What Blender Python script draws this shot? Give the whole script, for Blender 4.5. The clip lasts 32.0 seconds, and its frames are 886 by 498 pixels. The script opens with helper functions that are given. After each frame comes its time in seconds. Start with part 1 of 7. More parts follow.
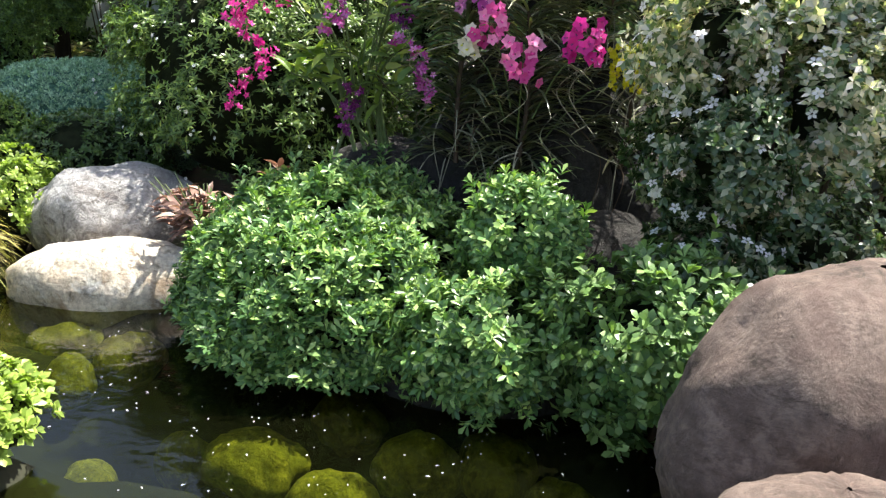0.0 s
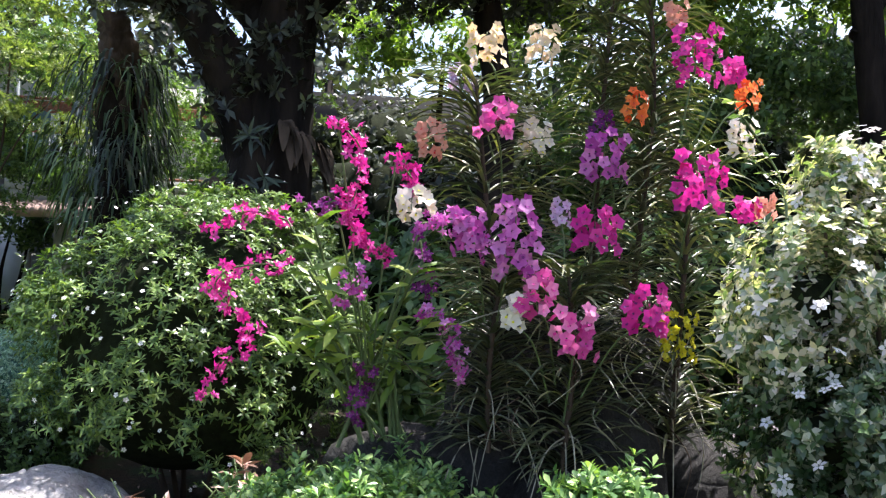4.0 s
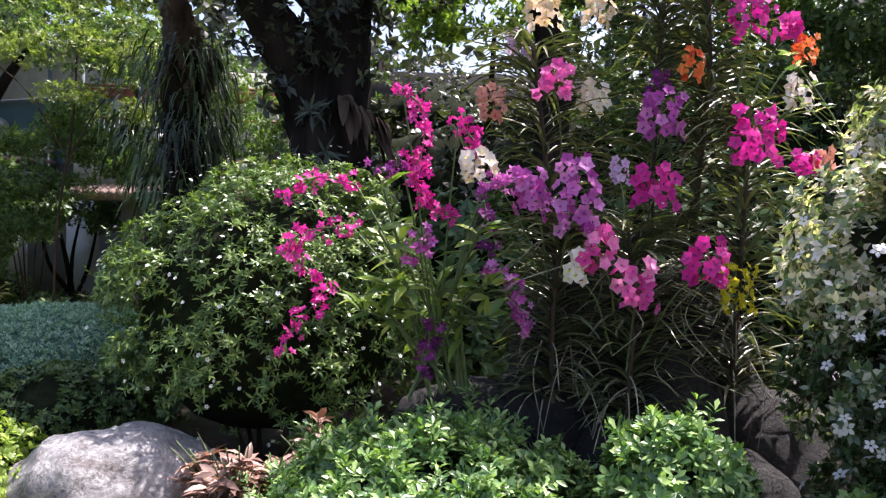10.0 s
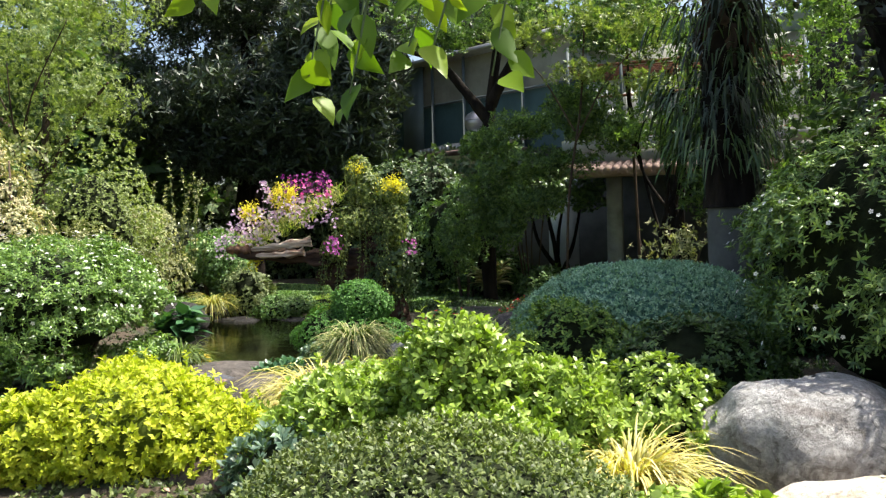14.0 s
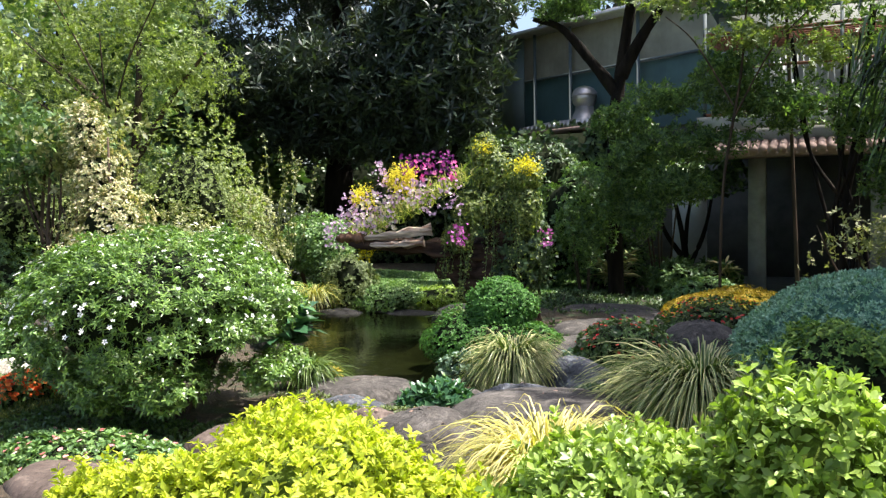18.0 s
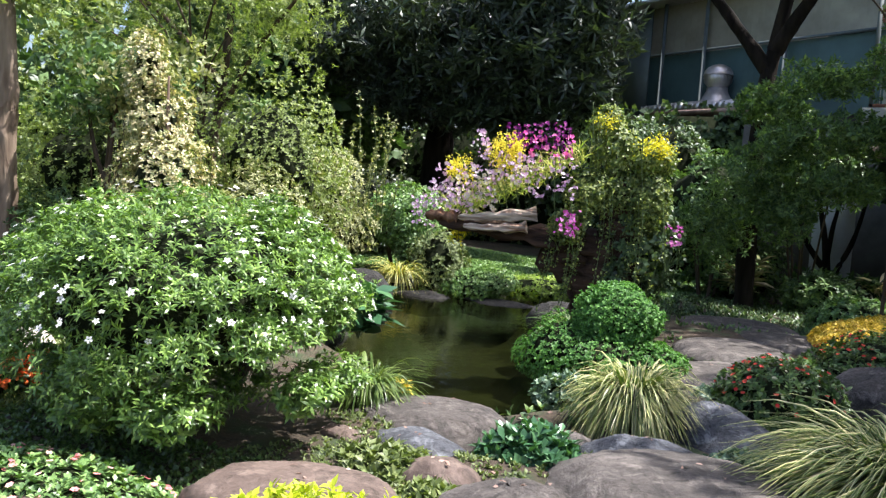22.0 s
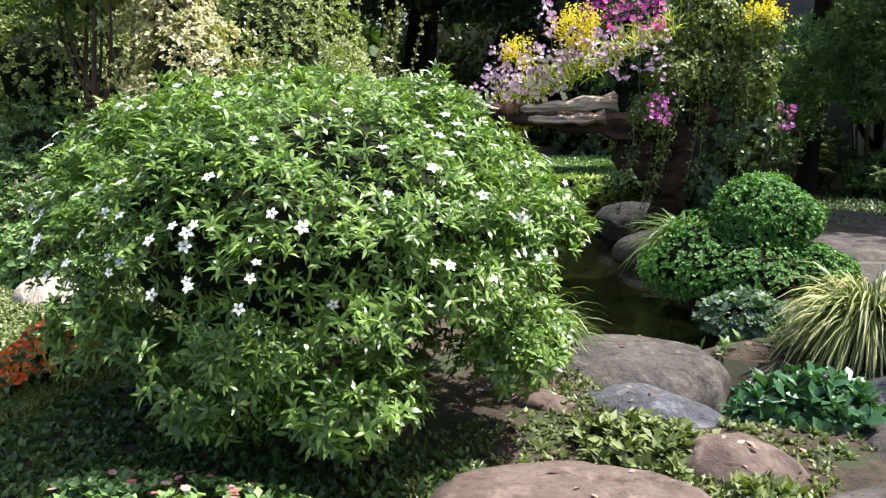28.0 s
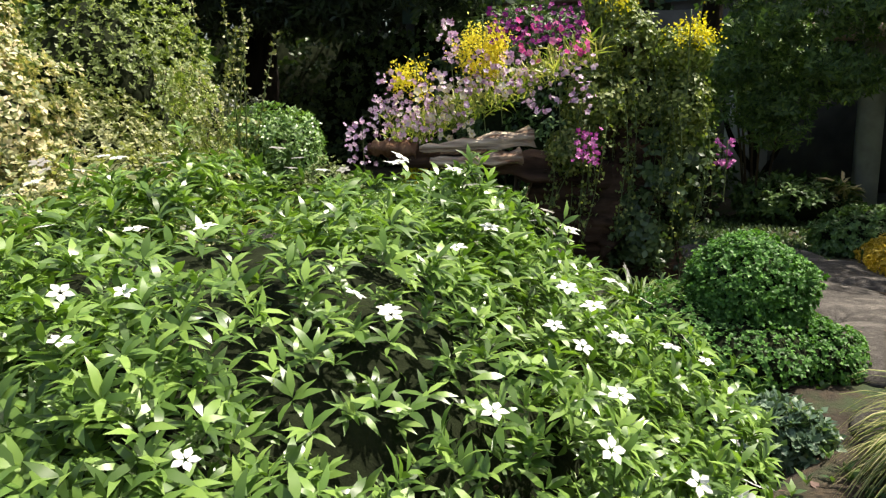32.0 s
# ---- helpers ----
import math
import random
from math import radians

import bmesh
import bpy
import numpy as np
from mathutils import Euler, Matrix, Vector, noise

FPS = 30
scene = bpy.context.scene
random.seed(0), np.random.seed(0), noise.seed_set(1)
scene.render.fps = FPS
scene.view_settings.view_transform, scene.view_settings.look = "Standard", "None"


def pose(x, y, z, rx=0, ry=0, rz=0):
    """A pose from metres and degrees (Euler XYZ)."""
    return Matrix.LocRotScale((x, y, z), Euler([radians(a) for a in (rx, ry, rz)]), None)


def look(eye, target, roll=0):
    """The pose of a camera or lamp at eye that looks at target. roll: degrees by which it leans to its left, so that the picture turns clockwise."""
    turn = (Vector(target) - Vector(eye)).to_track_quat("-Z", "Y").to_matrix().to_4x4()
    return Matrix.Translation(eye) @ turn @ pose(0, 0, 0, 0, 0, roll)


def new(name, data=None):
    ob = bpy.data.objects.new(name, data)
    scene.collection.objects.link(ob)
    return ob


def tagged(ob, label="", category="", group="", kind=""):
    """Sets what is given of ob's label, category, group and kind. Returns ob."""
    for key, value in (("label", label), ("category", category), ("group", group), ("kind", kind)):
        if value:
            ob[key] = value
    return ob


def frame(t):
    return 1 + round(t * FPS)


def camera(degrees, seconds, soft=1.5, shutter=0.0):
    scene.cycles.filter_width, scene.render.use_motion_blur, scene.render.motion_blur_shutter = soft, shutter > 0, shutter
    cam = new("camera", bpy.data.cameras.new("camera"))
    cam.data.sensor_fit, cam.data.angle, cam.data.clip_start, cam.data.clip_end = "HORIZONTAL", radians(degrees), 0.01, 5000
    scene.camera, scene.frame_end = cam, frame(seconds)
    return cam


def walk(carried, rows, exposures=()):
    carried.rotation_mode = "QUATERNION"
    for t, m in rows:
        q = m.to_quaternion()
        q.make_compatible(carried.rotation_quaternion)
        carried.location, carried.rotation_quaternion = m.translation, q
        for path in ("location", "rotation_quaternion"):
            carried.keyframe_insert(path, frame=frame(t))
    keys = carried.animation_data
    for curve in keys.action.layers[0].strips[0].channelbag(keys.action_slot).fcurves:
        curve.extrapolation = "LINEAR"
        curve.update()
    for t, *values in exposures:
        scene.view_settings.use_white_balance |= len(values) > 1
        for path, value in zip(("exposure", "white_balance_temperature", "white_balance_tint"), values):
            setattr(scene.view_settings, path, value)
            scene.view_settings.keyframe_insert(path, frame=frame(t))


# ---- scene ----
cam = camera(56.3, 32.0, soft=1.3)
METRES, EYE = 12.0, 1.65
ROWS = [
    (0.0, 0.0, 0.0, 0.0, 0.72, -15.76, -2.55),
    (0.5, -0.0063, 0.0104, 0.0013, 1.35, -13.08, -3.79),
    (1.0, -0.016, 0.0178, 0.0003, 1.83, -10.8, -4.6),
    (1.5, -0.041, 0.0357, -0.0048, -3.56, -8.79, -3.96),
    (2.0, -0.0631, 0.0502, -0.0012, -7.1, -5.83, -3.28),
    (2.5, -0.0713, 0.0632, 0.0015, -7.91, -3.12, -3.1),
    (3.0, -0.0754, 0.0706, 0.0039, -9.15, -1.5, -2.05),
    (3.5, -0.0785, 0.0736, 0.0047, -9.9, -0.38, -1.69),
    (5.5, -0.0789, 0.0703, 0.014, -12.02, 8.27, -1.24),
    (6.0, -0.0768, 0.0687, 0.0155, -13.2, 10.31, -0.75),
    (6.5, -0.0756, 0.0672, 0.0155, -14.28, 11.1, -0.43),
    (7.0, -0.0758, 0.067, 0.0139, -14.6, 10.36, -0.41),
    (7.5, -0.0763, 0.0674, 0.0125, -14.33, 8.83, -0.36),
    (8.0, -0.077, 0.0696, 0.0091, -13.39, 6.28, -0.22),
    (8.5, -0.0787, 0.0721, 0.0056, -11.41, 3.78, -0.76),
    (9.0, -0.0791, 0.073, 0.0025, -9.53, 2.36, -1.11),
    (9.5, -0.0808, 0.0689, 0.0005, -8.99, 1.5, -0.66),
    (10.0, -0.0858, 0.0603, -0.0028, -6.72, -0.22, -0.49),
    (10.5, -0.0951, 0.0524, -0.0049, 1.08, -2.35, -0.69),
    (11.0, -0.1039, 0.0535, -0.0064, 10.69, -3.17, 0.32),
    (11.5, -0.1141, 0.0545, -0.0108, 16.34, -3.38, 0.92),
    (12.0, -0.134, 0.0475, -0.0196, 16.67, -2.79, 2.0),
    (12.5, -0.1533, 0.0456, -0.0224, 18.09, -2.52, 1.72),
    (13.0, -0.1687, 0.053, -0.0233, 21.29, -2.1, 0.25),
    (13.5, -0.1883, 0.0592, -0.0269, 22.75, -1.21, 0.52),
    (14.0, -0.2261, 0.0684, -0.025, 20.46, -0.95, 1.31),
    (14.5, -0.2455, 0.075, -0.0207, 20.62, -1.9, 1.3),
    (15.0, -0.2622, 0.0952, -0.017, 24.46, -3.63, -0.13),
    (15.5, -0.2764, 0.1099, -0.0086, 27.45, -6.27, -0.93),
    (17.5, -0.3306, 0.1414, -0.0135, 28.36, -3.1, 0.34),
    (18.0, -0.3467, 0.1556, -0.0138, 24.99, -2.26, 0.79),
    (18.5, -0.3562, 0.177, -0.0112, 23.66, -2.74, -0.33),
    (19.0, -0.3631, 0.1979, -0.0102, 25.7, -3.49, -1.34),
    (19.5, -0.3692, 0.2126, -0.0035, 27.85, -4.43, -1.53),
    (20.0, -0.3814, 0.224, 0.0015, 28.53, -4.37, -1.9),
    (20.5, -0.3915, 0.2343, 0.002, 28.67, -3.57, -2.34),
    (21.0, -0.399, 0.2496, -0.0013, 29.72, -3.49, -2.42),
    (21.5, -0.4055, 0.2657, -0.0054, 32.84, -4.34, -3.39),
    (22.0, -0.413, 0.2751, -0.009, 31.82, -4.27, -4.01),
    (22.5, -0.4357, 0.2826, -0.0128, 25.92, -3.21, -3.95),
    (23.0, -0.4567, 0.2995, -0.0129, 23.55, -3.05, -2.47),
    (23.5, -0.4762, 0.3157, -0.0121, 23.02, -3.33, -1.36),
    (24.0, -0.4915, 0.3251, -0.0165, 16.2, -4.95, -0.07),
    (24.5, -0.501, 0.3292, -0.0188, 6.71, -7.14, 2.22),
    (26.5, -0.4897, 0.3238, -0.0243, 12.98, -11.7, 0.04),
    (27.0, -0.5119, 0.3232, -0.0241, 18.63, -10.34, 0.3),
    (27.5, -0.5368, 0.3223, -0.0229, 21.99, -9.93, -0.48),
    (28.0, -0.5648, 0.3287, -0.0265, 27.66, -10.61, -1.17),
    (28.5, -0.5878, 0.3339, -0.0269, 30.72, -10.89, -0.5),
    (29.0, -0.6116, 0.3333, -0.0249, 33.34, -10.43, 1.4),
    (29.5, -0.6445, 0.3307, -0.0227, 31.18, -10.74, 2.54),
    (30.0, -0.6592, 0.3399, -0.0179, 25.54, -10.95, 1.36),
    (30.5, -0.6703, 0.356, -0.013, 19.75, -9.98, 0.84),
    (31.0, -0.6778, 0.3733, -0.0088, 16.11, -9.29, 0.57),
    (31.5, -0.6736, 0.4003, -0.0083, 16.23, -8.96, -0.37),
    (32.0, -0.6627, 0.4312, -0.0077, 15.71, -9.81, -0.19),
]
walk(cam, [(t, pose(0, 0, EYE) @ pose(METRES * x, METRES * y, METRES * z, 90 + pitch, roll, yaw)) for t, x, y, z, yaw, pitch, roll in ROWS],
     [(0, 1.52, 6450, 8), (3, 1.67, 6250, 12), (6, 1.75, 5850, 24), (7, 1.52, 5850, 26), (8.5, 1.32, 6050, 28), (10, 1.37, 6150, 24), (11, 1.57, 6150, 18), (12.5, 1.32, 6250, 11),
      (14, 1.19, 6500, 8), (15, 1.29, 6650, 8), (18, 1.27, 6250, 9), (20, 1.37, 6130, 11), (24, 1.32, 5930, 14), (27, 1.27, 5930, 13), (29, 1.07, 6550, 11), (30, 1.02, 6800, 9), (32, 0.79, 6850, 7)])

# ---- light ----
SUN_TO = Vector((0.42, 0.26, 1.0)).normalized()
world = bpy.data.worlds.new("sky")
scene.world = world
world.use_nodes = True
sky = world.node_tree.nodes.new("ShaderNodeTexSky")
sky.sky_type, sky.sun_disc = "NISHITA", False
sky.sun_elevation = math.asin(SUN_TO.z)
sky.sun_rotation = math.atan2(SUN_TO.x, SUN_TO.y)
sky.air_density, sky.dust_density = 1.0, 4.0
backg = world.node_tree.nodes["Background"]
backg.inputs["Strength"].default_value = 0.115
world.node_tree.links.new(sky.outputs[0], backg.inputs["Color"])
sun_data = bpy.data.lights.new("sun", "SUN")
sun_data.energy, sun_data.angle, sun_data.color = 5.0, radians(0.6), (1.0, 0.95, 0.86)
sun = new("sun", sun_data)
sun.matrix_world = look(SUN_TO * 60, (0, 0, 0))

# ---- small helpers ----
RNG = np.random.default_rng(7)


def thing(name, loc, label="", category="", group="", kind=""):
    ob = new(name)
    ob.location = loc
    ob.empty_display_size = 0.1
    return tagged(ob, label, category, group, kind)


def raw_mesh(name, V, F):
    V, F = np.asarray(V, np.float32), np.asarray(F, np.int32)
    me = bpy.data.meshes.new(name)
    me.vertices.add(len(V))
    me.vertices.foreach_set("co", V.ravel())
    me.loops.add(F.size)
    me.loops.foreach_set("vertex_index", F.ravel())
    me.polygons.add(len(F))
    me.polygons.foreach_set("loop_start", np.arange(0, F.size, F.shape[1], dtype=np.int32))
    me.update(calc_edges=True)
    return me


def part(name, V, F, material, parent=None, label="", smooth=False, kind="", local=False):
    """One mesh object from arrays in world coordinates, under its thing."""
    V = np.asarray(V, float)
    if parent is not None and not local:
        at = parent.location if parent.parent is None else parent.location + parent.parent.location
        V = V - np.array(at)
    me = raw_mesh(name, V, F)
    for m in material if isinstance(material, (list, tuple)) else (material,):
        me.materials.append(m)
    if smooth:
        me.polygons.foreach_set("use_smooth", np.ones(len(me.polygons), bool))
    ob = new(name, me)
    ob.parent = parent
    return tagged(ob, label, "", "", kind)


def child(name, me, parent, m, label=""):
    ob = new(name, me)
    ob.parent = parent
    ob.matrix_basis = m
    return tagged(ob, label)


def join(*pieces):
    Vs, Fs, n = [], [], 0
    for V, F in pieces:
        Vs.append(V)
        Fs.append(np.asarray(F) + n)
        n += len(V)
    return np.concatenate(Vs), np.concatenate(Fs)


def unit(v):
    return v / np.maximum(np.linalg.norm(v, axis=-1, keepdims=True), 1e-9)


def waves(P, scale, seed):
    """Smooth lumps from a handful of sine waves, about -1 to 1."""
    r = np.random.default_rng(seed)
    out = np.zeros(len(P))
    for _ in range(7):
        k = unit(r.normal(size=3)) * scale * r.uniform(0.6, 1.7)
        out += np.sin(P @ k + r.uniform(0, 6.28))
    return out / 3.2


def tube(points, radii, sides=8, wobble=0.0, seed=0):
    """A tapered tube of quads along points."""
    P = np.asarray(points, float)
    R = np.broadcast_to(np.asarray(radii, float), (len(P),))
    T = unit(np.gradient(P, axis=0))
    ref = np.array([0.31, 0.17, 0.93])
    A = unit(np.cross(T, np.where(np.abs(T @ ref)[:, None] > 0.95, np.array([1.0, 0, 0]), ref)))
    B = np.cross(T, A)
    a = np.linspace(0, 2 * np.pi, sides, endpoint=False)
    ring = np.cos(a)[None, :, None] * A[:, None] + np.sin(a)[None, :, None] * B[:, None]
    rad = R[:, None] * np.ones(sides)
    if wobble:
        r = np.random.default_rng(seed)
        g = 0.6 * np.sin(a * 3 + r.uniform(0, 6)) + 0.4 * np.sin(a * 5 + 2.0) + 0.7 * r.normal(size=sides)
        rad = rad * (1 + wobble * (g[None] + 0.3 * r.normal(size=rad.shape) + 0.4 * r.normal(size=(len(P), 1))))
    V = (P[:, None] + ring * rad[..., None]).reshape(-1, 3)
    i = np.arange(len(P) - 1)[:, None] * sides
    j = np.arange(sides)[None]
    k = (j + 1) % sides
    F = np.stack([i + j, i + k, i + sides + k, i + sides + j], -1).reshape(-1, 4)
    n = len(P)
    caps = []
    for base in (0, (n - 1) * sides):
        c = np.arange(sides) + base
        half = sides // 2
        for q in range(1, sides - 2, 2):
            caps.append([c[0], c[q], c[q + 1], c[min(q + 2, sides - 1)]])
    return V, np.concatenate([F, np.array(caps, int).reshape(-1, 4)]) if caps else F


def spline(points, n):
    """Points along a smooth curve through the given ones."""
    P = np.asarray(points, float)
    t = np.linspace(0, len(P) - 1, n)
    i = np.clip(t.astype(int), 0, len(P) - 2)
    f = (t - i)[:, None]
    p0, p1, p2, p3 = P[np.maximum(i - 1, 0)], P[i], P[i + 1], P[np.minimum(i + 2, len(P) - 1)]
    return 0.5 * (2 * p1 + (p2 - p0) * f + (2 * p0 - 5 * p1 + 4 * p2 - p3) * f ** 2 + (3 * p1 - p0 - 3 * p2 + p3) * f ** 3)


def box(x0, y0, z0, x1, y1, z1):
    V = np.array([[x, y, z] for z in (z0, z1) for y in (y0, y1) for x in (x0, x1)], float)
    F = np.array([[0, 2, 3, 1], [4, 5, 7, 6], [0, 1, 5, 4], [2, 6, 7, 3], [0, 4, 6, 2], [1, 3, 7, 5]])
    return V, F


# leaf shapes: unit length along y, half width 1 along x
LANCE = (np.array([[0, 0, 0], [-.7, .28, .05], [0, .3, 0], [.7, .28, .05], [-.62, .62, .03], [0, .64, -.03], [.62, .62, .03], [0, 1, -.16]], float),
         np.array([[0, 2, 1], [0, 3, 2], [1, 2, 4], [2, 5, 4], [2, 3, 5], [3, 6, 5], [4, 5, 7], [5, 6, 7]]))
BROAD = (np.array([[0, 0, 0], [-.75, .25, .04], [0, .27, 0], [.75, .25, .04], [-.95, .6, .03], [0, .62, -.02], [.95, .6, .03], [0, 1, -.1]], float), LANCE[1])
OBOV = (np.array([[0, 0, 0], [-.4, .3, .04], [0, .32, 0], [.4, .3, .04], [-1, .72, .05], [0, .75, 0], [1, .72, .05], [0, 1, -.04]], float), LANCE[1])
SMALL = (np.array([[0, 0, 0], [-1, .5, .06], [0, .5, -.02], [1, .5, .06], [0, 1, -.1]], float), np.array([[0, 2, 1], [0, 3, 2], [1, 2, 4], [2, 3, 4]]))
BROAD4 = (np.array([[0, 0, 0], [-.95, .5, .05], [0, .5, -.01], [.95, .5, .05], [0, 1, -.1]], float), SMALL[1])
OBOV4 = (np.array([[0, 0, 0], [-1, .66, .06], [0, .66, 0], [1, .66, .06], [0, 1, -.05]], float), SMALL[1])
CHIP = (np.array([[0, 0, 0], [-1, .5, .08], [1, .5, .08], [0, 1, -.05]], float), np.array([[0, 2, 1], [1, 2, 3]]))

SLIM = (np.array([[0, 0, 0], [-.75, .3, .04], [.75, .3, .04], [-.66, .62, .02], [.66, .62, .02], [0, 1, -.16]], float), np.array([[0, 2, 1], [1, 2, 3], [2, 4, 3], [3, 4, 5]]))
OVAL = (np.array([[0, 0, 0], [-.45, .32, .03], [.45, .32, .03], [-1, .72, .06], [1, .72, .06], [0, 1, -.03]], float), SLIM[1])
HEART = (np.array([[0, 0, 0], [-.6, .04, .03], [.6, .04, .03], [-.98, .24, .06], [0, .26, 0], [.98, .24, .06], [-.86, .5, .05], [0, .52, -.01], [.86, .5, .05], [-.45, .76, .0], [0, .78, -.05], [.45, .76, .0], [0, 1, -.12]], float),
         np.array([[0, 4, 1], [1, 4, 3], [0, 2, 4], [2, 5, 4], [3, 4, 6], [4, 7, 6], [4, 5, 7], [5, 8, 7], [6, 7, 9], [7, 10, 9], [7, 8, 10], [8, 11, 10], [9, 10, 12], [10, 11, 12]]))


def leaves(shape, pos, way, nrm, length, half):
    tv, tf = shape
    n = len(pos)
    Y = unit(way)
    X = unit(np.cross(Y, nrm))
    Z = np.cross(X, Y)
    L, W = np.broadcast_to(length, (n,))[:, None, None], np.broadcast_to(half, (n,))[:, None, None]
    V = pos[:, None] + X[:, None] * (W * tv[None, :, :1]) + Y[:, None] * (L * tv[None, :, 1:2]) + Z[:, None] * (L * tv[None, :, 2:])
    F = tf[None] + (np.arange(n) * len(tv))[:, None, None]
    return V.reshape(-1, 3), F.reshape(-1, 3)


def rosettes(rng, shape, pos, axis, k, length, half, low=0.1, high=0.9, vary=0.3):
    """k leaves round every shoot: pos and axis of the shoots."""
    n = len(pos)
    axis = unit(axis)
    a = unit(np.cross(axis, rng.normal(size=(n, 3))))
    b = np.cross(axis, a)
    az = (np.arange(k)[None] * 2.4 + rng.uniform(-.4, .4, (n, k)))[..., None]
    el = rng.uniform(low, high, (n, k))[..., None]
    out = np.cos(az) * a[:, None] + np.sin(az) * b[:, None]
    way = out * np.cos(el) + axis[:, None] * np.sin(el)
    nrm = axis[:, None] * np.cos(el) - out * np.sin(el) + rng.normal(0, .25, (n, k, 3))
    ln = length * (1 + vary * rng.uniform(-1, .6, (n, k)))
    p = pos[:, None] + axis[:, None] * (rng.uniform(-.35, .1, (n, k)) * length)[..., None]
    return leaves(shape, p.reshape(-1, 3), way.reshape(-1, 3), nrm.reshape(-1, 3), ln.ravel(), (ln * half).ravel())


def shell(rng, n, c, r, zmin, lump, scale, seed, depth=0.25, holes=-9.0):
    """Random points in the outer skin of a lumpy mound, and their outward directions."""
    d = unit(rng.normal(size=(n * 2, 3)))
    r = np.asarray(r, float)
    w = waves(d * r, scale, seed)
    w2 = waves(d * r, scale * 2.6, seed + 5)
    f = 1 + lump * (0.7 * w + 0.4 * w2)
    p = d * r * (f * (1 - depth * rng.uniform(0, 1, len(d)) ** 1.6))[:, None]
    ok = (p[:, 2] + c[2] > zmin) & (w2 > holes)
    p, d = p[ok][:n], d[ok][:n]
    return p + np.asarray(c), unit(p / r ** 2)


def lumpy(c, r, lump, scale, seed, shrink=0.8, zmin=-9.0, detail=24):
    """A lumpy closed mound of quads."""
    a = np.linspace(0, 2 * np.pi, detail * 2, endpoint=False)
    e = np.linspace(-np.pi / 2 + .02, np.pi / 2 - .02, detail)
    d = np.stack([np.cos(e)[:, None] * np.cos(a), np.cos(e)[:, None] * np.sin(a), np.sin(e)[:, None] * np.ones_like(a)], -1).reshape(-1, 3)
    r = np.asarray(r, float)
    f = (1 + lump * (0.7 * waves(d * r, scale, seed) + 0.4 * waves(d * r, scale * 2.6, seed + 5))) * shrink
    V = d * r * f[:, None] + np.asarray(c)
    V[:, 2] = np.maximum(V[:, 2], zmin)
    m = detail * 2
    i, j = np.arange(detail - 1)[:, None] * m, np.arange(m)[None]
    k = (j + 1) % m
    return V, np.stack([i + j, i + k, i + m + k, i + m + j], -1).reshape(-1, 4)


# ---- materials ----
def nodes(name):
    m = bpy.data.materials.new(name)
    m.use_nodes = True
    t = m.node_tree
    return m, t, t.nodes["Principled BSDF"], t.nodes["Material Output"]


def ramp(t, fac, stops):
    n = t.nodes.new("ShaderNodeValToRGB")
    el = n.color_ramp.elements
    while len(el) < len(stops):
        el.new(0.5)
    for e, (p, c) in zip(el, stops):
        e.position, e.color = p, (*c, 1)
    t.links.new(fac, n.inputs[0])
    return n.outputs[0]


def noise_tex(t, scale, detail=4, rough=0.55, coord="Object", dist=0.0):
    c = t.nodes.new("ShaderNodeTexCoord")
    n = t.nodes.new("ShaderNodeTexNoise")
    n.inputs["Scale"].default_value, n.inputs["Detail"].default_value = scale, detail
    n.inputs["Roughness"].default_value, n.inputs["Distortion"].default_value = rough, dist
    t.links.new(c.outputs[coord], n.inputs["Vector"])
    return n.outputs["Fac"]


def mixc(t, fac, a, b, mode="MIX"):
    n = t.nodes.new("ShaderNodeMix")
    n.data_type, n.blend_type = "RGBA", mode
    for v, s in ((fac, n.inputs[0]), (a, n.inputs[6]), (b, n.inputs[7])):
        if hasattr(v, "is_linked"):
            t.links.new(v, s)
        elif isinstance(v, tuple):
            s.default_value = (*v, 1)
        else:
            s.default_value = v
    return n.outputs[2]


def bump(t, height, bsdf, strength=0.4, dist=0.02):
    n = t.nodes.new("ShaderNodeBump")
    n.inputs["Strength"].default_value, n.inputs["Distance"].default_value = strength, dist
    t.links.new(height, n.inputs["Height"])
    t.links.new(n.outputs[0], bsdf.inputs["Normal"])


def leaf_mat(name, dark, mid, light, rough=0.42, trans=0.3, spec=0.45, glow=(1.0, 1.15, 0.35), patch=1.3, by_object=False, petal=False, mid_at=.5):
    """Living leaf: colour varies leaf by leaf and in patches; some light passes through."""
    m, t, b, out = nodes(name)
    if by_object:
        r = t.nodes.new("ShaderNodeObjectInfo").outputs["Random"]
    else:
        r = t.nodes.new("ShaderNodeNewGeometry").outputs["Random Per Island"]
    dark, mid, light = [(1.32 * c[0] + .012, 1.12 * c[1] + .004, 1.25 * c[2] + .006) for c in (dark, mid, light)] if not petal else (dark, mid, light)
    col = ramp(t, r, [(0.0, dark), (mid_at, mid), (1.0, light)])
    col = mixc(t, noise_tex(t, patch, 3), col, mixc(t, 1.0, col, tuple(0.55 + 0.6 * x for x in (0.55, 0.5, 0.4)), "MULTIPLY"))
    t.links.new(col, b.inputs["Base Color"])
    b.inputs["Roughness"].default_value = rough
    b.inputs["Specular IOR Level"].default_value = spec
    tr = t.nodes.new("ShaderNodeBsdfTranslucent")
    t.links.new(mixc(t, 1.0, col, glow, "MULTIPLY"), tr.inputs["Color"])
    mx = t.nodes.new("ShaderNodeMixShader")
    mx.inputs[0].default_value = trans
    t.links.new(b.outputs[0], mx.inputs[1])
    t.links.new(tr.outputs[0], mx.inputs[2])
    t.links.new(mx.outputs[0], out.inputs["Surface"])
    return m


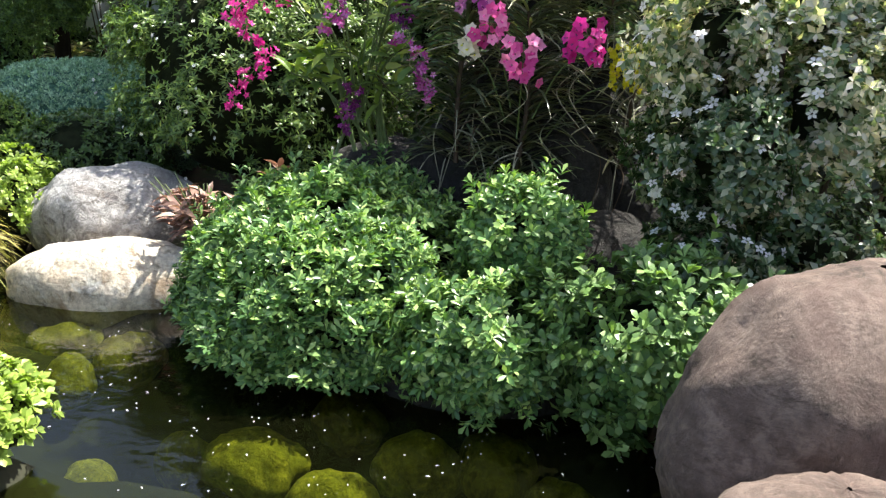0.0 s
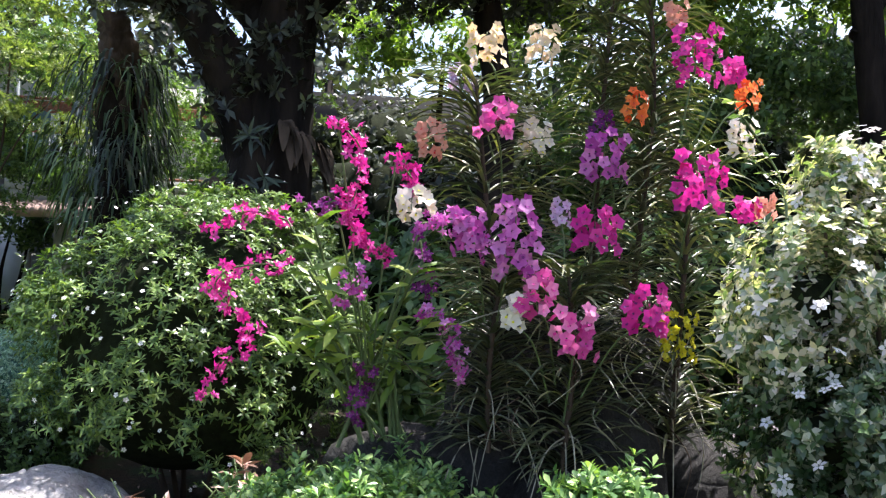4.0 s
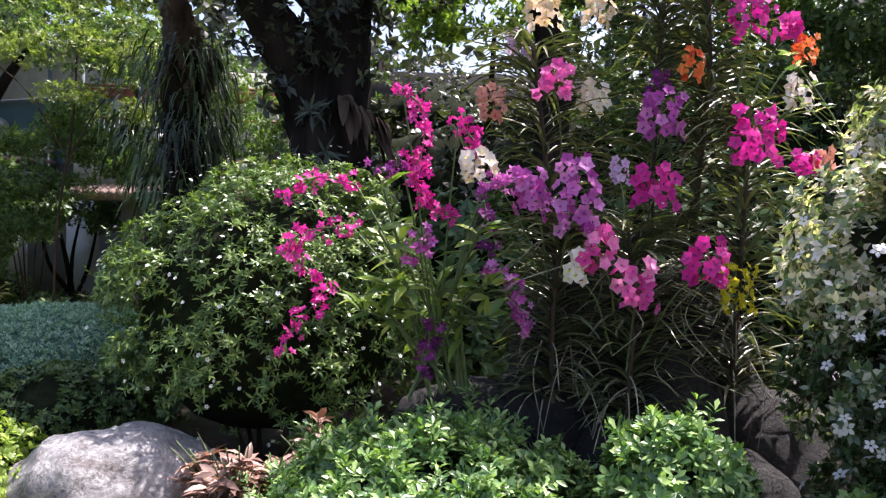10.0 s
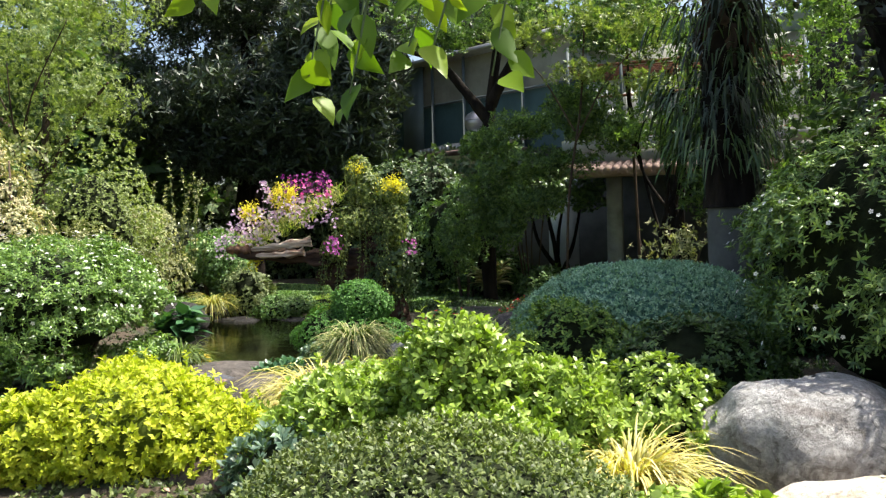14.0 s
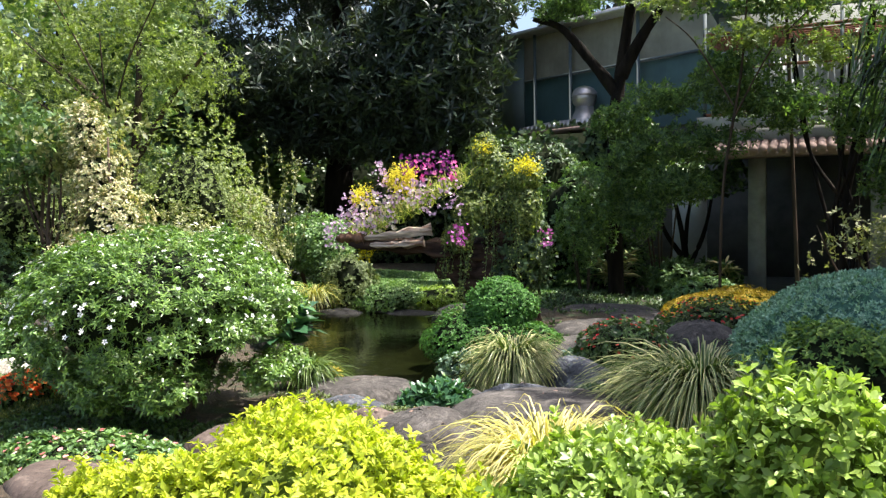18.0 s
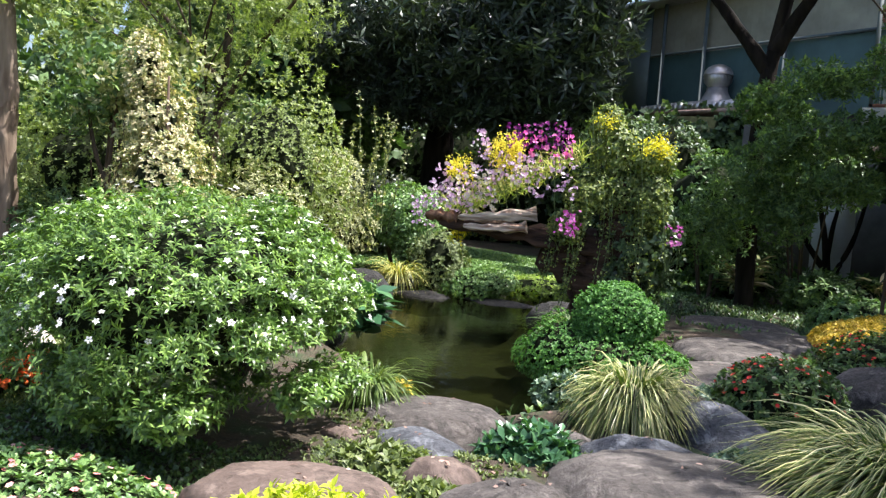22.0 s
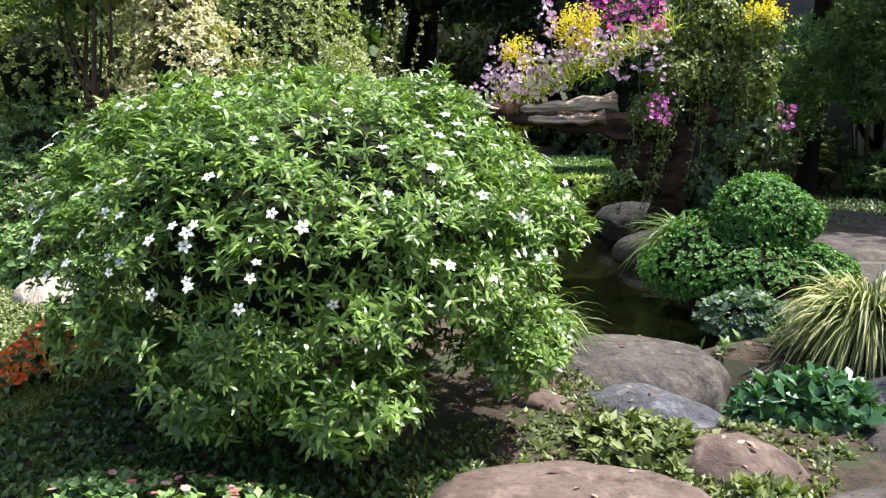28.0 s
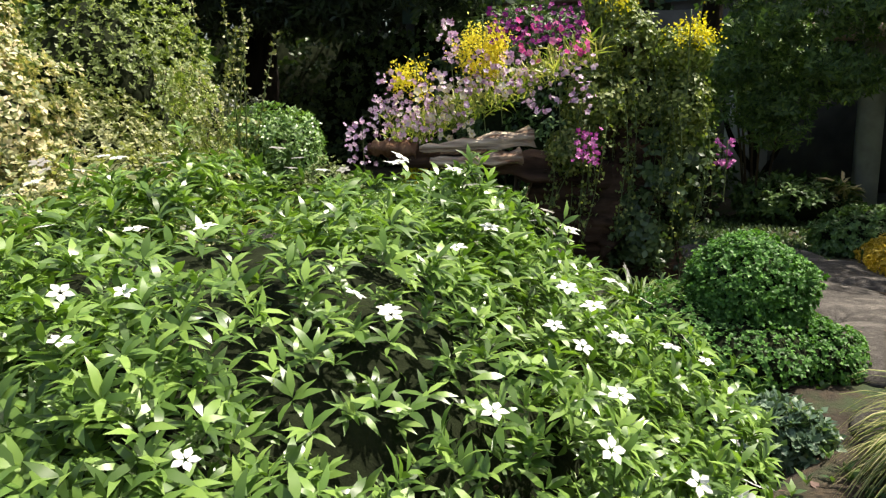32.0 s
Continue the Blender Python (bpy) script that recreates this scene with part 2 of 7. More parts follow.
def plain(name, col, rough=0.6, metal=0.0, vary=0.25, scale=6.0, rel=0.2, spec=0.5):
    m, t, b, out = nodes(name)
    f = noise_tex(t, scale, 6, 0.6)
    t.links.new(ramp(t, f, [(0.25, tuple(x * (1 - vary) for x in col)), (0.75, tuple(min(1, x * (1 + vary)) for x in col))]), b.inputs["Base Color"])
    b.inputs["Roughness"].default_value, b.inputs["Metallic"].default_value = rough, metal
    b.inputs["Specular IOR Level"].default_value = spec
    if rel:
        bump(t, noise_tex(t, scale * 6, 5), b, rel, 0.01)
    return m


def rock_mat(name, cols, scale=2.2, stain=(0.06, 0.05, 0.04), moss=0.0, relief=0.9):
    m, t, b, out = nodes(name)
    f = noise_tex(t, scale, 9, 0.62, dist=0.6)
    col = ramp(t, f, [(0.28, cols[0]), (0.5, cols[1]), (0.72, cols[2])])
    g = noise_tex(t, scale * 14, 6, 0.7)
    col = mixc(t, 1.0, col, ramp(t, g, [(0.32, (0.6, 0.6, 0.6)), (0.68, (1.2, 1.2, 1.2))]), "MULTIPLY")
    crack = ramp(t, noise_tex(t, scale * 1.7, 10, 0.75, dist=2.2), [(0.38, (.45, .43, .4)), (0.46, (1, 1, 1))])
    col = mixc(t, 1.0, col, crack, "MULTIPLY")
    lich = ramp(t, noise_tex(t, scale * 3.5, 8, 0.7, dist=0.4), [(0.54, (0, 0, 0)), (0.64, (1, 1, 1))])
    col = mixc(t, lich, col, mixc(t, 0.4, col, tuple(min(1, 1.5 * c) for c in cols[2])))
    s = ramp(t, noise_tex(t, scale * 0.8, 7, 0.68, dist=1.2), [(0.5, (0, 0, 0)), (0.6, (1, 1, 1))])
    col = mixc(t, s, col, mixc(t, 0.6, col, stain))
    if moss:
        mm = t.nodes.new("ShaderNodeMath")
        mm.operation = "MULTIPLY"
        t.links.new(ramp(t, noise_tex(t, 5, 6), [(0.45, (0, 0, 0)), (0.62, (1, 1, 1))]), mm.inputs[0])
        mm.inputs[1].default_value = moss
        col = mixc(t, mm.outputs[0], col, (0.07, 0.1, 0.03))
    t.links.new(col, b.inputs["Base Color"])
    b.inputs["Roughness"].default_value = 0.85
    bump(t, noise_tex(t, scale * 3, 12, 0.72, dist=0.3), b, relief, 0.06)
    return m


def petal_mat(name, a, b_, c, trans=0.35):
    m = leaf_mat(name, a, b_, c, rough=0.55, trans=trans, spec=0.3, glow=(1.1, 0.95, 1.1), patch=40, petal=True, by_object=True)
    return m


def bark_mat(name, a, b_, rough=0.9, scale=7, squeeze=(1, 1, 0.22)):
    m, t, b, out = nodes(name)
    mp, c = t.nodes.new("ShaderNodeMapping"), t.nodes.new("ShaderNodeTexCoord")
    mp.inputs["Scale"].default_value = squeeze
    n = t.nodes.new("ShaderNodeTexNoise")
    n.inputs["Scale"].default_value, n.inputs["Detail"].default_value = scale, 9
    t.links.new(c.outputs["Object"], mp.inputs[0])
    t.links.new(mp.outputs[0], n.inputs["Vector"])
    t.links.new(ramp(t, n.outputs["Fac"], [(0.32, a), (0.68, b_)]), b.inputs["Base Color"])
    b.inputs["Roughness"].default_value = rough
    b.inputs["Specular IOR Level"].default_value = 0.115
    bump(t, n.outputs["Fac"], b, 1.0, 0.07)
    return m


M_PINW = leaf_mat("pinwheel leaf", (.038, .1, .016), (.088, .205, .035), (.22, .4, .08), 0.31, 0.3, spec=.5)
M_IXORA = leaf_mat("dome leaf", (.03, .075, .018), (.055, .135, .03), (.12, .23, .05), 0.36, 0.25)
M_DOME = leaf_mat("dome shrub leaf", (.035, .09, .02), (.085, .19, .04), (.23, .38, .085), 0.34, 0.28)
M_CLOUD = leaf_mat("cloud leaf", (.04, .12, .035), (.105, .26, .07), (.34, .56, .17), 0.32, 0.28)
M_LIME = leaf_mat("lime leaf", (.22, .33, .02), (.37, .5, .03), (.55, .65, .06), 0.5, 0.35, spec=.3)
M_LIMEG = leaf_mat("yellow green leaf", (.11, .2, .03), (.2, .35, .05), (.34, .52, .1), 0.4, 0.32)
M_JADE = leaf_mat("jade leaf", (.05, .13, .035), (.1, .23, .06), (.22, .4, .12), 0.36, 0.25)
M_JADED = leaf_mat("deep jade leaf", (.018, .075, .03), (.035, .13, .05), (.08, .22, .08), 0.3, 0.2)
M_FINE = leaf_mat("fine olive leaf", (.045, .085, .022), (.09, .155, .04), (.17, .25, .07), 0.5, 0.25)
M_BLUE = leaf_mat("silver blue leaf", (.12, .25, .18), (.2, .4, .29), (.36, .58, .45), 0.7, 0.35, spec=.2)
M_SEDUM = leaf_mat("dull blue green leaf", (.04, .1, .06), (.08, .17, .1), (.18, .3, .18), 0.4, 0.25, spec=.4)
M_CONIF = leaf_mat("soft conifer leaf", (.05, .13, .03), (.11, .24, .045), (.28, .45, .09), 0.5, 0.35, spec=.3)
M_TOPI = leaf_mat("clipped topiary leaf", (.03, .11, .02), (.06, .2, .035), (.13, .34, .06), 0.5, 0.3, spec=.3)
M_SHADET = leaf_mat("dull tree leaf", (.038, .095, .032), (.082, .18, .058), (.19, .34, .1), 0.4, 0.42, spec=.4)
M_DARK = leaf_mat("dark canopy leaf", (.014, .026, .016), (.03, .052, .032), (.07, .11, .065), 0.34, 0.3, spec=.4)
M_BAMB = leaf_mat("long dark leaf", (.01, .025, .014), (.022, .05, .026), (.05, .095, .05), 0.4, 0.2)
M_BRIGHT = leaf_mat("bright tree leaf", (.07, .15, .03), (.14, .26, .05), (.27, .43, .1), 0.4, 0.5)
M_FEATH = leaf_mat("feathery leaf", (.09, .15, .04), (.16, .26, .07), (.3, .42, .13), 0.45, 0.38)
M_CREAM = leaf_mat("cream variegated leaf", (.08, .15, .04), (.3, .35, .15), (.68, .67, .42), 0.45, 0.25)
# sun glints are painted white into the leaf; M_WSHADE is its shaded copy
M_WSHRUB = leaf_mat("pale sun glint leaf", (.05, .12, .045), (.2, .31, .16), (.86, .9, .8), 0.24, 0.38, spec=0.9, mid_at=.42)
M_WSHADE = leaf_mat("pale shrub shaded leaf", (.024, .07, .024), (.06, .14, .048), (.42, .52, .34), 0.26, 0.32, spec=0.8, mid_at=.7)
M_SAGE = leaf_mat("sage leaf", (.11, .16, .06), (.22, .29, .12), (.42, .48, .24), 0.5, 0.3)
M_SAGEG = leaf_mat("creeper leaf", (.045, .095, .02), (.11, .19, .04), (.28, .38, .1), 0.45, 0.3)
M_COVER = leaf_mat("ground cover leaf", (.07, .125, .04), (.14, .22, .075), (.26, .35, .15), 0.5, 0.25)
M_LAWN = leaf_mat("lawn blade", (.05, .09, .014), (.11, .16, .026), (.24, .3, .06), 0.5, 0.3)
M_STRAP = leaf_mat("orchid strap leaf", (.026, .055, .022), (.06, .1, .04), (.19, .23, .1), 0.34, 0.2, spec=0.6)
M_ORL = leaf_mat("orchid cane leaf", (.05, .12, .03), (.12, .24, .04), (.28, .42, .07), 0.35, 0.35)
M_ORPALE = leaf_mat("pale orchid leaf", (.1, .2, .04), (.26, .38, .09), (.6, .66, .28), 0.4, 0.4)
M_COPPER = leaf_mat("copper leaf", (.09, .068, .045), (.2, .15, .105), (.4, .32, .23), 0.4, 0.2, glow=(1.1, .8, .6))
M_GRASS_G = leaf_mat("grass green", (.05, .12, .025), (.1, .19, .04), (.2, .31, .08), 0.38, 0.35)
M_GRASS_C = leaf_mat("grass cream", (.38, .46, .16), (.54, .6, .26), (.72, .73, .4), 0.45, 0.3)
M_GRASS_Y = leaf_mat("grass straw", (.3, .34, .07), (.48, .5, .13), (.68, .66, .25), 0.45, 0.35)
M_NEAR = leaf_mat("overhanging leaf", (.045, .13, .006), (.11, .24, .008), (.24, .38, .016), 0.45, 0.45, spec=.3)
M_FERN = leaf_mat("fern leaf", (.03, .085, .026), (.065, .155, .045), (.15, .28, .075), 0.45, 0.25)
M_IVY = leaf_mat("ivy leaf", (.02, .055, .02), (.05, .115, .04), (.12, .21, .07), 0.42, 0.2)
M_WHITE = petal_mat("white petal", (.75, .78, .74), (.85, .87, .84), (.92, .92, .9), 0.25)
M_MAG = petal_mat("magenta petal", (.55, .015, .25), (.72, .035, .35), (.86, .1, .46))
M_PINK = petal_mat("pink petal", (.68, .06, .34), (.82, .15, .46), (.92, .36, .62))
M_VIOLET = petal_mat("violet petal", (.44, .06, .36), (.58, .14, .49), (.74, .32, .66))
M_PURP = petal_mat("purple petal", (.11, .012, .12), (.2, .022, .19), (.36, .07, .32))
M_LILAC = petal_mat("lilac petal", (.6, .4, .64), (.74, .56, .74), (.86, .74, .84))
M_CREAMF = petal_mat("cream petal", (.78, .6, .3), (.86, .72, .45), (.9, .82, .6))
M_IVORY = petal_mat("ivory petal", (.8, .76, .55), (.88, .85, .7), (.92, .9, .8))
M_SALMON = petal_mat("salmon petal", (.72, .3, .2), (.8, .42, .3), (.88, .55, .42))
M_ORANGE = petal_mat("orange petal", (.8, .1, .02), (.88, .2, .035), (.93, .34, .08))
M_RED = petal_mat("red petal", (.6, .03, .03), (.74, .06, .05), (.85, .14, .08))
M_YELLOW = petal_mat("yellow petal", (.7, .7, .02), (.8, .78, .03), (.88, .85, .1), .45)
M_ROSE = petal_mat("rose petal", (.76, .18, .22), (.84, .36, .36), (.9, .6, .55))
M_GOLD = leaf_mat("golden leaf", (.34, .3, .025), (.5, .42, .04), (.66, .56, .08), 0.5, 0.3)
# near-black core colour paints the shade seen between leaves
M_TWIGSHADE = plain("inner twigs and shade", (.014, .018, .008), 1.0, 0, .6, 14, .6, .1)
# silver leaf colour dimmed for the shaded gaps of the mound
M_BLUESHADE = plain("shaded inner silver leaf", (.08, .16, .12), 1.0, 0, .6, 30, .6, .1)
# dimmed leaf colour stands for shaded gaps in lime and golden shrubs
M_LIMESHADE = plain("shaded inner lime leaf", (.09, .12, .02), 1.0, 0, .6, 20, .6, .1)
M_STEM = plain("green stem", (.09, .13, .04), 0.6, 0, .3, 30, .2)
M_ROOT = plain("pale aerial root", (.3, .28, .2), 0.8, 0, .3, 30, .3)
# bark taken to near black in colour because the trunks stand against light
M_BARK = bark_mat("backlit dark bark", (.006, .005, .004), (.028, .021, .016))
M_BARKL = bark_mat("pale bark", (.12, .085, .06), (.3, .23, .17))
M_BARKM = bark_mat("brown bark", (.04, .03, .02), (.12, .085, .06))
# one weathered wood twice: sun painted into the first, shade into the second
M_DRIFTSUN = bark_mat("sunlit weathered driftwood", (.2, .11, .07), (.86, .72, .57), 0.85, 11, (.2, .6, 1.6))
M_DRIFTSHADE = bark_mat("shaded driftwood", (.018, .012, .009), (.1, .06, .042), 0.8, 12, (.15, .5, .8))
M_STUMP = bark_mat("brown stump bark", (.07, .035, .022), (.26, .15, .09), 0.9, 9)
M_STUMPT = plain("grey stump top", (.13, .13, .12), 0.75, 0, .6, 5, .5)
M_ROCKG = rock_mat("pale grey rock", ((.2, .19, .185), (.37, .355, .345), (.6, .58, .56)), 2.4, (.15, .125, .11), relief=1.0)
M_ROCKW = rock_mat("pale tan rock", ((.5, .4, .29), (.72, .64, .52), (.84, .78, .68)), 2.4, (.24, .13, .06), relief=.9)
M_ROCKB = rock_mat("brown river rock", ((.04, .034, .03), (.095, .08, .07), (.2, .172, .152)), 2.2, (.035, .03, .026))
M_ROCKS = rock_mat("slate blue rock", ((.035, .038, .046), (.095, .098, .112), (.25, .26, .28)), 3.0, (.05, .05, .06))
M_ROCKP = rock_mat("red brown stepping stone", ((.07, .046, .036), (.125, .088, .07), (.22, .165, .135)), 1.8, (.09, .055, .045), relief=.5)
M_ROCKD = rock_mat("volcanic and shaded rock", ((.01, .009, .009), (.025, .022, .02), (.06, .05, .045)), 6.0, (.02, .02, .015), relief=1.0)
M_ALGAE = rock_mat("algae covered stone", ((.12, .13, .015), (.36, .35, .035), (.6, .55, .08)), 3.0, (.06, .07, .01))
M_CONC = plain("weathered concrete", (.34, .34, .31), 0.9, 0, .4, 2.5, .3)
M_WALLW = plain("grey white plaster", (.6, .62, .64), 0.85, 0, .2, 1.5, .15)
# canopy shade on the upper wall is put into this near-black colour
M_CONCD = plain("shade darkened concrete", (.024, .022, .02), 0.95, 0, .5, 2.0, .3)
M_POST = plain("dark grey concrete", (.11, .11, .1), 0.95, 0, .4, 3.0, .4)
# wall grey lowered in the colour for shade under the arcade
M_DARKW = plain("shade darkened wall", (.1, .098, .092), 0.9, 0, .4, 2, 0)
M_TILE = plain("terracotta roof tile", (.4, .27, .23), 0.8, 0, .4, 8, .3)
M_METAL = plain("galvanised metal", (.55, .51, .49), 0.42, 0.85, .2, 8, .05)
M_PIPE = plain("grey painted pipe", (.1, .12, .12), 0.7, 0.0, .2, 8, .05)
M_RUST = plain("rusty iron", (.24, .1, .06), 0.85, 0.2, .5, 14, .3)
M_RAIL = plain("white painted rail", (.45, .45, .43), 0.5, 0, .1, 6, .05)
M_TEAL = plain("teal corrugated sheet", (.08, .135, .135), 0.5, 0.1, .3, 1.2, .05)
M_GREYS = plain("grey corrugated sheet", (.13, .16, .16), 0.5, 0.1, .3, 1.2, .05)
M_BEIGE = plain("beige corrugated sheet", (.33, .3, .23), 0.6, 0.0, .3, 1.5, .05)
M_TURF = plain("lawn turf", (.07, .09, .02), 0.9, 0, .45, 9, .6)
M_GLOBE = plain("opal glass", (.75, .75, .72), 0.25, 0, .05, 3, 0)
M_FARW = plain("grey far wall", (.42, .42, .4), 0.9, 0, .15, 1, .1)


def ground_mat():
    m, t, b, out = nodes("garden soil")
    f = noise_tex(t, 1.3, 8, 0.65)
    col = ramp(t, f, [(0.3, (.03, .022, .014)), (0.5, (.07, .05, .032)), (0.7, (.11, .085, .055))])
    g = ramp(t, noise_tex(t, 26, 6, 0.7), [(0.35, (.4, .4, .4)), (0.7, (1.3, 1.25, 1.1))])
    col = mixc(t, 1.0, col, g, "MULTIPLY")
    col = mixc(t, ramp(t, noise_tex(t, 3.1, 5), [(0.5, (0, 0, 0)), (0.65, (1, 1, 1))]), col, (.035, .055, .018))
    t.links.new(col, b.inputs["Base Color"])
    b.inputs["Roughness"].default_value = 0.95
    bump(t, noise_tex(t, 30, 8, 0.7), b, 0.8, 0.03)
    return m


def water_mat():
    m, t, b, out = nodes("pond water")
    c = t.nodes.new("ShaderNodeTexCoord")
    n = t.nodes.new("ShaderNodeTexNoise")
    n.inputs["Scale"].default_value, n.inputs["Detail"].default_value = 7.0, 3
    t.links.new(c.outputs["Object"], n.inputs["Vector"])
    bp = t.nodes.new("ShaderNodeBump")
    bp.inputs["Strength"].default_value, bp.inputs["Distance"].default_value = 0.25, 0.02
    t.links.new(n.outputs["Fac"], bp.inputs["Height"])
    tp, gl, fr = t.nodes.new("ShaderNodeBsdfTransparent"), t.nodes.new("ShaderNodeBsdfGlossy"), t.nodes.new("ShaderNodeFresnel")
    tp.inputs["Color"].default_value = (.46, .5, .29, 1)
    gl.inputs["Roughness"].default_value = 0.03
    fr.inputs["IOR"].default_value = 1.33
    mx = t.nodes.new("ShaderNodeMixShader")
    t.links.new(bp.outputs[0], gl.inputs["Normal"])
    t.links.new(bp.outputs[0], fr.inputs["Normal"])
    t.links.new(fr.outputs[0], mx.inputs[0])
    silt, murk = t.nodes.new("ShaderNodeBsdfDiffuse"), t.nodes.new("ShaderNodeMixShader")
    silt.inputs["Color"].default_value = (.03, .034, .012, 1)
    murk.inputs[0].default_value = 0.06
    t.links.new(tp.outputs[0], murk.inputs[1])
    t.links.new(silt.outputs[0], murk.inputs[2])
    t.links.new(murk.outputs[0], mx.inputs[1])
    t.links.new(gl.outputs[0], mx.inputs[2])
    t.links.new(mx.outputs[0], out.inputs["Surface"])
    return m


M_SOIL, M_WATER = ground_mat(), water_mat()
M_BED = plain("pond bed silt", (.02, .021, .009), 0.95, 0, .5, 3, .4)

# ---- ground, pond, water ----
POND = [(-0.5, 3.45, .8), (-1.6, 4.0, .95), (.55, 3.45, .65), (-2.7, 5.1, .7), (-3.0, 5.9, .5), (-1.2, 4.6, .6), (1.0, 2.9, .5), (-.3, 2.7, .5), (-1.0, 2.55, .75), (-.2, 2.2, .6),
        (-7.35, 8.0, .5), (-8.4, 9.3, .95), (-9.3, 10.8, 1.35), (-10.5, 12.6, 1.7), (-11.6, 14.2, 1.5), (-10.7, 15.4, 1.2), (-12.8, 15.0, 1.0)]
WATER_Z = -0.22


def pond_edge(x, y):
    d = np.full(np.shape(x), 99.0)
    for px, py, pr in POND:
        d = np.minimum(d, np.hypot(x - px, y - py) - pr)
    return d


def ground_z(x, y):
    base = 0.03 * np.sin(x * 1.7 + y) + 0.03 * np.sin(y * 2.1 - x * .6)
    near = np.clip((np.hypot(x + 5, y - 9) - 30) / 60, 0, 1)
    base = base * (1 - near)
    s = np.clip((pond_edge(x, y) + 0.45) / 0.7, 0, 1)
    return base * s - 0.8 * (1 - s * s * (3 - 2 * s))


xs = np.concatenate([[-600, -250, -110, -60, -40, -30], np.arange(-24, 8, .21), [10, 16, 26, 45, 90, 250, 600]])
ys = np.concatenate([[-600, -250, -110, -50, -24, -12, -7], np.arange(-4, 22, .21), [24, 28, 36, 50, 90, 250, 600]])
GX, GY = np.meshgrid(xs, ys)
GZ = ground_z(GX, GY)
nx = len(xs)
i, j = np.arange(len(ys) - 1)[:, None] * nx, np.arange(nx - 1)[None]
part("ground", np.stack([GX, GY, GZ], -1).reshape(-1, 3), np.stack([i + j, i + j + 1, i + nx + j + 1, i + nx + j], -1).reshape(-1, 4), M_SOIL, smooth=True)
bed = bpy.data.objects["ground"].data
bed.materials.append(M_BED)
bed.polygons.foreach_set("material_index", np.array([1 if p.center.z < -.2 else 0 for p in bed.polygons], np.int32))
tagged(bpy.data.objects["ground"], "dark garden soil with leaf litter round the pond", "ground", kind="structure")
wv, wf = box(-15.5, 1.6, WATER_Z - .004, 2.4, 17.4, WATER_Z)
water = part("water", wv[4:], [[0, 1, 3, 2]], M_WATER)
tagged(water, "dark green still pond water with floating specks", "water", kind="structure")


def gz(x, y):
    return float(ground_z(np.array(x), np.array(y)))


# ---- boulders ----
def boulder(name, c, r, mat, label, seed, turn=0.0, lump=.09, scale=2.2, flat=0.0, detail=38, group="", category="rock"):
    ob = thing(name, (c[0], c[1], c[2] - r[2]), label, category, group)
    rmean = float(np.mean(r))
    V, F = lumpy((0, 0, 0), r, lump, scale / rmean, seed, 1.0, detail=detail)
    rough = -np.abs(waves(V, 6 / rmean, seed + 21)) + .5
    V = V * (1 + .03 * waves(V, 7 / rmean, seed + 3)[:, None] + .03 * rough[:, None] + .014 * waves(V + .3 * np.sin(V[:, ::-1] * 9 / rmean), 15 / rmean, seed + 9)[:, None])
    if flat:
        top = r[2] * (1 - flat)
        V[:, 2] = np.where(V[:, 2] > top, top + (V[:, 2] - top) * .3, V[:, 2])
    a = radians(turn)
    V = V @ np.array([[math.cos(a), math.sin(a), 0], [-math.sin(a), math.cos(a), 0], [0, 0, 1]])
    part("stone", V + np.array(c), F, mat, ob, smooth=True)
    return ob


boulder("boulder", (-2.4, 5.98, .06), (.7, .5, .4), M_ROCKG, "large pale grey rounded boulder at the pond edge", 11, 8, .13)
boulder("boulder", (-2.15, 5.17, -.2), (.66, .3, .35), M_ROCKW, "low sunlit tan boulder standing in the water", 12, 6, .12)
boulder("boulder", (1.54, 2.78, .18), (.75, .52, .7), M_ROCKP, "big brown boulder with leaf shadows beside the pond", 13, 20, .07)
boulder("boulder", (1.12, 1.98, .08), (.5, .3, .42), M_ROCKP, "smooth pinkish brown boulder in front of another", 14, 10, .06)
boulder("boulder", (-6.0, 7.5, -.13), (.82, .6, .4), M_ROCKB, "broad flat grey brown boulder, worn on top", 15, 15, .06, flat=.25)
boulder("boulder", (-6.5, 6.5, -.1), (.46, .4, .38), M_ROCKB, "rounded grey boulder with tan patches", 16, 30, .07)
boulder("boulder", (-7.12, 6.96, -.05), (.25, .2, .17), M_ROCKP, "small rounded brown stone between larger ones", 17, 0)
boulder("boulder", (-7.5, 7.36, -.08), (.42, .28, .17), M_ROCKS, "flat grey blue stone at the water", 18, -20)
boulder("boulder", (-7.82, 7.95, -.12), (.56, .4, .27), M_ROCKB, "low flat brown boulder at the pond edge", 19, 40, .06, flat=.3)
boulder("boulder", (-6.15, 8.95, -.06), (.44, .3, .29), M_ROCKS, "slate blue boulder with pale streaks", 20, -25, .11, 3)
boulder("boulder", (-6.38, 8.14, -.08), (.46, .28, .19), M_ROCKS, "pale grey stone with dark pits", 21, 10, .1, 3)
boulder("boulder", (-6.95, 8.25, -.16), (.36, .22, .18), M_ROCKB, "small dark stone at the waterline", 22, 10)
boulder("boulder", (-5.28, 10.1, .12), (.43, .36, .33), M_ROCKB, "round brown boulder beside a red flowering shrub", 23, 0, .06)
boulder("boulder", (-5.7, 8.75, -.2), (.55, .4, .26), M_ROCKP, "flat tan stone in the path", 25, 20, .05, flat=.3)
boulder("boulder", (-7.95, 7.2, -.04), (.16, .11, .12), M_ROCKP, "small tan stone beside the shrub", 26, 0, .16, 3)
boulder("boulder", (-10.95, 7.05, .06), (.28, .18, .18), M_ROCKW, "small pale stone at the lawn edge", 27, 0)
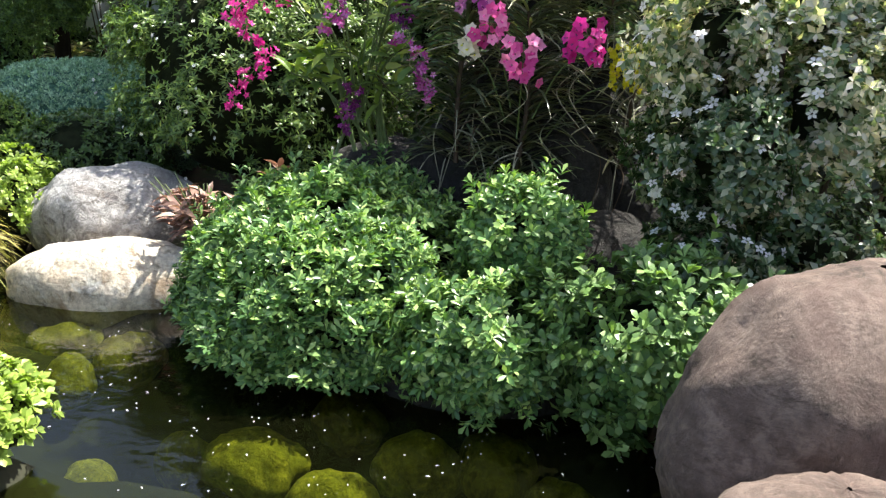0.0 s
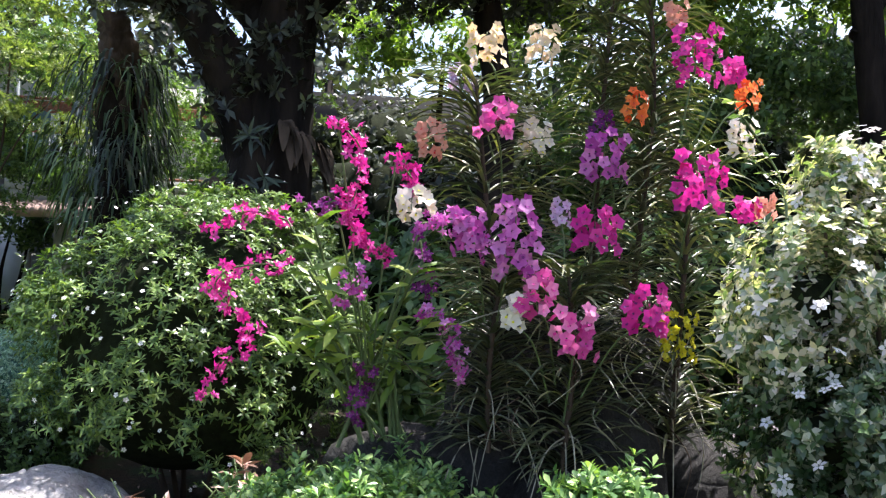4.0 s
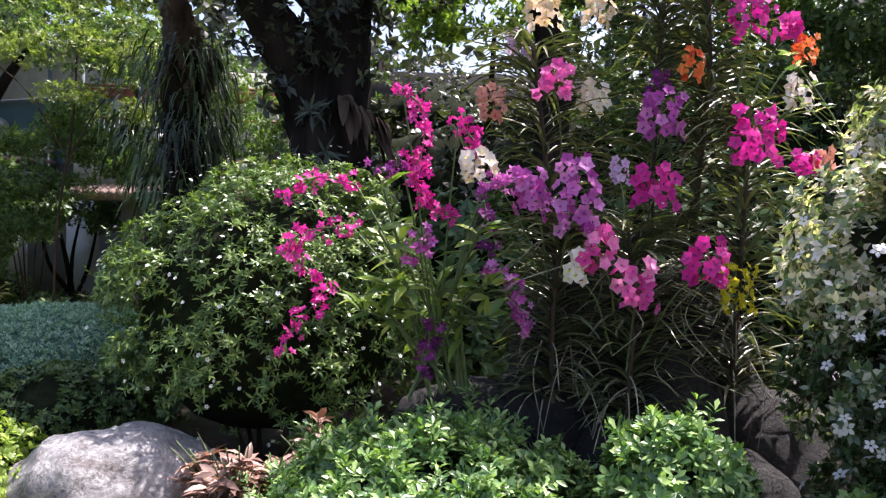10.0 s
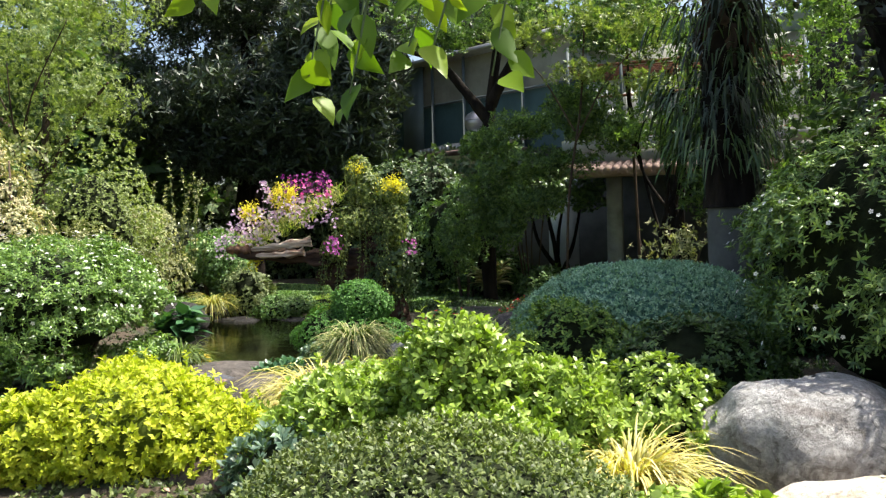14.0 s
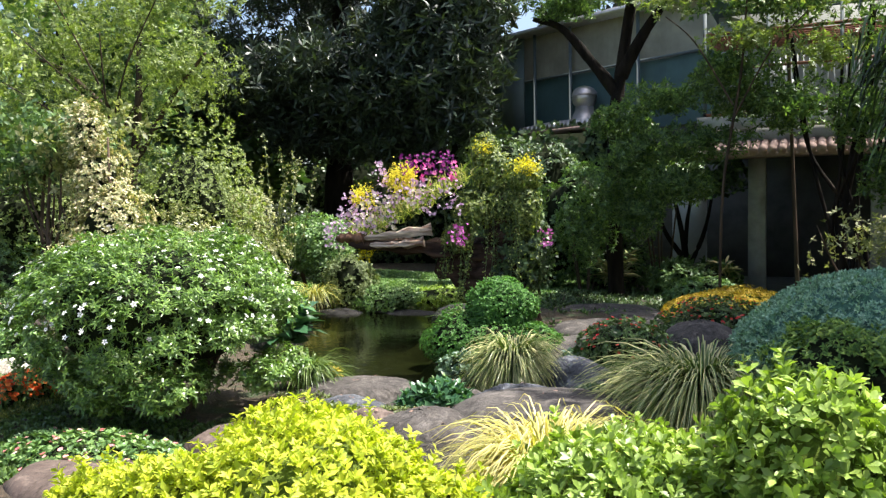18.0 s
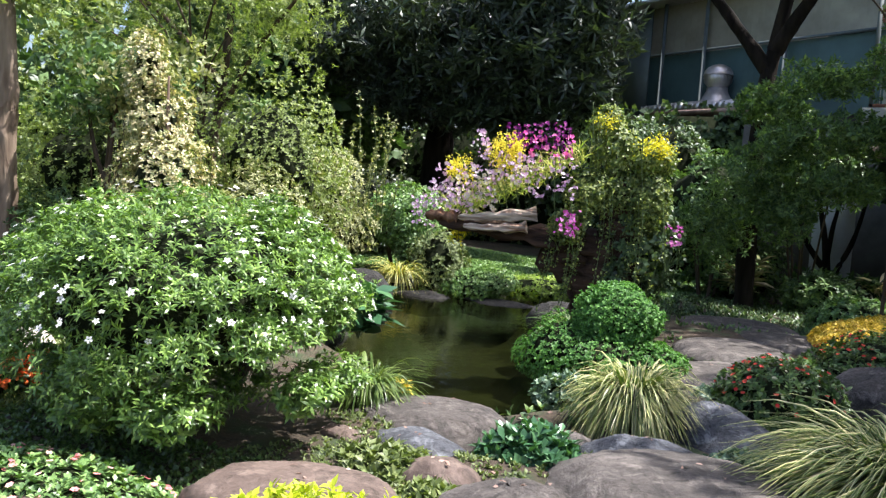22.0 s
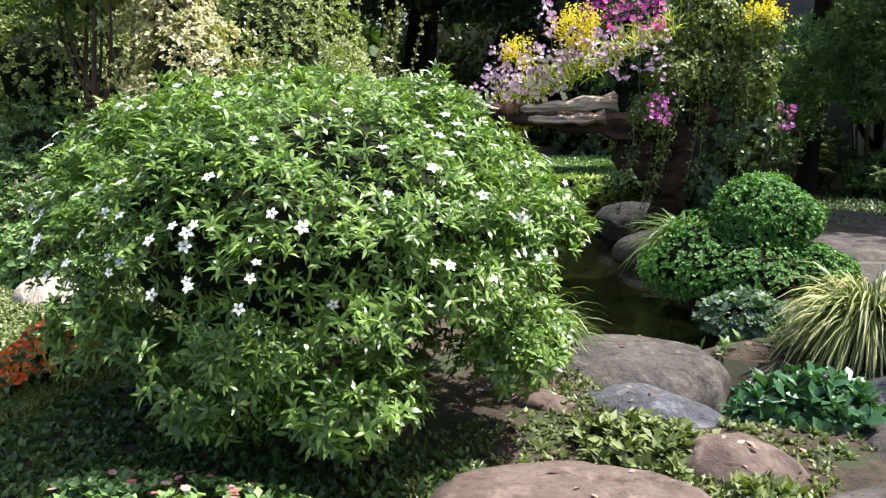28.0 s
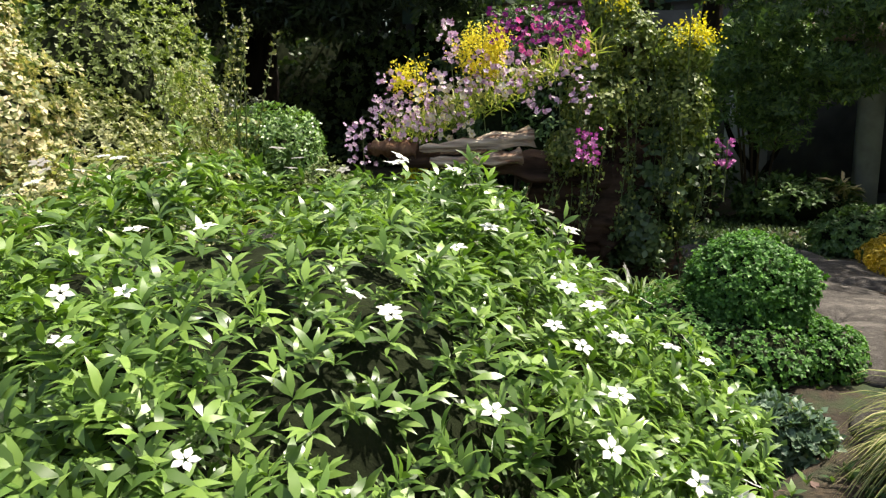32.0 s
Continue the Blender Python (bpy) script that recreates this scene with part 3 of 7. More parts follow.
boulder("boulder", (-11.42, 7.75, .14), (.17, .14, .42), M_ROCKP, "tan boulder among shrubs", 28, 0, .16, 3)
boulder("boulder", (-5.55, 4.75, -.05), (.34, .26, .24), M_ROCKP, "brown stone under the lime shrubs", 29, 0)
boulder("boulder", (-4.75, 5.0, .0), (.26, .22, .2), M_ROCKP, "brown stone between lime shrubs", 30, 0)
boulder("boulder", (-12.4, 13.2, -.1), (.5, .4, .35), M_ROCKD, "dark wet stone at the far bank", 31, 0)
boulder("boulder", (-9.0, 13.2, -.1), (.6, .4, .3), M_ROCKD, "dark stone under the driftwood", 32, 0)
boulder("boulder", (-8.5, 11.9, -.15), (.45, .3, .25), M_ROCKB, "dark stone on the pond bank", 33, 0)
boulder("boulder", (-7.95, 11.1, -.2), (.4, .2, .2), M_ROCKB, "low stone edging the pond", 34, 60)
# stepping stones
boulder("stepping_stone", (-7.44, 6.2, -.1), (.58, .48, .33), M_ROCKP, "red brown flat stepping stone with fallen leaves", 49, 20, .05, 2, flat=.4, group="stepping stones of the garden path", category="stepping stone")
STEPS = [(-7.9, 5.22, .42, .3, "red brown flat stepping stone by pink flowers"),
         (-6.45, 9.75, .5, .3, "grey brown flat stepping stone"), (-6.6, 10.9, .55, .4, "grey brown flat stepping stone"),
         (-6.8, 12.3, .6, .5, "grey brown flat stepping stone"), (-6.4, 13.5, .6, .45, "grey brown flat stepping stone"),
         (-7.2, 14.3, .6, .5, "grey brown flat stepping stone"), (-6.2, 11.6, .45, .4, "grey brown flat stepping stone"), (-5.6, 9.3, .4, .3, "tan flat stepping stone")]
for n, (x, y, a, b, lab) in enumerate(STEPS):
    boulder("stepping_stone", (x, y, -.035), (a * 1.35, b * 1.25, .19), M_ROCKP if n < 1 else M_ROCKB, lab, 50 + n, n * 37, .05, 2, flat=.45, detail=18, group="stepping stones of the garden path", category="stepping stone")
# algae stones under the water
for n, (x, y, a, z) in enumerate([(-2.3, 4.78, .24, -.46), (-1.88, 4.68, .21, -.46), (-2.12, 4.4, .19, -.5), (-.87, 3.54, .26, -.47), (-.07, 3.56, .2, -.46), (-.2, 2.95, .26, -.5),
                                   (.6, 3.4, .22, -.58), (-.45, 3.96, .2, -.46), (-.65, 2.75, .2, -.62), (.3, 3.64, .26, -.47), (-2.75, 5.06, .15, -.46), (-1.35, 3.2, .24, -.72), (-1.0, 2.6, .2, -.74), (-1.7, 3.6, .18, -.72), (-1.3, 3.9, .18, -.7), (-.45, 3.3, .2, -.5)]):
    boulder("pond_stone", (x, y, z), (a * 1.05, a * .78, .16), M_ALGAE, "yellow green algae covered stone under water", 70 + n, n * 50, .17, 2.6, detail=20, group="stones on the pond bed", category="stone")
# dark volcanic rock mound; its black also paints the dark void under the orchids
for n, (x, y, z, a, h) in enumerate([(-.35, 5.2, .45, .38, .48), (.15, 5.3, .45, .5, .6), (.7, 5.25, .5, .5, .65), (1.15, 5.3, .45, .45, .6), (.4, 5.0, .25, .5, .45), (.95, 4.85, .2, .45, .4),
                                     (-.1, 4.95, .15, .4, .4), (.3, 5.55, .9, .45, .6), (.95, 5.5, .95, .45, .6), (-.75, 5.2, .2, .4, .4), (1.5, 5.2, .3, .4, .5)]):
    boulder("lava_rock", (x, y, z), (a, a * .75, h), M_ROCKD, "black pitted volcanic rock under the orchids", 90 + n, n * 40, .14, 3, detail=18, group="volcanic rocks under the orchids")
boulder("boulder", (.25, 4.0, -.2), (.55, .35, .32), M_ROCKD, "dark wet boulder under the overhanging shrub", 110, 0)
boulder("boulder", (-.6, 4.45, -.2), (.6, .35, .3), M_ROCKD, "dark wet boulder at the waterline", 111, 0)

# ---- buildings ----
def slab(name, b, mat, parent, label=""):
    V, F = box(*b)
    return part(name, V, F, mat, parent, label)


def arcade():
    h = thing("house", (-4, 19, 0), "old two storey house with concrete pillars, tiled eave and barred balcony", "house")
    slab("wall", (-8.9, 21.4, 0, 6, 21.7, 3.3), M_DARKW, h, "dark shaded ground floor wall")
    slab("floor_slab", (-6.4, 17.9, 3.0, 6, 21.4, 3.25), M_CONC, h)
    slab("terrace", (-6, 16.8, -.3, 6, 21.4, .06), M_POST, h)
    for x, w in ((-5.36, .3), (-3.2, .6), (-1.3, .42), (.8, .42), (3, .42)):
        slab("pillar", (x - w / 2, 18.0, -.2, x + w / 2, 18.3, 3.0), M_CONC, h)
    slab("panel", (-7.2, 20, 0, -6.5, 20.08, 2.6), M_WALLW, h, "grey white plaster panel")
    slab("panel", (-8.6, 20, 0, -8.05, 20.08, 2.3), M_CONC, h)
    slab("upper_wall", (-1.6, 18.5, 3.25, 9.5, 18.8, 5.35), M_CONCD, h, "upper concrete wall darkened for canopy shade")
    slab("back_wall", (-6.3, 20.4, 3.25, -1.6, 20.6, 5.6), M_FARW, h)
    slab("beam", (-6.4, 17.95, 2.78, 6, 18.25, 3.0), M_CONC, h)
    # tiled eave
    eave = part("eave", *box(-6.5, 17.3, 2.46, -1.0, 18.0, 2.52), M_TILE, h)
    eave_tile = raw_mesh("tile", *tube([(0, 0, 0), (0, -.78, -.2)], [.075, .085], 8))
    eave_tile.materials.append(M_TILE)
    for k in range(36):
        child("tile", eave_tile, eave, pose(-6.45 + .155 * k + 4, 18.05 - 19, 2.75))
    # balcony cage
    rail = part("balcony_rail", *join(box(-6.3, 18.0, 3.27, -1.7, 18.05, 3.32), box(-6.3, 18.0, 4.1, -1.7, 18.05, 4.15), box(-6.3, 18.0, 4.75, -1.7, 18.06, 4.8)), M_RUST, h, "rusty iron balcony rail")
    bar = raw_mesh("bar", *box(-.009, -.009, 0, .009, .009, 1.0))
    bar.materials.append(M_RAIL)
    for k in range(46):
        child("bar", bar, rail, pose(-6.25 + .098 * k + 4, 18.03 - 19, 3.28))
    for k in range(9):
        slab("roof_bar", (-6.3, 18.05 + .28 * k, 4.7 + .02 * k, -1.7, 18.08 + .28 * k, 4.73 + .02 * k), M_RUST, h)
    for x in (-6.3, -5.2, -4.0, -2.9, -1.75):
        slab("roof_post", (x, 18.0, 3.25, x + .06, 18.06, 5.2), M_PIPE, h)
    slab("roof", (-6.4, 18.9, 5.62, -1.5, 21.6, 5.68), M_TEAL, h)


def shed():
    h = thing("shed", (-11, 24, 0), "corrugated sheet shed above a tiled roof edge", "building")
    n = 120
    x = np.linspace(-15.5, -6.0, n)
    y = 23.5 + .035 * np.where(np.arange(n) % 2, 1, -1)
    for name, z0, z1, mat in (("lower_sheet", 3.6, 5.25, M_TEAL), ("upper_sheet", 5.29, 6.5, M_BEIGE)):
        V = np.concatenate([np.stack([x, y, np.full(n, z0)], 1), np.stack([x, y, np.full(n, z1)], 1)])
        k = np.arange(n - 1)
        part(name, V, np.stack([k, k + 1, k + n + 1, k + n], 1), mat, h)
    slab("corner_sheet", (-13.3, 23.36, 3.6, -12.4, 23.4, 6.5), M_GREYS, h)
    slab("cross_rail", (-15.5, 23.38, 5.24, -6.0, 23.43, 5.3), M_PIPE, h)
    for px in (-14.4, -11.9, -10.6, -8.4):
        part("post", *tube([(px, 23.3, 3.0), (px, 23.3, 6.6)], .045, 8), M_PIPE, h)
    slab("roof", (-15.6, 23.0, 6.5, -5.8, 27, 6.62), M_METAL, h)
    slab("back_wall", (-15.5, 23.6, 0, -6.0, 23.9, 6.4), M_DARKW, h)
    lower = part("lower_roof", *box(-11.4, 22.2, 3.6, -8.3, 23.4, 3.68), M_TILE, h)
    roof_tile = raw_mesh("tile", *tube([(0, 0, 0), (0, -1.2, -.25)], [.08, .085], 8))
    roof_tile.materials.append(M_METAL)
    for k in range(20):
        child("tile", roof_tile, lower, pose(-11.35 + .157 * k + 11, 23.4 - 24, 3.98))
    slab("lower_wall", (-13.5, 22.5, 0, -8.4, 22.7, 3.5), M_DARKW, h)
    h.location, h.rotation_euler = (-10.52, 24.36, 0), (0, 0, radians(-25))


VX = -9.95


def ventilator():
    v = thing("roof_ventilator", (VX, 23.1, 3.85), "round galvanised turbine roof ventilator", "ventilator")
    c = np.array([VX, 23.1, 0])
    part("base", *tube([c + (0, 0, 3.85), c + (0, 0, 4.0), c + (0, 0, 4.2)], [.46, .34, .24], 24), M_METAL, v, smooth=True)
    part("neck", *tube([c + (0, 0, 4.2), c + (0, 0, 4.28)], [.24, .24], 24), M_METAL, v, smooth=True)
    part("cap", *tube([c + (0, 0, 4.56), c + (0, 0, 4.66), c + (0, 0, 4.74), c + (0, 0, 4.8), c + (0, 0, 4.83)], [.335, .31, .25, .14, .02], 24), M_METAL, v, smooth=True)
    e = np.linspace(-1.1, 1.1, 7)
    a = .16
    ring = np.stack([.33 * np.cos(e), np.zeros(7), .28 * np.sin(e)], 1)
    V = np.concatenate([ring + (0, -.02, 0), ring * (.95, 1, 1) + (0, .05, 0)])
    k = np.arange(6)
    vane = raw_mesh("vane", V, np.stack([k, k + 1, k + 8, k + 7], 1))
    vane.materials.append(M_METAL)
    for q in range(28):
        child("vane", vane, v, pose(0, 0, 4.5 - 3.85, 0, 0, q * 360 / 28))


def globe_lamp(x, y, z):
    g = thing("globe_lamp", (x, y, 3.25), "white glass globe lamp on a thin post, unlit", "lamp", "globe lamps on the balcony")
    part("post", *tube([(x, y, 3.25), (x, y, z - .15)], [.03, .025], 8), M_PIPE, g)
    part("collar", *tube([(x, y, z - .2), (x, y, z - .14)], [.07, .09], 14), M_PIPE, g)
    part("globe", *lumpy((x, y, z), (.18, .18, .18), 0, 1, 1, 1.0, detail=14), M_GLOBE, g, "white glass globe", smooth=True)


arcade(), shed(), ventilator()
for x, z in ((-5.4, 3.75), (-4.76, 3.72), (-5.06, 4.07)):
    globe_lamp(x, 18.35, z)
# enclosing walls added beyond the trees; the north one blocks background light
for name, b, mat, lab in (("wall_north", (-34, 28, -.2, 22, 28.3, 3.2), M_CONC, "plain garden wall added behind the trees to block light"), ("wall_west", (-30, -14, -.2, -29.7, 28, 3.0), M_CONC, "garden wall beyond the lawn"),
                          ("wall_east", (18, -14, -.2, 18.3, 28, 3.0), M_CONC, "garden wall beyond the trees"), ("wall_south", (-30, -14.3, -.2, 18.3, -14, 3.0), M_CONC, "garden wall behind the path")):
    tagged(part(name, *box(*b), mat), lab, "wall", kind="structure")

# ---- plants ----
def bush(name, label, c, r, mat, shape=LANCE, n=1200, k=8, length=.08, half=.22, lump=.08, scale=2.5, seed=1, depth=.3, holes=-9, core=.8, zmin=0.0,
         low=.1, high=.9, up=.5, stems=5, category="shrub", group="", core_mat=None, pads=None, core_z=None, under=None, sprigs=0):
    """A mounded shrub: core coloured for inner shade, woody stems and a crown of leafy shoots."""
    rng = np.random.default_rng(seed)
    r = np.asarray(r if np.ndim(r) else (r, r, r), float)
    base = (c[0], c[1], max(gz(c[0], c[1]), -.3))
    ob = thing(name, base, label, category, group)
    p, d = shell(rng, n, c, r, zmin, lump, scale, seed, depth, holes)
    if pads:
        pc, pn = shell(rng, pads[0], c, r * .97, zmin, lump, scale, seed, .12)
        m = int(n * .72)
        at = rng.integers(len(pc), size=m)
        nn = unit(pn[at] * .8 + np.array([0, 0, .8]))
        a = unit(np.cross(nn, rng.normal(size=(m, 3))))
        R = (pads[1] * rng.uniform(.6, 1.3, len(pc)))[at]
        f = np.sqrt(rng.uniform(0, 1, m))
        q = pc[at] + a * (R * f)[:, None] - nn * (R * f * f * .75)[:, None]
        ok = q[:, 2] > zmin
        if under:
            ok &= waves(q * (1, 1, 1.6), 8, seed + 31) > np.clip((under - q[:, 2]) * 4, -3, .32)
            low_in = p[m:, 2] < under - .2
            p, d = np.concatenate([p[:m], p[m:][~low_in]]), np.concatenate([d[:m], d[m:][~low_in]])
        p, d = np.concatenate([q[ok], (p[m:] - np.array(c)) * .88 + np.array(c)]), np.concatenate([unit(nn + a * (f * .8)[:, None])[ok], d[m:]])
    ax = d + np.array([0, 0, up]) + rng.normal(0, .25, d.shape)
    V, F = rosettes(rng, shape, p, ax, k, length, half, low, high)
    if sprigs:
        at = rng.integers(len(p), size=sprigs)
        way = unit(d[at] + np.array([0, 0, .55]) + rng.normal(0, .3, (sprigs, 3)))
        far = length * rng.uniform(.6, 2.4, sprigs)
        q = np.concatenate([p[at] + way * (far * f)[:, None] for f in (.35, .7, 1.0)])
        V, F = join((V, F), rosettes(rng, shape, q, np.tile(way, (3, 1)), 5, length * .95, half, .1, 1.0))
    part("crown", V, F, mat, ob, kind="stuff")
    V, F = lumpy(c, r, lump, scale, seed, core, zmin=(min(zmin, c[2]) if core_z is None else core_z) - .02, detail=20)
    part("twig_core", V, F, core_mat or M_TWIGSHADE, ob, smooth=True)
    for s in range(stems):
        a = rng.uniform(0, 6.28)
        e = np.array([c[0] + .6 * r[0] * math.cos(a), c[1] + .6 * r[1] * math.sin(a), c[2] + .2 * r[2]])
        b0 = np.array([c[0] + .12 * r[0] * math.cos(a), c[1] + .12 * r[1] * math.sin(a), base[2] - .05])
        part("stem", *tube(spline([b0, (b0 + e) / 2 + rng.normal(0, .04, 3), e], 7), np.linspace(.022, .008, 7), 6), M_BARKM, ob)
    return ob


def star(mat, size, petals=5, shape=LANCE, half=.3, lift=.25, eye=None):
    """A small open flower facing up, as one mesh."""
    a = np.arange(petals) * 2 * np.pi / petals
    w = np.stack([np.cos(a), np.sin(a), np.full(petals, lift)], 1)
    V, F = leaves(shape, np.zeros((petals, 3)) + w * size * .06, w, np.tile((0, 0, 1.0), (petals, 1)), size * .5, size * .5 * half)
    me = raw_mesh("flower", V, F)
    me.materials.append(mat)
    if eye:
        me.materials.append(eye)
    return me


def aim(p, axis, spin=0.0, size=1.0):
    """A pose at p whose z points along axis."""
    q = Vector(axis).to_track_quat("Z", "Y").to_matrix().to_4x4()
    return Matrix.Translation(Vector(p)) @ q @ pose(0, 0, 0, 0, 0, spin) @ Matrix.Diagonal((size, size, size, 1))


def dot_flowers(ob, c, r, me, n, seed, lump, scale, zmin=.2, out=1.02, up=.6, name="flower", label="", toward=None):
    rng = np.random.default_rng(seed + 77)
    p, d = shell(rng, n * 3, c, np.asarray(r) * out, zmin, lump, scale, seed, .04)
    if toward is not None:
        ok = (d @ np.asarray(toward)) > -.25
        p, d = p[ok], d[ok]
    p, d = p[:n], d[:n]
    for q, e in zip(p, d):
        child(name, me, ob, aim(q - np.array(ob.location), e + np.array([0, 0, up]) + rng.normal(0, .3, 3), rng.uniform(0, 360), rng.uniform(.75, 1.15)), label)


F_STAR = star(M_WHITE, .038, 5, BROAD, .34, .15)
F_PALE = star(M_WHITE, .06, 5, BROAD, .34, .12)
F_TINY = star(M_WHITE, .03, 5, BROAD, .36, .2)
# pinwheel shrub by the path
c, r = (-8.83, 6.73, .8), (1.13, 1.13, .68)
# core_z=0 brings the dark core to the ground as shade under the crown
ob = bush("flowering_shrub", "large rounded green shrub dotted with white star flowers", c, r, M_PINW, SLIM, 13500, 7, .047, .165, .07, 3.6, 201, .42, -9, .66, .22, .0, .8, .4, 9, pads=(260, .17), core_z=0, under=.76, sprigs=260)
rng = np.random.default_rng(206)
for q, (x, y, z, a) in enumerate([(-9.17, 6.2, .32, .21), (-8.7, 5.98, .28, .22), (-9.45, 6.3, .36, .16), (-8.28, 6.15, .32, .28), (-7.98, 6.8, .36, .24), (-8.1, 7.3, .34, .22)]):
    p, d = shell(rng, int(3600 * a * a), (x, y, z), (a, a, a * .6), .03, .16, 8, 330 + q, .7, -.6)
    part("crown", *rosettes(rng, SLIM, p, d + np.array([0, 0, .9]), 6, .055, .2, 0, .8), M_PINW, ob, kind="stuff")
dot_flowers(ob, c, r, F_STAR, 280, 201, .07, 3.6, .7, .985)
# dome shrub under the big tree
c, r = (-1.57, 7.04, 1.1), (1.32, 1.32, 1.24)
ob = bush("flowering_shrub", "tall dome clipped dark green shrub with small white flowers", c, r, M_DOME, SLIM, 8600, 7, .056, .17, .06, 3.4, 202, .4, -9, .7, .1, 0, .8, .35, 8, pads=(210, .22), under=.7, sprigs=200)
dot_flowers(ob, c, r, F_TINY, 170, 202, .06, 3.4, .3, 1.0, toward=(0, -1, .2))
# silver blue mound
bush("silver_shrub", "soft silver blue rounded mound shrub", (-3.64, 8.4, .4), (1.15, 1.1, .7), M_BLUE, CHIP, 15000, 6, .036, .2, .07, 3, 203, .14, -9, .92, 0, .3, 1.2, .5, 4, core_mat=M_BLUESHADE)
bush("green_shrub", "mid green fine leaved shrub beside the silver mound", (-4.02, 7.4, .42), (.55, .45, .44), M_CONIF, CHIP, 2400, 7, .042, .2, .18, 5, 204, .45, -9, .7, 0, pads=(60, .15), sprigs=160)
bush("green_shrub", "dark green low shrub between mound and boulder", (-3.1, 7.2, .3), (.7, .5, .42), M_IXORA, CHIP, 1500, 7, .05, .22, .1, 4, 205, .3, -.6, .78, 0)
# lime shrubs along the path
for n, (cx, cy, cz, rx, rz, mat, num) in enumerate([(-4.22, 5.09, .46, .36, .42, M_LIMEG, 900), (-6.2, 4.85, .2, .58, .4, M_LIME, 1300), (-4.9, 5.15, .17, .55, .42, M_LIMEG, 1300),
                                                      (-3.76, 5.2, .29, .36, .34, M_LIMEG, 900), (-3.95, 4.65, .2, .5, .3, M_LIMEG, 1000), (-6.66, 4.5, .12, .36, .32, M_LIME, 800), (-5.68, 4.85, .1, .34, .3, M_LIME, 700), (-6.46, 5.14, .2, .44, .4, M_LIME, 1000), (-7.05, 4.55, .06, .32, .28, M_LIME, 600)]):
    bush("lime_shrub", "bright lime yellow low shrub in full sun" if mat is M_LIME else "fresh yellow green rounded shrub in full sun", (cx, cy, cz), (rx, rx * .95, rz), mat, OBOV4 if mat is M_LIMEG else SMALL, int(num * (1.35 if mat is M_LIMEG else 1.5)), 6, .056 if mat is M_LIMEG else .046, .24, .15, 5, 210 + n, .36, -9, .74, 0, .3, 1.2, .6, group="lime shrubs along the path", core_mat=M_LIMESHADE, sprigs=int(num * .1))
bush("green_shrub", "yellow green lacy shrub beside the grey boulder", (-3.27, 6.05, .17), (.44, .42, .36), M_LIMEG, OVAL, 650, 8, .055, .25, .14, 6, 218, .4, -.5, .65, 0)
bush("olive_shrub", "broad fine leaved olive green clipped shrub beside the path", (-3.7, 3.25, .16), (.86, .8, .58), M_FINE, CHIP, 10000, 6, .024, .24, .07, 4, 219, .26, -9, .82, 0, .3, 1.2, .5, 4)
bush("jade_shrub", "glossy light green broad leaved shrub by the path", (-2.82, 3.58, .12), (.56, .42, .36), M_LIMEG, OVAL, 720, 8, .07, .28, .1, 5, 220, .4, -.6, .72, 0)
bush("jade_shrub", "pale green broad leaved shrub at the pond edge", (-1.88, 2.92, -.02), (.38, .4, .32), M_LIMEG, OBOV4, 620, 8, .05, .28, .1, 5, 221, .4, -.6, .72, 0)
# cloud shrub over the pond
bush("cloud_shrub", "spreading glossy green shrub hanging over the pond", (-.6, 4.75, .0), (1.0, 1.1, .86), M_CLOUD, OBOV4, 6600, 7, .062, .19, .07, 3.8, 222, .4, -9, .74, -.15, .0, 1.0, .7, pads=(300, .13), sprigs=330)
bush("cloud_shrub", "glossy green shrub with light shoots over dark water", (.25, 3.85, .12), (.5, .42, .36), M_CLOUD, OBOV4, 1300, 8, .062, .2, .18, 5, 223, .4, -.8, .6, -.15, sprigs=90)
bush("cloud_shrub", "small rounded glossy green shrub under the orchids", (.42, 4.22, .57), (.33, .3, .3), M_CLOUD, OBOV4, 900, 8, .062, .2, .12, 6, 224, .4, -.8, .62, -.1, sprigs=60)
bush("cloud_shrub", "deep green loose shrub beside the brown boulder", (.98, 3.58, .2), (.6, .46, .42), M_JADE, OVAL, 1000, 7, .07, .25, .24, 5, 225, .5, -.5, .5, -.15, sprigs=110)
bush("cloud_shrub", "deep green loose shrub at the water", (1.02, 3.55, .14), (.36, .24, .2), M_CLOUD, OVAL, 420, 7, .07, .25, .2, 5, 226, .5, -.5, .55, -.18, sprigs=60)
# tall pale shrub
rng = np.random.default_rng(227)
ob = thing("pale_shrub", (1.6, 4.1, 0), "tall loose shrub with leaves pale from sun glints, and white flowers", "shrub")
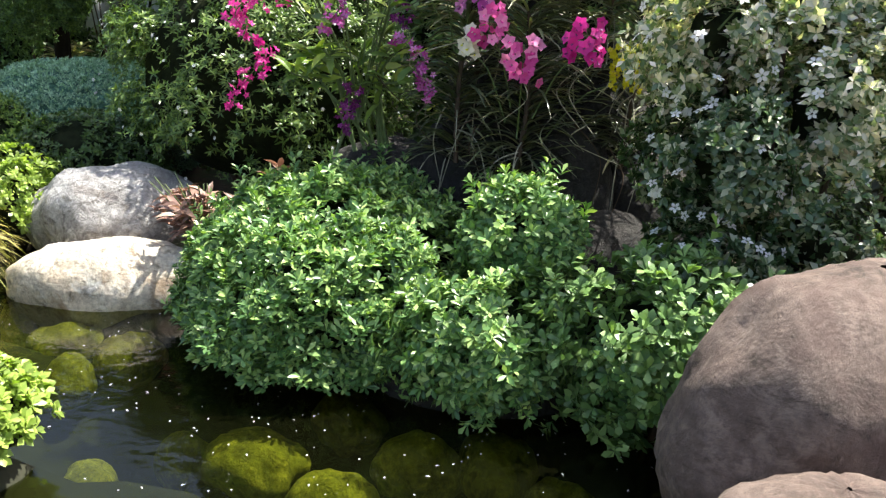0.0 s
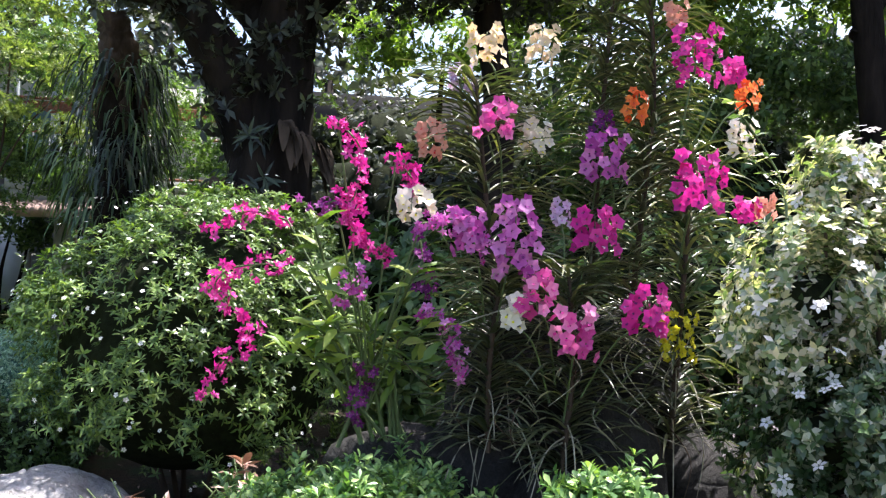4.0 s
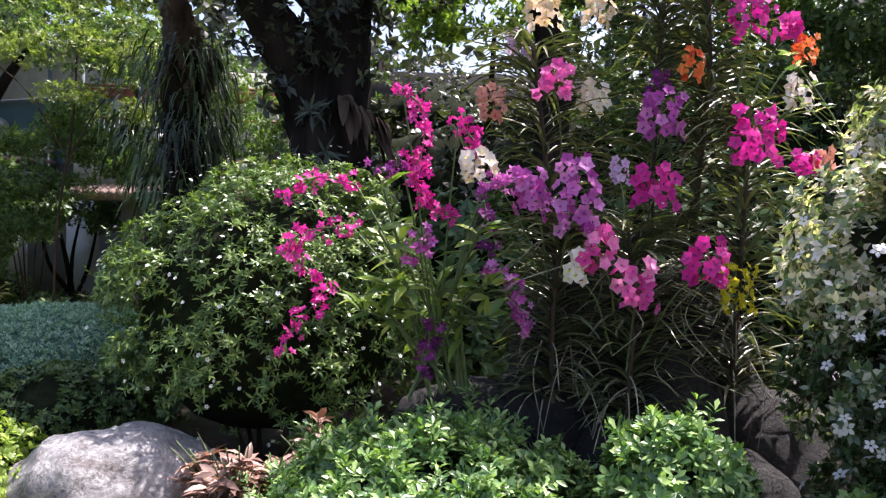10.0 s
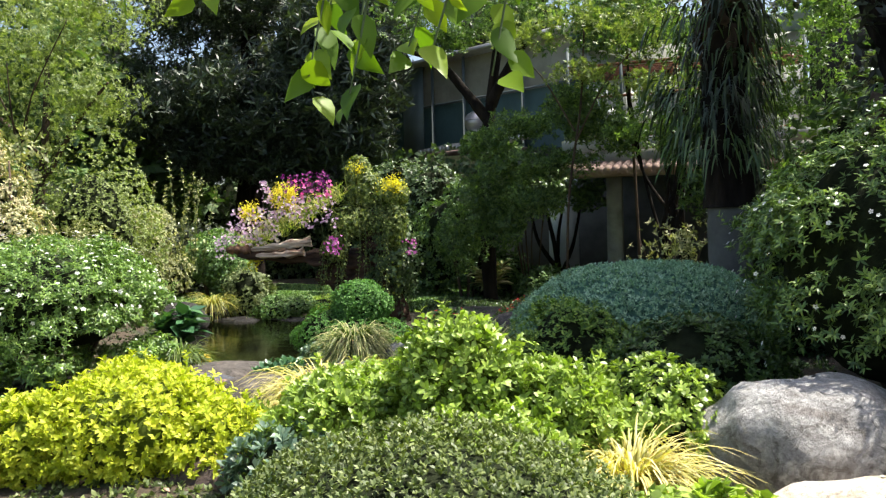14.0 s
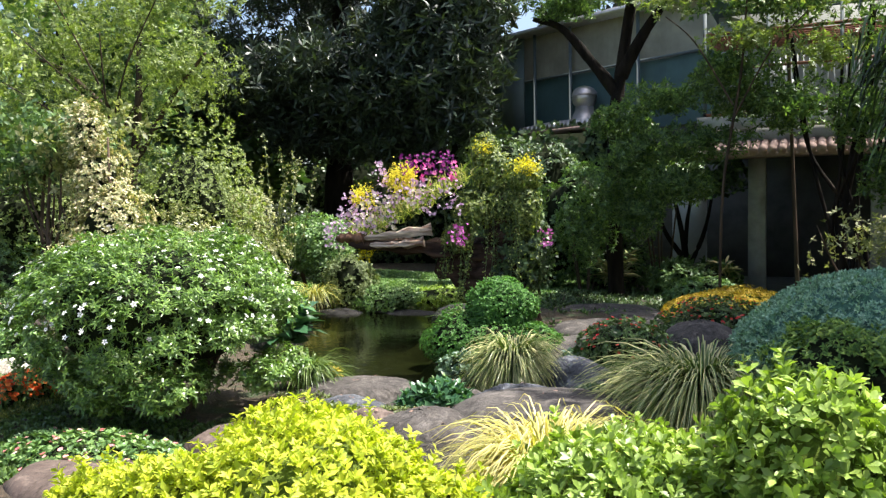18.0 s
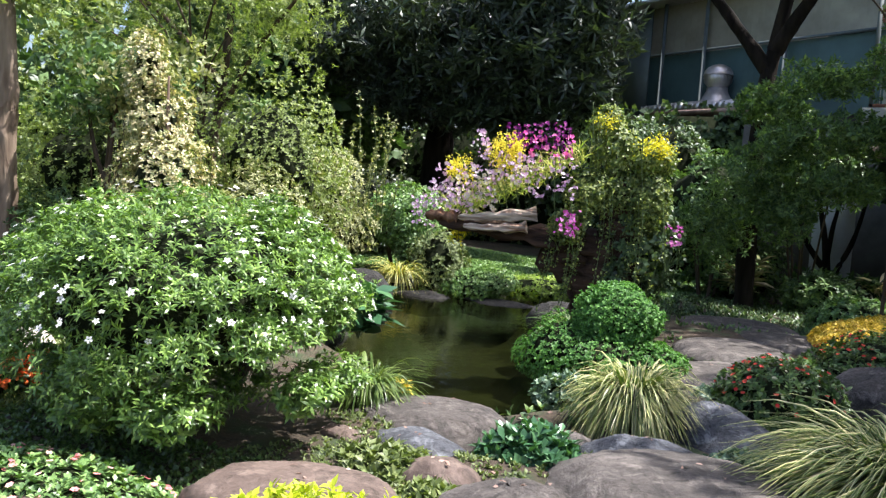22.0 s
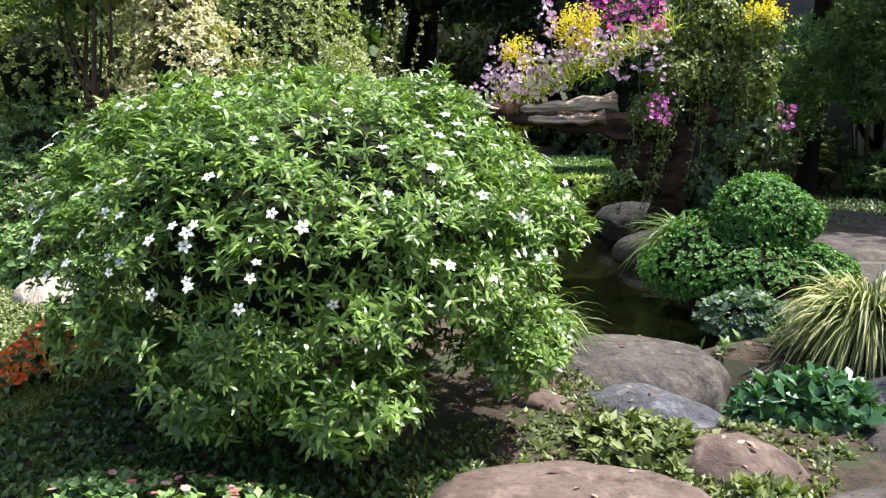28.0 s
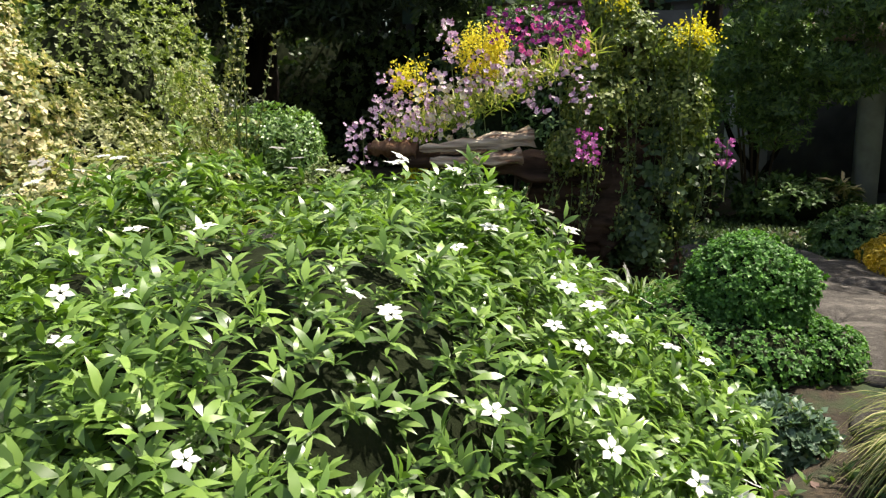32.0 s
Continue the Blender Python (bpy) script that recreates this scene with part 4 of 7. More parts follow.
for q, (x, y, z, a, h, num) in enumerate([(1.3, 3.95, .45, .42, .42, 900), (1.32, 4.05, 1.05, .42, .42, 1000), (1.28, 4.15, 1.62, .36, .36, 700), (1.85, 4.0, .6, .5, .5, 700), (1.85, 4.05, 1.3, .5, .5, 900), (1.8, 4.15, 1.8, .42, .36, 700), (1.45, 4.2, 2.1, .2, .26, 220),
                                          (2.2, 4.2, 1.95, .4, .34, 420), (1.62, 4.25, 2.2, .14, .24, 120), (2.35, 4.3, 1.6, .5, .5, 500)]):
    p, d = shell(rng, int(num * 1.1), (x, y, z), (a, a, h), .05, .42, 5, 228 + q, .75, -.2)
    # lower clumps take the shaded leaf copy, the rest the sunlit one
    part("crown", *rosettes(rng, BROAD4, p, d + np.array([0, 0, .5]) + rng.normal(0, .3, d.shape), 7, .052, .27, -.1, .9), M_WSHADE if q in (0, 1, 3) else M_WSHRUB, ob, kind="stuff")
    part("twig_core", *lumpy((x, y, z), (a, a, h), .26, 5, 228 + q, .34, .0, 14), M_TWIGSHADE, ob, smooth=True)
    dot_flowers(ob, (x, y, z), (a, a, h), F_PALE, 52, 228 + q, .26, 5, .2, 1.03)
for q in range(14):
    b0 = np.array([rng.uniform(1.05, 2.2), rng.uniform(4.0, 4.3), rng.uniform(1.6, 2.0)])
    path = spline([b0, b0 + (rng.normal(0, .06), rng.normal(0, .06), .2), b0 + (rng.normal(0, .12), rng.normal(0, .1), rng.uniform(.3, .5))], 9)
    part("shoot", *tube(path, np.linspace(.006, .003, 9), 5), M_STEM, ob)
    part("shoot_leaves", *rosettes(rng, BROAD4, path[2:], np.tile((0, 0, 1.0), (7, 1)), 5, .055, .28, -.1, .7), M_WSHRUB, ob, kind="stuff")
for x in (1.35, 1.6, 1.9, 2.2):
    part("stem", *tube(spline([(1.6 + .2 * (x - 1.7), 4.1, -.05), (x, 4.1, .9), (x, 4.15, 2.0)], 8), np.linspace(.025, .008, 8), 6), M_BARKM, ob)
# topiary
tp = bush("topiary", "clipped bright green topiary ball above a spreading skirt", (-7.5, 10.55, .42), (.4, .38, .33), M_TOPI, CHIP, 5200, 7, .028, .32, .24, 6, 231, .4, -9, .72, 0, sprigs=220)
rng = np.random.default_rng(232)
for q, (x, y, z, a, h) in enumerate([(-7.85, 10.3, .12, .42, .32), (-7.15, 10.4, .08, .38, .26), (-7.5, 10.2, .1, .48, .28)]):
    p, d = shell(rng, 2500, (x, y, z), (a, a * .9, h), -.15, .3, 6, 240 + q, .45)
    part("skirt", *rosettes(rng, CHIP, p, d + np.array([0, 0, .5]), 7, .027, .34), M_TOPI, tp, kind="stuff")
    part("skirt_core", *lumpy((x, y, z), (a, a * .9, h), .1, 6, 240 + q, .8, -.2, 14), M_TWIGSHADE, tp, smooth=True)
# low broad leaf plants among the rocks
for n, (x, y, z, a, h, mat) in enumerate([(-6.92, 7.62, .0, .3, .19, M_JADED), (-7.4, 9.35, -.05, .28, .18, M_SEDUM), (-6.3, 9.75, .02, .25, .14, M_SEDUM), (-5.05, 4.6, .12, .34, .24, M_SEDUM), (-5.85, 8.3, -.02, .22, .12, M_SEDUM), (-7.45, 6.95, .0, .3, .1, M_FINE), (-6.95, 6.62, .0, .2, .1, M_FINE)]):
    bush("leafy_plant", "blue green broad leaved plant among the rocks" if mat is M_SEDUM else "deep green leafy plant among the rocks", (x, y, z), (a, a * .85, h), mat, OBOV4 if mat is not M_FINE else SMALL, 260 if mat is not M_FINE else 300, 8, .085 if mat is M_JADED else .06, .24, .1, 6, 250 + n, .4, -9, .6, -.1, .2, 1.1, .6, 0, "plant")
# red flowered shrub and golden bed
F_RED = star(M_RED, .036, 6, BROAD, .5, .5)
c, r = (-5.9, 9.45, .16), (.46, .42, .4)
ob = bush("red_flower_shrub", "dark green shrub with small red flowers", c, r, M_IXORA, CHIP, 900, 7, .045, .25, .1, 5, 260, .3, -9, .78, 0)
dot_flowers(ob, c, r, F_RED, 60, 260, .1, 5, .2, 1.03)
c, r = (-5.3, 11.6, .1), (.75, .7, .4)
ob = bush("red_flower_shrub", "dark green bed shrub with small red flowers", c, r, M_IXORA, CHIP, 1500, 7, .05, .25, .1, 4, 261, .3, -9, .78, 0)
dot_flowers(ob, c, r, F_RED, 110, 261, .1, 4, .3, 1.03)
bush("golden_shrub", "low bed of golden yellow foliage", (-5.35, 13.5, .16), (.95, 1.35, .28), M_GOLD, CHIP, 7000, 6, .036, .28, .16, 4, 262, .3, -9, .8, 0, category="shrub", core_mat=M_LIMESHADE)
bush("green_hedge", "low dark green clipped hedge behind the golden bed", (-3.9, 12.2, .2), (1.1, .6, .42), M_JADED, CHIP, 2000, 7, .05, .26, .06, 4, 263, .25, -9, .85, 0, category="hedge")
bush("green_hedge", "low dark green clipped hedge", (-2.6, 10.8, .3), (1.2, .8, .5), M_JADED, CHIP, 2000, 7, .05, .26, .06, 4, 264, .25, -9, .85, 0, category="hedge")
bush("green_shrub", "bright green low shrub by the stone path", (-5.9, 15.0, .15), (.6, .5, .35), M_JADE, CHIP, 800, 7, .06, .26, .12, 4, 265, .3, -9, .78, 0)
# pink and orange flower carpets by the lawn
F_ROSE = star(M_ROSE, .034, 6, BROAD, .5, .35)
F_ORN = star(M_ORANGE, .044, 6, BROAD, .5, .6)
c, r = (-8.3, 5.55, .0), (.75, .35, .14)
ob = bush("flower_carpet", "low green bedding with pink and white flowers", c, r, M_JADE, SMALL, 900, 6, .04, .3, .12, 5, 270, .4, -9, .7, -.02, stems=0, category="flower bed")
dot_flowers(ob, c, r, F_ROSE, 90, 270, .12, 5, .0, 1.03)
c, r = (-10.02, 6.42, .1), (.15, .46, .2)
ob = bush("orange_flower_shrub", "low shrub thick with orange red flower heads", c, r, M_IXORA, CHIP, 700, 6, .045, .28, .34, 7, 271, .4, -9, .7, 0, stems=2)
dot_flowers(ob, c, r, F_ORN, 520, 271, .34, 7, .1, 1.04)
c, r = (-12.4, 7.95, .22), (.85, .45, .38)
ob = bush("green_shrub", "rounded green shrub with a few rose flowers by the stool", c, r, M_IXORA, OBOV4, 1500, 7, .05, .28, .14, 4, 272, .4, -.8, .65, 0)
dot_flowers(ob, c, r, F_ROSE, 34, 272, .12, 4, .2, 1.03)
bush("green_shrub", "low green shrub round a tan rock", (-11.55, 7.5, .16), (.5, .3, .32), M_JADE, OBOV4, 900, 7, .05, .28, .14, 4, 273, .4, -.8, .65, 0)
# cream variegated shrub, sage and feathery shrubs behind the pinwheel shrub
rng = np.random.default_rng(280)
ob = thing("variegated_shrub", (-11.3, 8.6, 0), "tall shrub with cream variegated leaves", "shrub")
for q, (x, y, z, a, h, num) in enumerate([(-11.72, 8.65, 2.45, .2, .42, 300), (-11.55, 8.65, 1.95, .34, .45, 480), (-11.35, 8.6, 1.42, .48, .48, 700), (-11.2, 8.45, .95, .6, .45, 700), (-10.45, 8.3, .9, .5, .5, 500)]):
    p, d = shell(rng, int(num * 2.3), (x, y, z), (a, a, h), .1, .3, 6, 281 + q, .6, -.5)
    part("crown", *rosettes(rng, BROAD4, p, d + np.array([0, 0, .5]), 6, .038, .3, 0, .9), M_CREAM if q < 4 else M_SAGE, ob, kind="stuff")
    part("twig_core", *lumpy((x, y, z), (a, a, h), .22, 5, 281 + q, .5, .1, 14), M_TWIGSHADE, ob, smooth=True)
part("stem", *tube([(-11.3, 8.6, -.05), (-11.25, 8.55, 1.0), (-11.35, 8.6, 2.4)], [.05, .04, .01], 7), M_BARKM, ob)
for n, (x, y, z, a, h, mat, num, sh, ln, lab) in enumerate([
        (-13.6, 12.4, 1.6, 1.3, 1.3, M_FEATH, 3200, SMALL, .07, "billowing light green feathery shrub"), (-12.95, 11.5, .9, .85, .8, M_SAGE, 1500, SMALL, .07, "pale sage green shrub"),
        (-14.1, 14.2, 1.0, .95, 1.0, M_SAGE, 1900, BROAD4, .08, "pale green loose shrub on the far bank"), (-15.6, 11.0, 1.4, 1.5, 1.4, M_FEATH, 2400, SMALL, .08, "light green feathery shrub"),
        (-13.4, 15.7, .95, .75, .55, M_JADE, 1500, SMALL, .1, "rounded bright green shrub in dark shade"), (-12.3, 9.6, .55, .7, .55, M_SAGE, 900, SMALL, .06, "dry twiggy sage brown mound"),
        (-14.8, 9.9, .5, 1.1, .6, M_FERN, 1100, BROAD4, .1, "dark green shade shrub"), (-13.6, 8.9, .35, .6, .4, M_FERN, 600, BROAD4, .09, "dark green low shrub behind the stump"),
        (-16.9, 9.4, .8, 1.2, .9, M_FERN, 1200, BROAD4, .1, "dark green shade shrub"), (-18.0, 12.5, 1.4, 1.8, 1.6, M_FEATH, 2200, SMALL, .09, "light green feathery shrub")]):
    bush("background_shrub", lab, (x, y, z), (a, a * .9, h), mat, CHIP, int(num * 1.3), 6, ln * .8, .22, .28, 2.4, 290 + n, .65, -.75, .5, 0, group="background shrubs")
# pale wands on the far bank
ob = thing("wand_shrub", (-13.7, 15.0, 0), "shrub with upright pale leafy wands", "shrub")
rng = np.random.default_rng(305)
for q in range(15):
    b0 = np.array([-14.55 + .1 * q + rng.normal(0, .08), 14.9 + rng.normal(0, .2), .7])
    tip = b0 + np.array([rng.uniform(-.1, .6), rng.uniform(-.2, .2), rng.uniform(1.3, 2.0) + (.5 if q % 4 == 0 else 0)])
    path = spline([b0, (b0 + tip) / 2 + (0, 0, .15), tip], 14)
    part("wand", *tube(path, np.linspace(.012, .004, 14), 5), M_STEM, ob)
    pp = np.repeat(path[2:], 6, 0) + rng.normal(0, .015, (12 * 6, 3))
    part("wand_leaves", *leaves(SMALL, pp, rng.normal(size=(len(pp), 3)) + (0, 0, .5), rng.normal(size=(len(pp), 3)), .065, .02), M_SAGE, ob, kind="stuff")


# ---- grass clumps ----
def grass(label, c, n, height, spread, mats, seed, width=.009):
    rng = np.random.default_rng(seed)
    ob = thing("grass_clump", (c[0], c[1], c[2]), label, "grass", "grass clumps")
    seg = 7
    s = np.linspace(0, 1, seg)[None, :, None]
    az = rng.uniform(0, 6.28, n)
    rad = spread * np.sqrt(rng.uniform(.02, 1.3, n))
    L = height * rng.uniform(.6, 1.2, n)
    out = np.stack([np.cos(az), np.sin(az), np.zeros(n)], 1)
    b0 = np.array(c) + out * rng.uniform(0, .22, n)[:, None] * spread + rng.normal(0, .02, (n, 3)) * (1, 1, 0)
    bend = rng.uniform(.95, 1.75, n)[:, None, None]
    P = b0[:, None] + out[:, None] * (rad[:, None, None] * s ** 1.25 * 1.1) + np.array([0, 0, 1.0]) * (L[:, None, None] * (1.85 * s - bend * 1.3 * s ** 2.0))
    side = np.cross(out, np.tile((0, 0, 1.0), (n, 1))) + rng.normal(0, .25, (n, 3))
    w = (width * (1 - np.linspace(0, 1, seg) ** 2.2 * .93))[None, :, None] * rng.uniform(.7, 1.3, n)[:, None, None]
    for name, a, b, lift, mat in (("blade", -1, 1, 0, mats[0]), ("blade_margin", .05, 1.02, .0012, mats[1])):
        A, B = P + side[:, None] * w * a + (0, 0, lift), P + side[:, None] * w * b + (0, 0, lift)
        V = np.stack([A, B], 2).reshape(-1, 3)
        i = (np.arange(n)[:, None] * seg + np.arange(seg - 1)[None]) * 2
        part(name.replace("blade", "foliage"), V, np.stack([i, i + 1, i + 3, i + 2], -1).reshape(-1, 4), mat, ob, kind="stuff")
    return ob


grass("arching green and cream striped grass clump among boulders", (-6.72, 8.82, .0), 1500, .56, .4, (M_GRASS_G, M_GRASS_C), 401, .0075)
grass("large arching green and cream striped grass clump", (-4.98, 7.98, .0), 2900, .66, .7, (M_GRASS_G, M_GRASS_C), 402, .009)
grass("straw yellow striped grass clump in full sun", (-5.4, 5.72, .0), 2600, .66, .46, (M_GRASS_Y, M_GRASS_C), 403, .0055)
grass("straw yellow striped grass clump under lime shrubs", (-3.3, 5.0, .0), 700, .42, .46, (M_GRASS_Y, M_GRASS_C), 404, .006)
grass("green grass tuft beside the pinwheel shrub", (-8.3, 7.9, .0), 420, .42, .34, (M_GRASS_G, M_GRASS_G), 405)
grass("dark green grass tuft on the bank", (-8.15, 11.3, .0), 420, .45, .5, (M_GRASS_G, M_FERN), 406)
grass("dry grass tuft on the far bank", (-12.3, 14.0, .0), 200, .5, .5, (M_GRASS_Y, M_GRASS_G), 407)
grass("straw yellow striped grass clump in full sun", (-4.95, 5.9, .0), 800, .5, .36, (M_GRASS_Y, M_GRASS_C), 408, .0055)


# ---- copper leaved plants ----
def leafy(label, c, n, spread, height, mat, length, half, seed, name="copper_plant", shape=LANCE):
    rng = np.random.default_rng(seed)
    ob = thing(name, c, label, "plant")
    for q in range(n):
        a, h = rng.uniform(0, 6.28), height * rng.uniform(.5, 1)
        top = np.array(c) + (spread * rng.uniform(.1, 1) * math.cos(a), spread * rng.uniform(.1, 1) * math.sin(a), h)
        part("stem", *tube(spline([c, (np.array(c) + top) / 2 + (0, 0, .05), top], 6), np.linspace(.008, .004, 6), 5), M_STEM, ob)
        pos = np.array(c) + (top - np.array(c)) * rng.uniform(.45, 1.0, 3)[:, None]
        part("leaves", *rosettes(rng, shape, pos, np.tile(top - np.array(c), (3, 1)) * .3 + (0, 0, .3), 5, length, half, -.1, .8), mat, ob, kind="stuff")
    return ob


leafy("copper pink leaved plant beside pale boulders", (-1.6, 5.4, .0), 30, .4, .56, M_COPPER, .13, .22, 420)
leafy("copper pink leaved plant", (-1.15, 5.55, .15), 12, .26, .5, M_COPPER, .13, .2, 421)
leafy("small yellow leaved plant at the water edge", (-8.2, 8.12, .0), 5, .07, .2, M_GOLD, .11, .18, 423, "yellow_leaf_plant")
leafy("blue green broad leaved plant at the pond bank", (-10.3, 10.4, -.15), 9, .3, .6, M_JADED, .34, .26, 422, "broad_leaf_plant", BROAD)

# ---- orchids ----
def orchid_flower(mat, size, half=.46, lip=None):
    """Five broad tepals and a lip, facing up its z."""
    a = np.array([90, 162, 234, 306, 18]) * np.pi / 180
    w = np.stack([np.cos(a), np.sin(a), np.full(5, .38)], 1)
    V, F = leaves(BROAD, w * size * .04, w, np.tile((0, 0, 1.0), (5, 1)), size * np.array([.48, .5, .5, .5, .5]), size * .5 * half)
    V2, F2 = leaves(OBOV, np.array([[0, 0, .004]]), np.array([[0, -.6, .8]]), np.array([[0, .8, .6]]), np.array([size * .3]), np.array([size * .1]))
    V, F = join((V, F), (V2, F2))
    me = raw_mesh("blossom", V, F)
    me.materials.append(mat)
    me.materials.append(lip or M_PURP)
    me.polygons.foreach_set("material_index", np.array([0] * 40 + [1] * 8, np.int32))
    return me


BLOSSOM = {k: orchid_flower(m, s, h, l) for k, m, s, h, l in (
    ("cream", M_CREAMF, .085, .42, M_YELLOW), ("ivory", M_IVORY, .08, .42, M_YELLOW), ("pink", M_PINK, .085, .43, M_MAG), ("magenta", M_MAG, .09, .43, M_PURP), ("violet", M_VIOLET, .085, .43, M_PURP),
    ("purple", M_PURP, .058, .36, M_MAG), ("deep", M_MAG, .07, .42, M_PURP), ("salmon", M_SALMON, .08, .42, M_RED), ("orange", M_ORANGE, .07, .42, M_RED), ("red", M_RED, .07, .42, M_ORANGE),
    ("lilac", M_LILAC, .06, .4, M_VIOLET), ("spray", M_MAG, .058, .3, M_PINK), ("sprayp", M_PURP, .055, .3, M_VIOLET), ("sprayv", M_VIOLET, .058, .3, M_MAG), ("yellow", M_YELLOW, .05, .42, M_YELLOW))}


def spike(plant, at, kind, n, w, h, root, rng, face=(0, -1, .15)):
    """A flower stalk with a head of blossoms about w wide and h high at the place."""
    at, o = np.array(at, float), np.array(plant.location)
    root = np.array(root, float)
    stalk = spline([root, (root + at) / 2 + (0, -.03, .06), at - (0, 0, h * .3), at + (0, .0, h * .4)], 12)
    sp = part("flower_spike", *tube(stalk, np.linspace(.006, .003, 12), 5), M_STEM, plant)
    n = int(n * 2.2)
    for q in range(n):
        a = q * 2.4 + rng.uniform(-.5, .5)
        f = (q + .5) / n - .5
        off = np.array([math.cos(a) * w * rng.uniform(.2, .5), math.sin(a) * w * .28 - .02, f * h * 1.05])
        axis = np.array(face) + np.array([math.cos(a) * .7, math.sin(a) * .35, f * .5]) + rng.normal(0, .3, 3)
        child("blossom", BLOSSOM[kind], sp, aim(at + off - o, axis, rng.uniform(-40, 40), rng.uniform(.72, 1.05)))


def spray(plant, pts, kind, n, rng, root):
    """An arching stem with small blossoms all along."""
    o = np.array(plant.location)
    P = spline(pts, 40)
    lead = spline([root, (np.array(root) + P[0]) / 2 + (0, 0, .08), P[0]], 10)
    sp = part("flower_spray", *tube(np.concatenate([lead, P[1:]]), np.linspace(.006, .002, 49), 5), M_STEM, plant)
    n = int(n * 1.6)
    for q in range(n):
        p = P[min(39, int(q * 40 / n))] + rng.normal(0, .028, 3)
        child("blossom", BLOSSOM[kind], sp, aim(p - o, rng.normal(size=3) * .8 + np.array([0, -.8, .1]), rng.uniform(0, 360), rng.uniform(.75, 1.2)))


def vanda(label, path, nl, length, seed, roots=10):
    """An upright orchid: a cane with two ranks of arching strap leaves, and aerial roots."""
    rng = np.random.default_rng(seed)
    P = spline(path, 40)
    ob = thing("vanda_orchid", tuple(P[0]), label, "orchid", "orchids on the volcanic rocks")
    part("cane", *tube(P, np.linspace(.02, .01, 40), 7), M_BARKM, ob)
    seg = 6
    s = np.linspace(0, 1, seg)[None, :, None]
    nl = int(nl * 2.3)
    t = rng.uniform(.0, 1, nl)
    b0 = P[(t * 39).astype(int)]
    az = rng.normal(0, .5, nl) + np.where(rng.uniform(size=nl) > .5, 0, np.pi) + rng.uniform(-.4, .4, nl) * 2
    out = np.stack([np.cos(az), np.sin(az), np.zeros(nl)], 1)
    L = (length * rng.uniform(.6, 1.15, nl))[:, None, None]
    C = b0[:, None] + out[:, None] * (L * s * .95) + np.array([0, 0, 1.0]) * (L * (.75 * s - rng.uniform(.35, .95, nl)[:, None, None] * s ** 2))
    side = np.cross(out, np.tile((0, 0, 1.0), (nl, 1))) + rng.normal(0, .2, (nl, 3))
    w = (.0085 * np.array([.8, 1, 1, .95, .7, .2]))[None, :, None]
    V = np.stack([C - side[:, None] * w + (0, 0, .005), C, C + side[:, None] * w + (0, 0, .005)], 2).reshape(-1, 3)
    i = (np.arange(nl)[:, None] * seg + np.arange(seg - 1)[None]) * 3
    F = np.concatenate([np.stack([i, i + 1, i + 4, i + 3], -1).reshape(-1, 4), np.stack([i + 1, i + 2, i + 5, i + 4], -1).reshape(-1, 4)])
    part("strap_leaves", V, F, M_STRAP, ob, kind="stuff")
    for q in range(roots // 2):
        p0 = P[int(rng.uniform(0, 14))]
        a = rng.uniform(0, 6.28)
        d = np.array([math.cos(a), math.sin(a) - .6, 0]) * rng.uniform(.08, .3)
        part("aerial_root", *tube(spline([p0, p0 + d * .6 + (0, 0, -.05), p0 + d * (1, 1, 0) + (0, 0, -rng.uniform(.2, .42))], 9), np.linspace(.005, .003, 9), 5), M_ROOT, ob)
    return ob


rng = np.random.default_rng(500)
V1 = vanda("tall strap leaved orchid with clusters of pink and orange flowers", [(.88, 5.3, .9), (.98, 5.25, 2.1), (1.03, 5.25, 2.8), (.95, 5.25, 3.75)], 250, .42, 501, 12)
V2 = vanda("strap leaved orchid with cream and pink flowers", [(.2, 5.3, .95), (.1, 5.25, 1.9), (.0, 5.25, 2.75)], 170, .42, 502)
V3 = vanda("strap leaved orchid with magenta and ivory flowers", [(.4, 4.85, .7), (.45, 4.85, 1.2), (.42, 4.85, 1.7)], 120, .38, 503, 16)
V4 = vanda("strap leaved orchid with magenta flowers", [(1.05, 5.0, .8), (1.1, 5.0, 1.5), (1.15, 5.0, 2.4)], 140, .4, 504, 10)
V5 = vanda("strap leaved orchid with violet flowers", [(.05, 4.95, .8), (.05, 4.95, 1.3), (.1, 4.9, 1.75)], 110, .36, 505, 14)
V6 = vanda("strap leaved orchid with orange flowers on top", [(.75, 5.45, 1.4), (.8, 5.45, 2.6), (.85, 5.4, 3.5)], 150, .42, 506, 6)
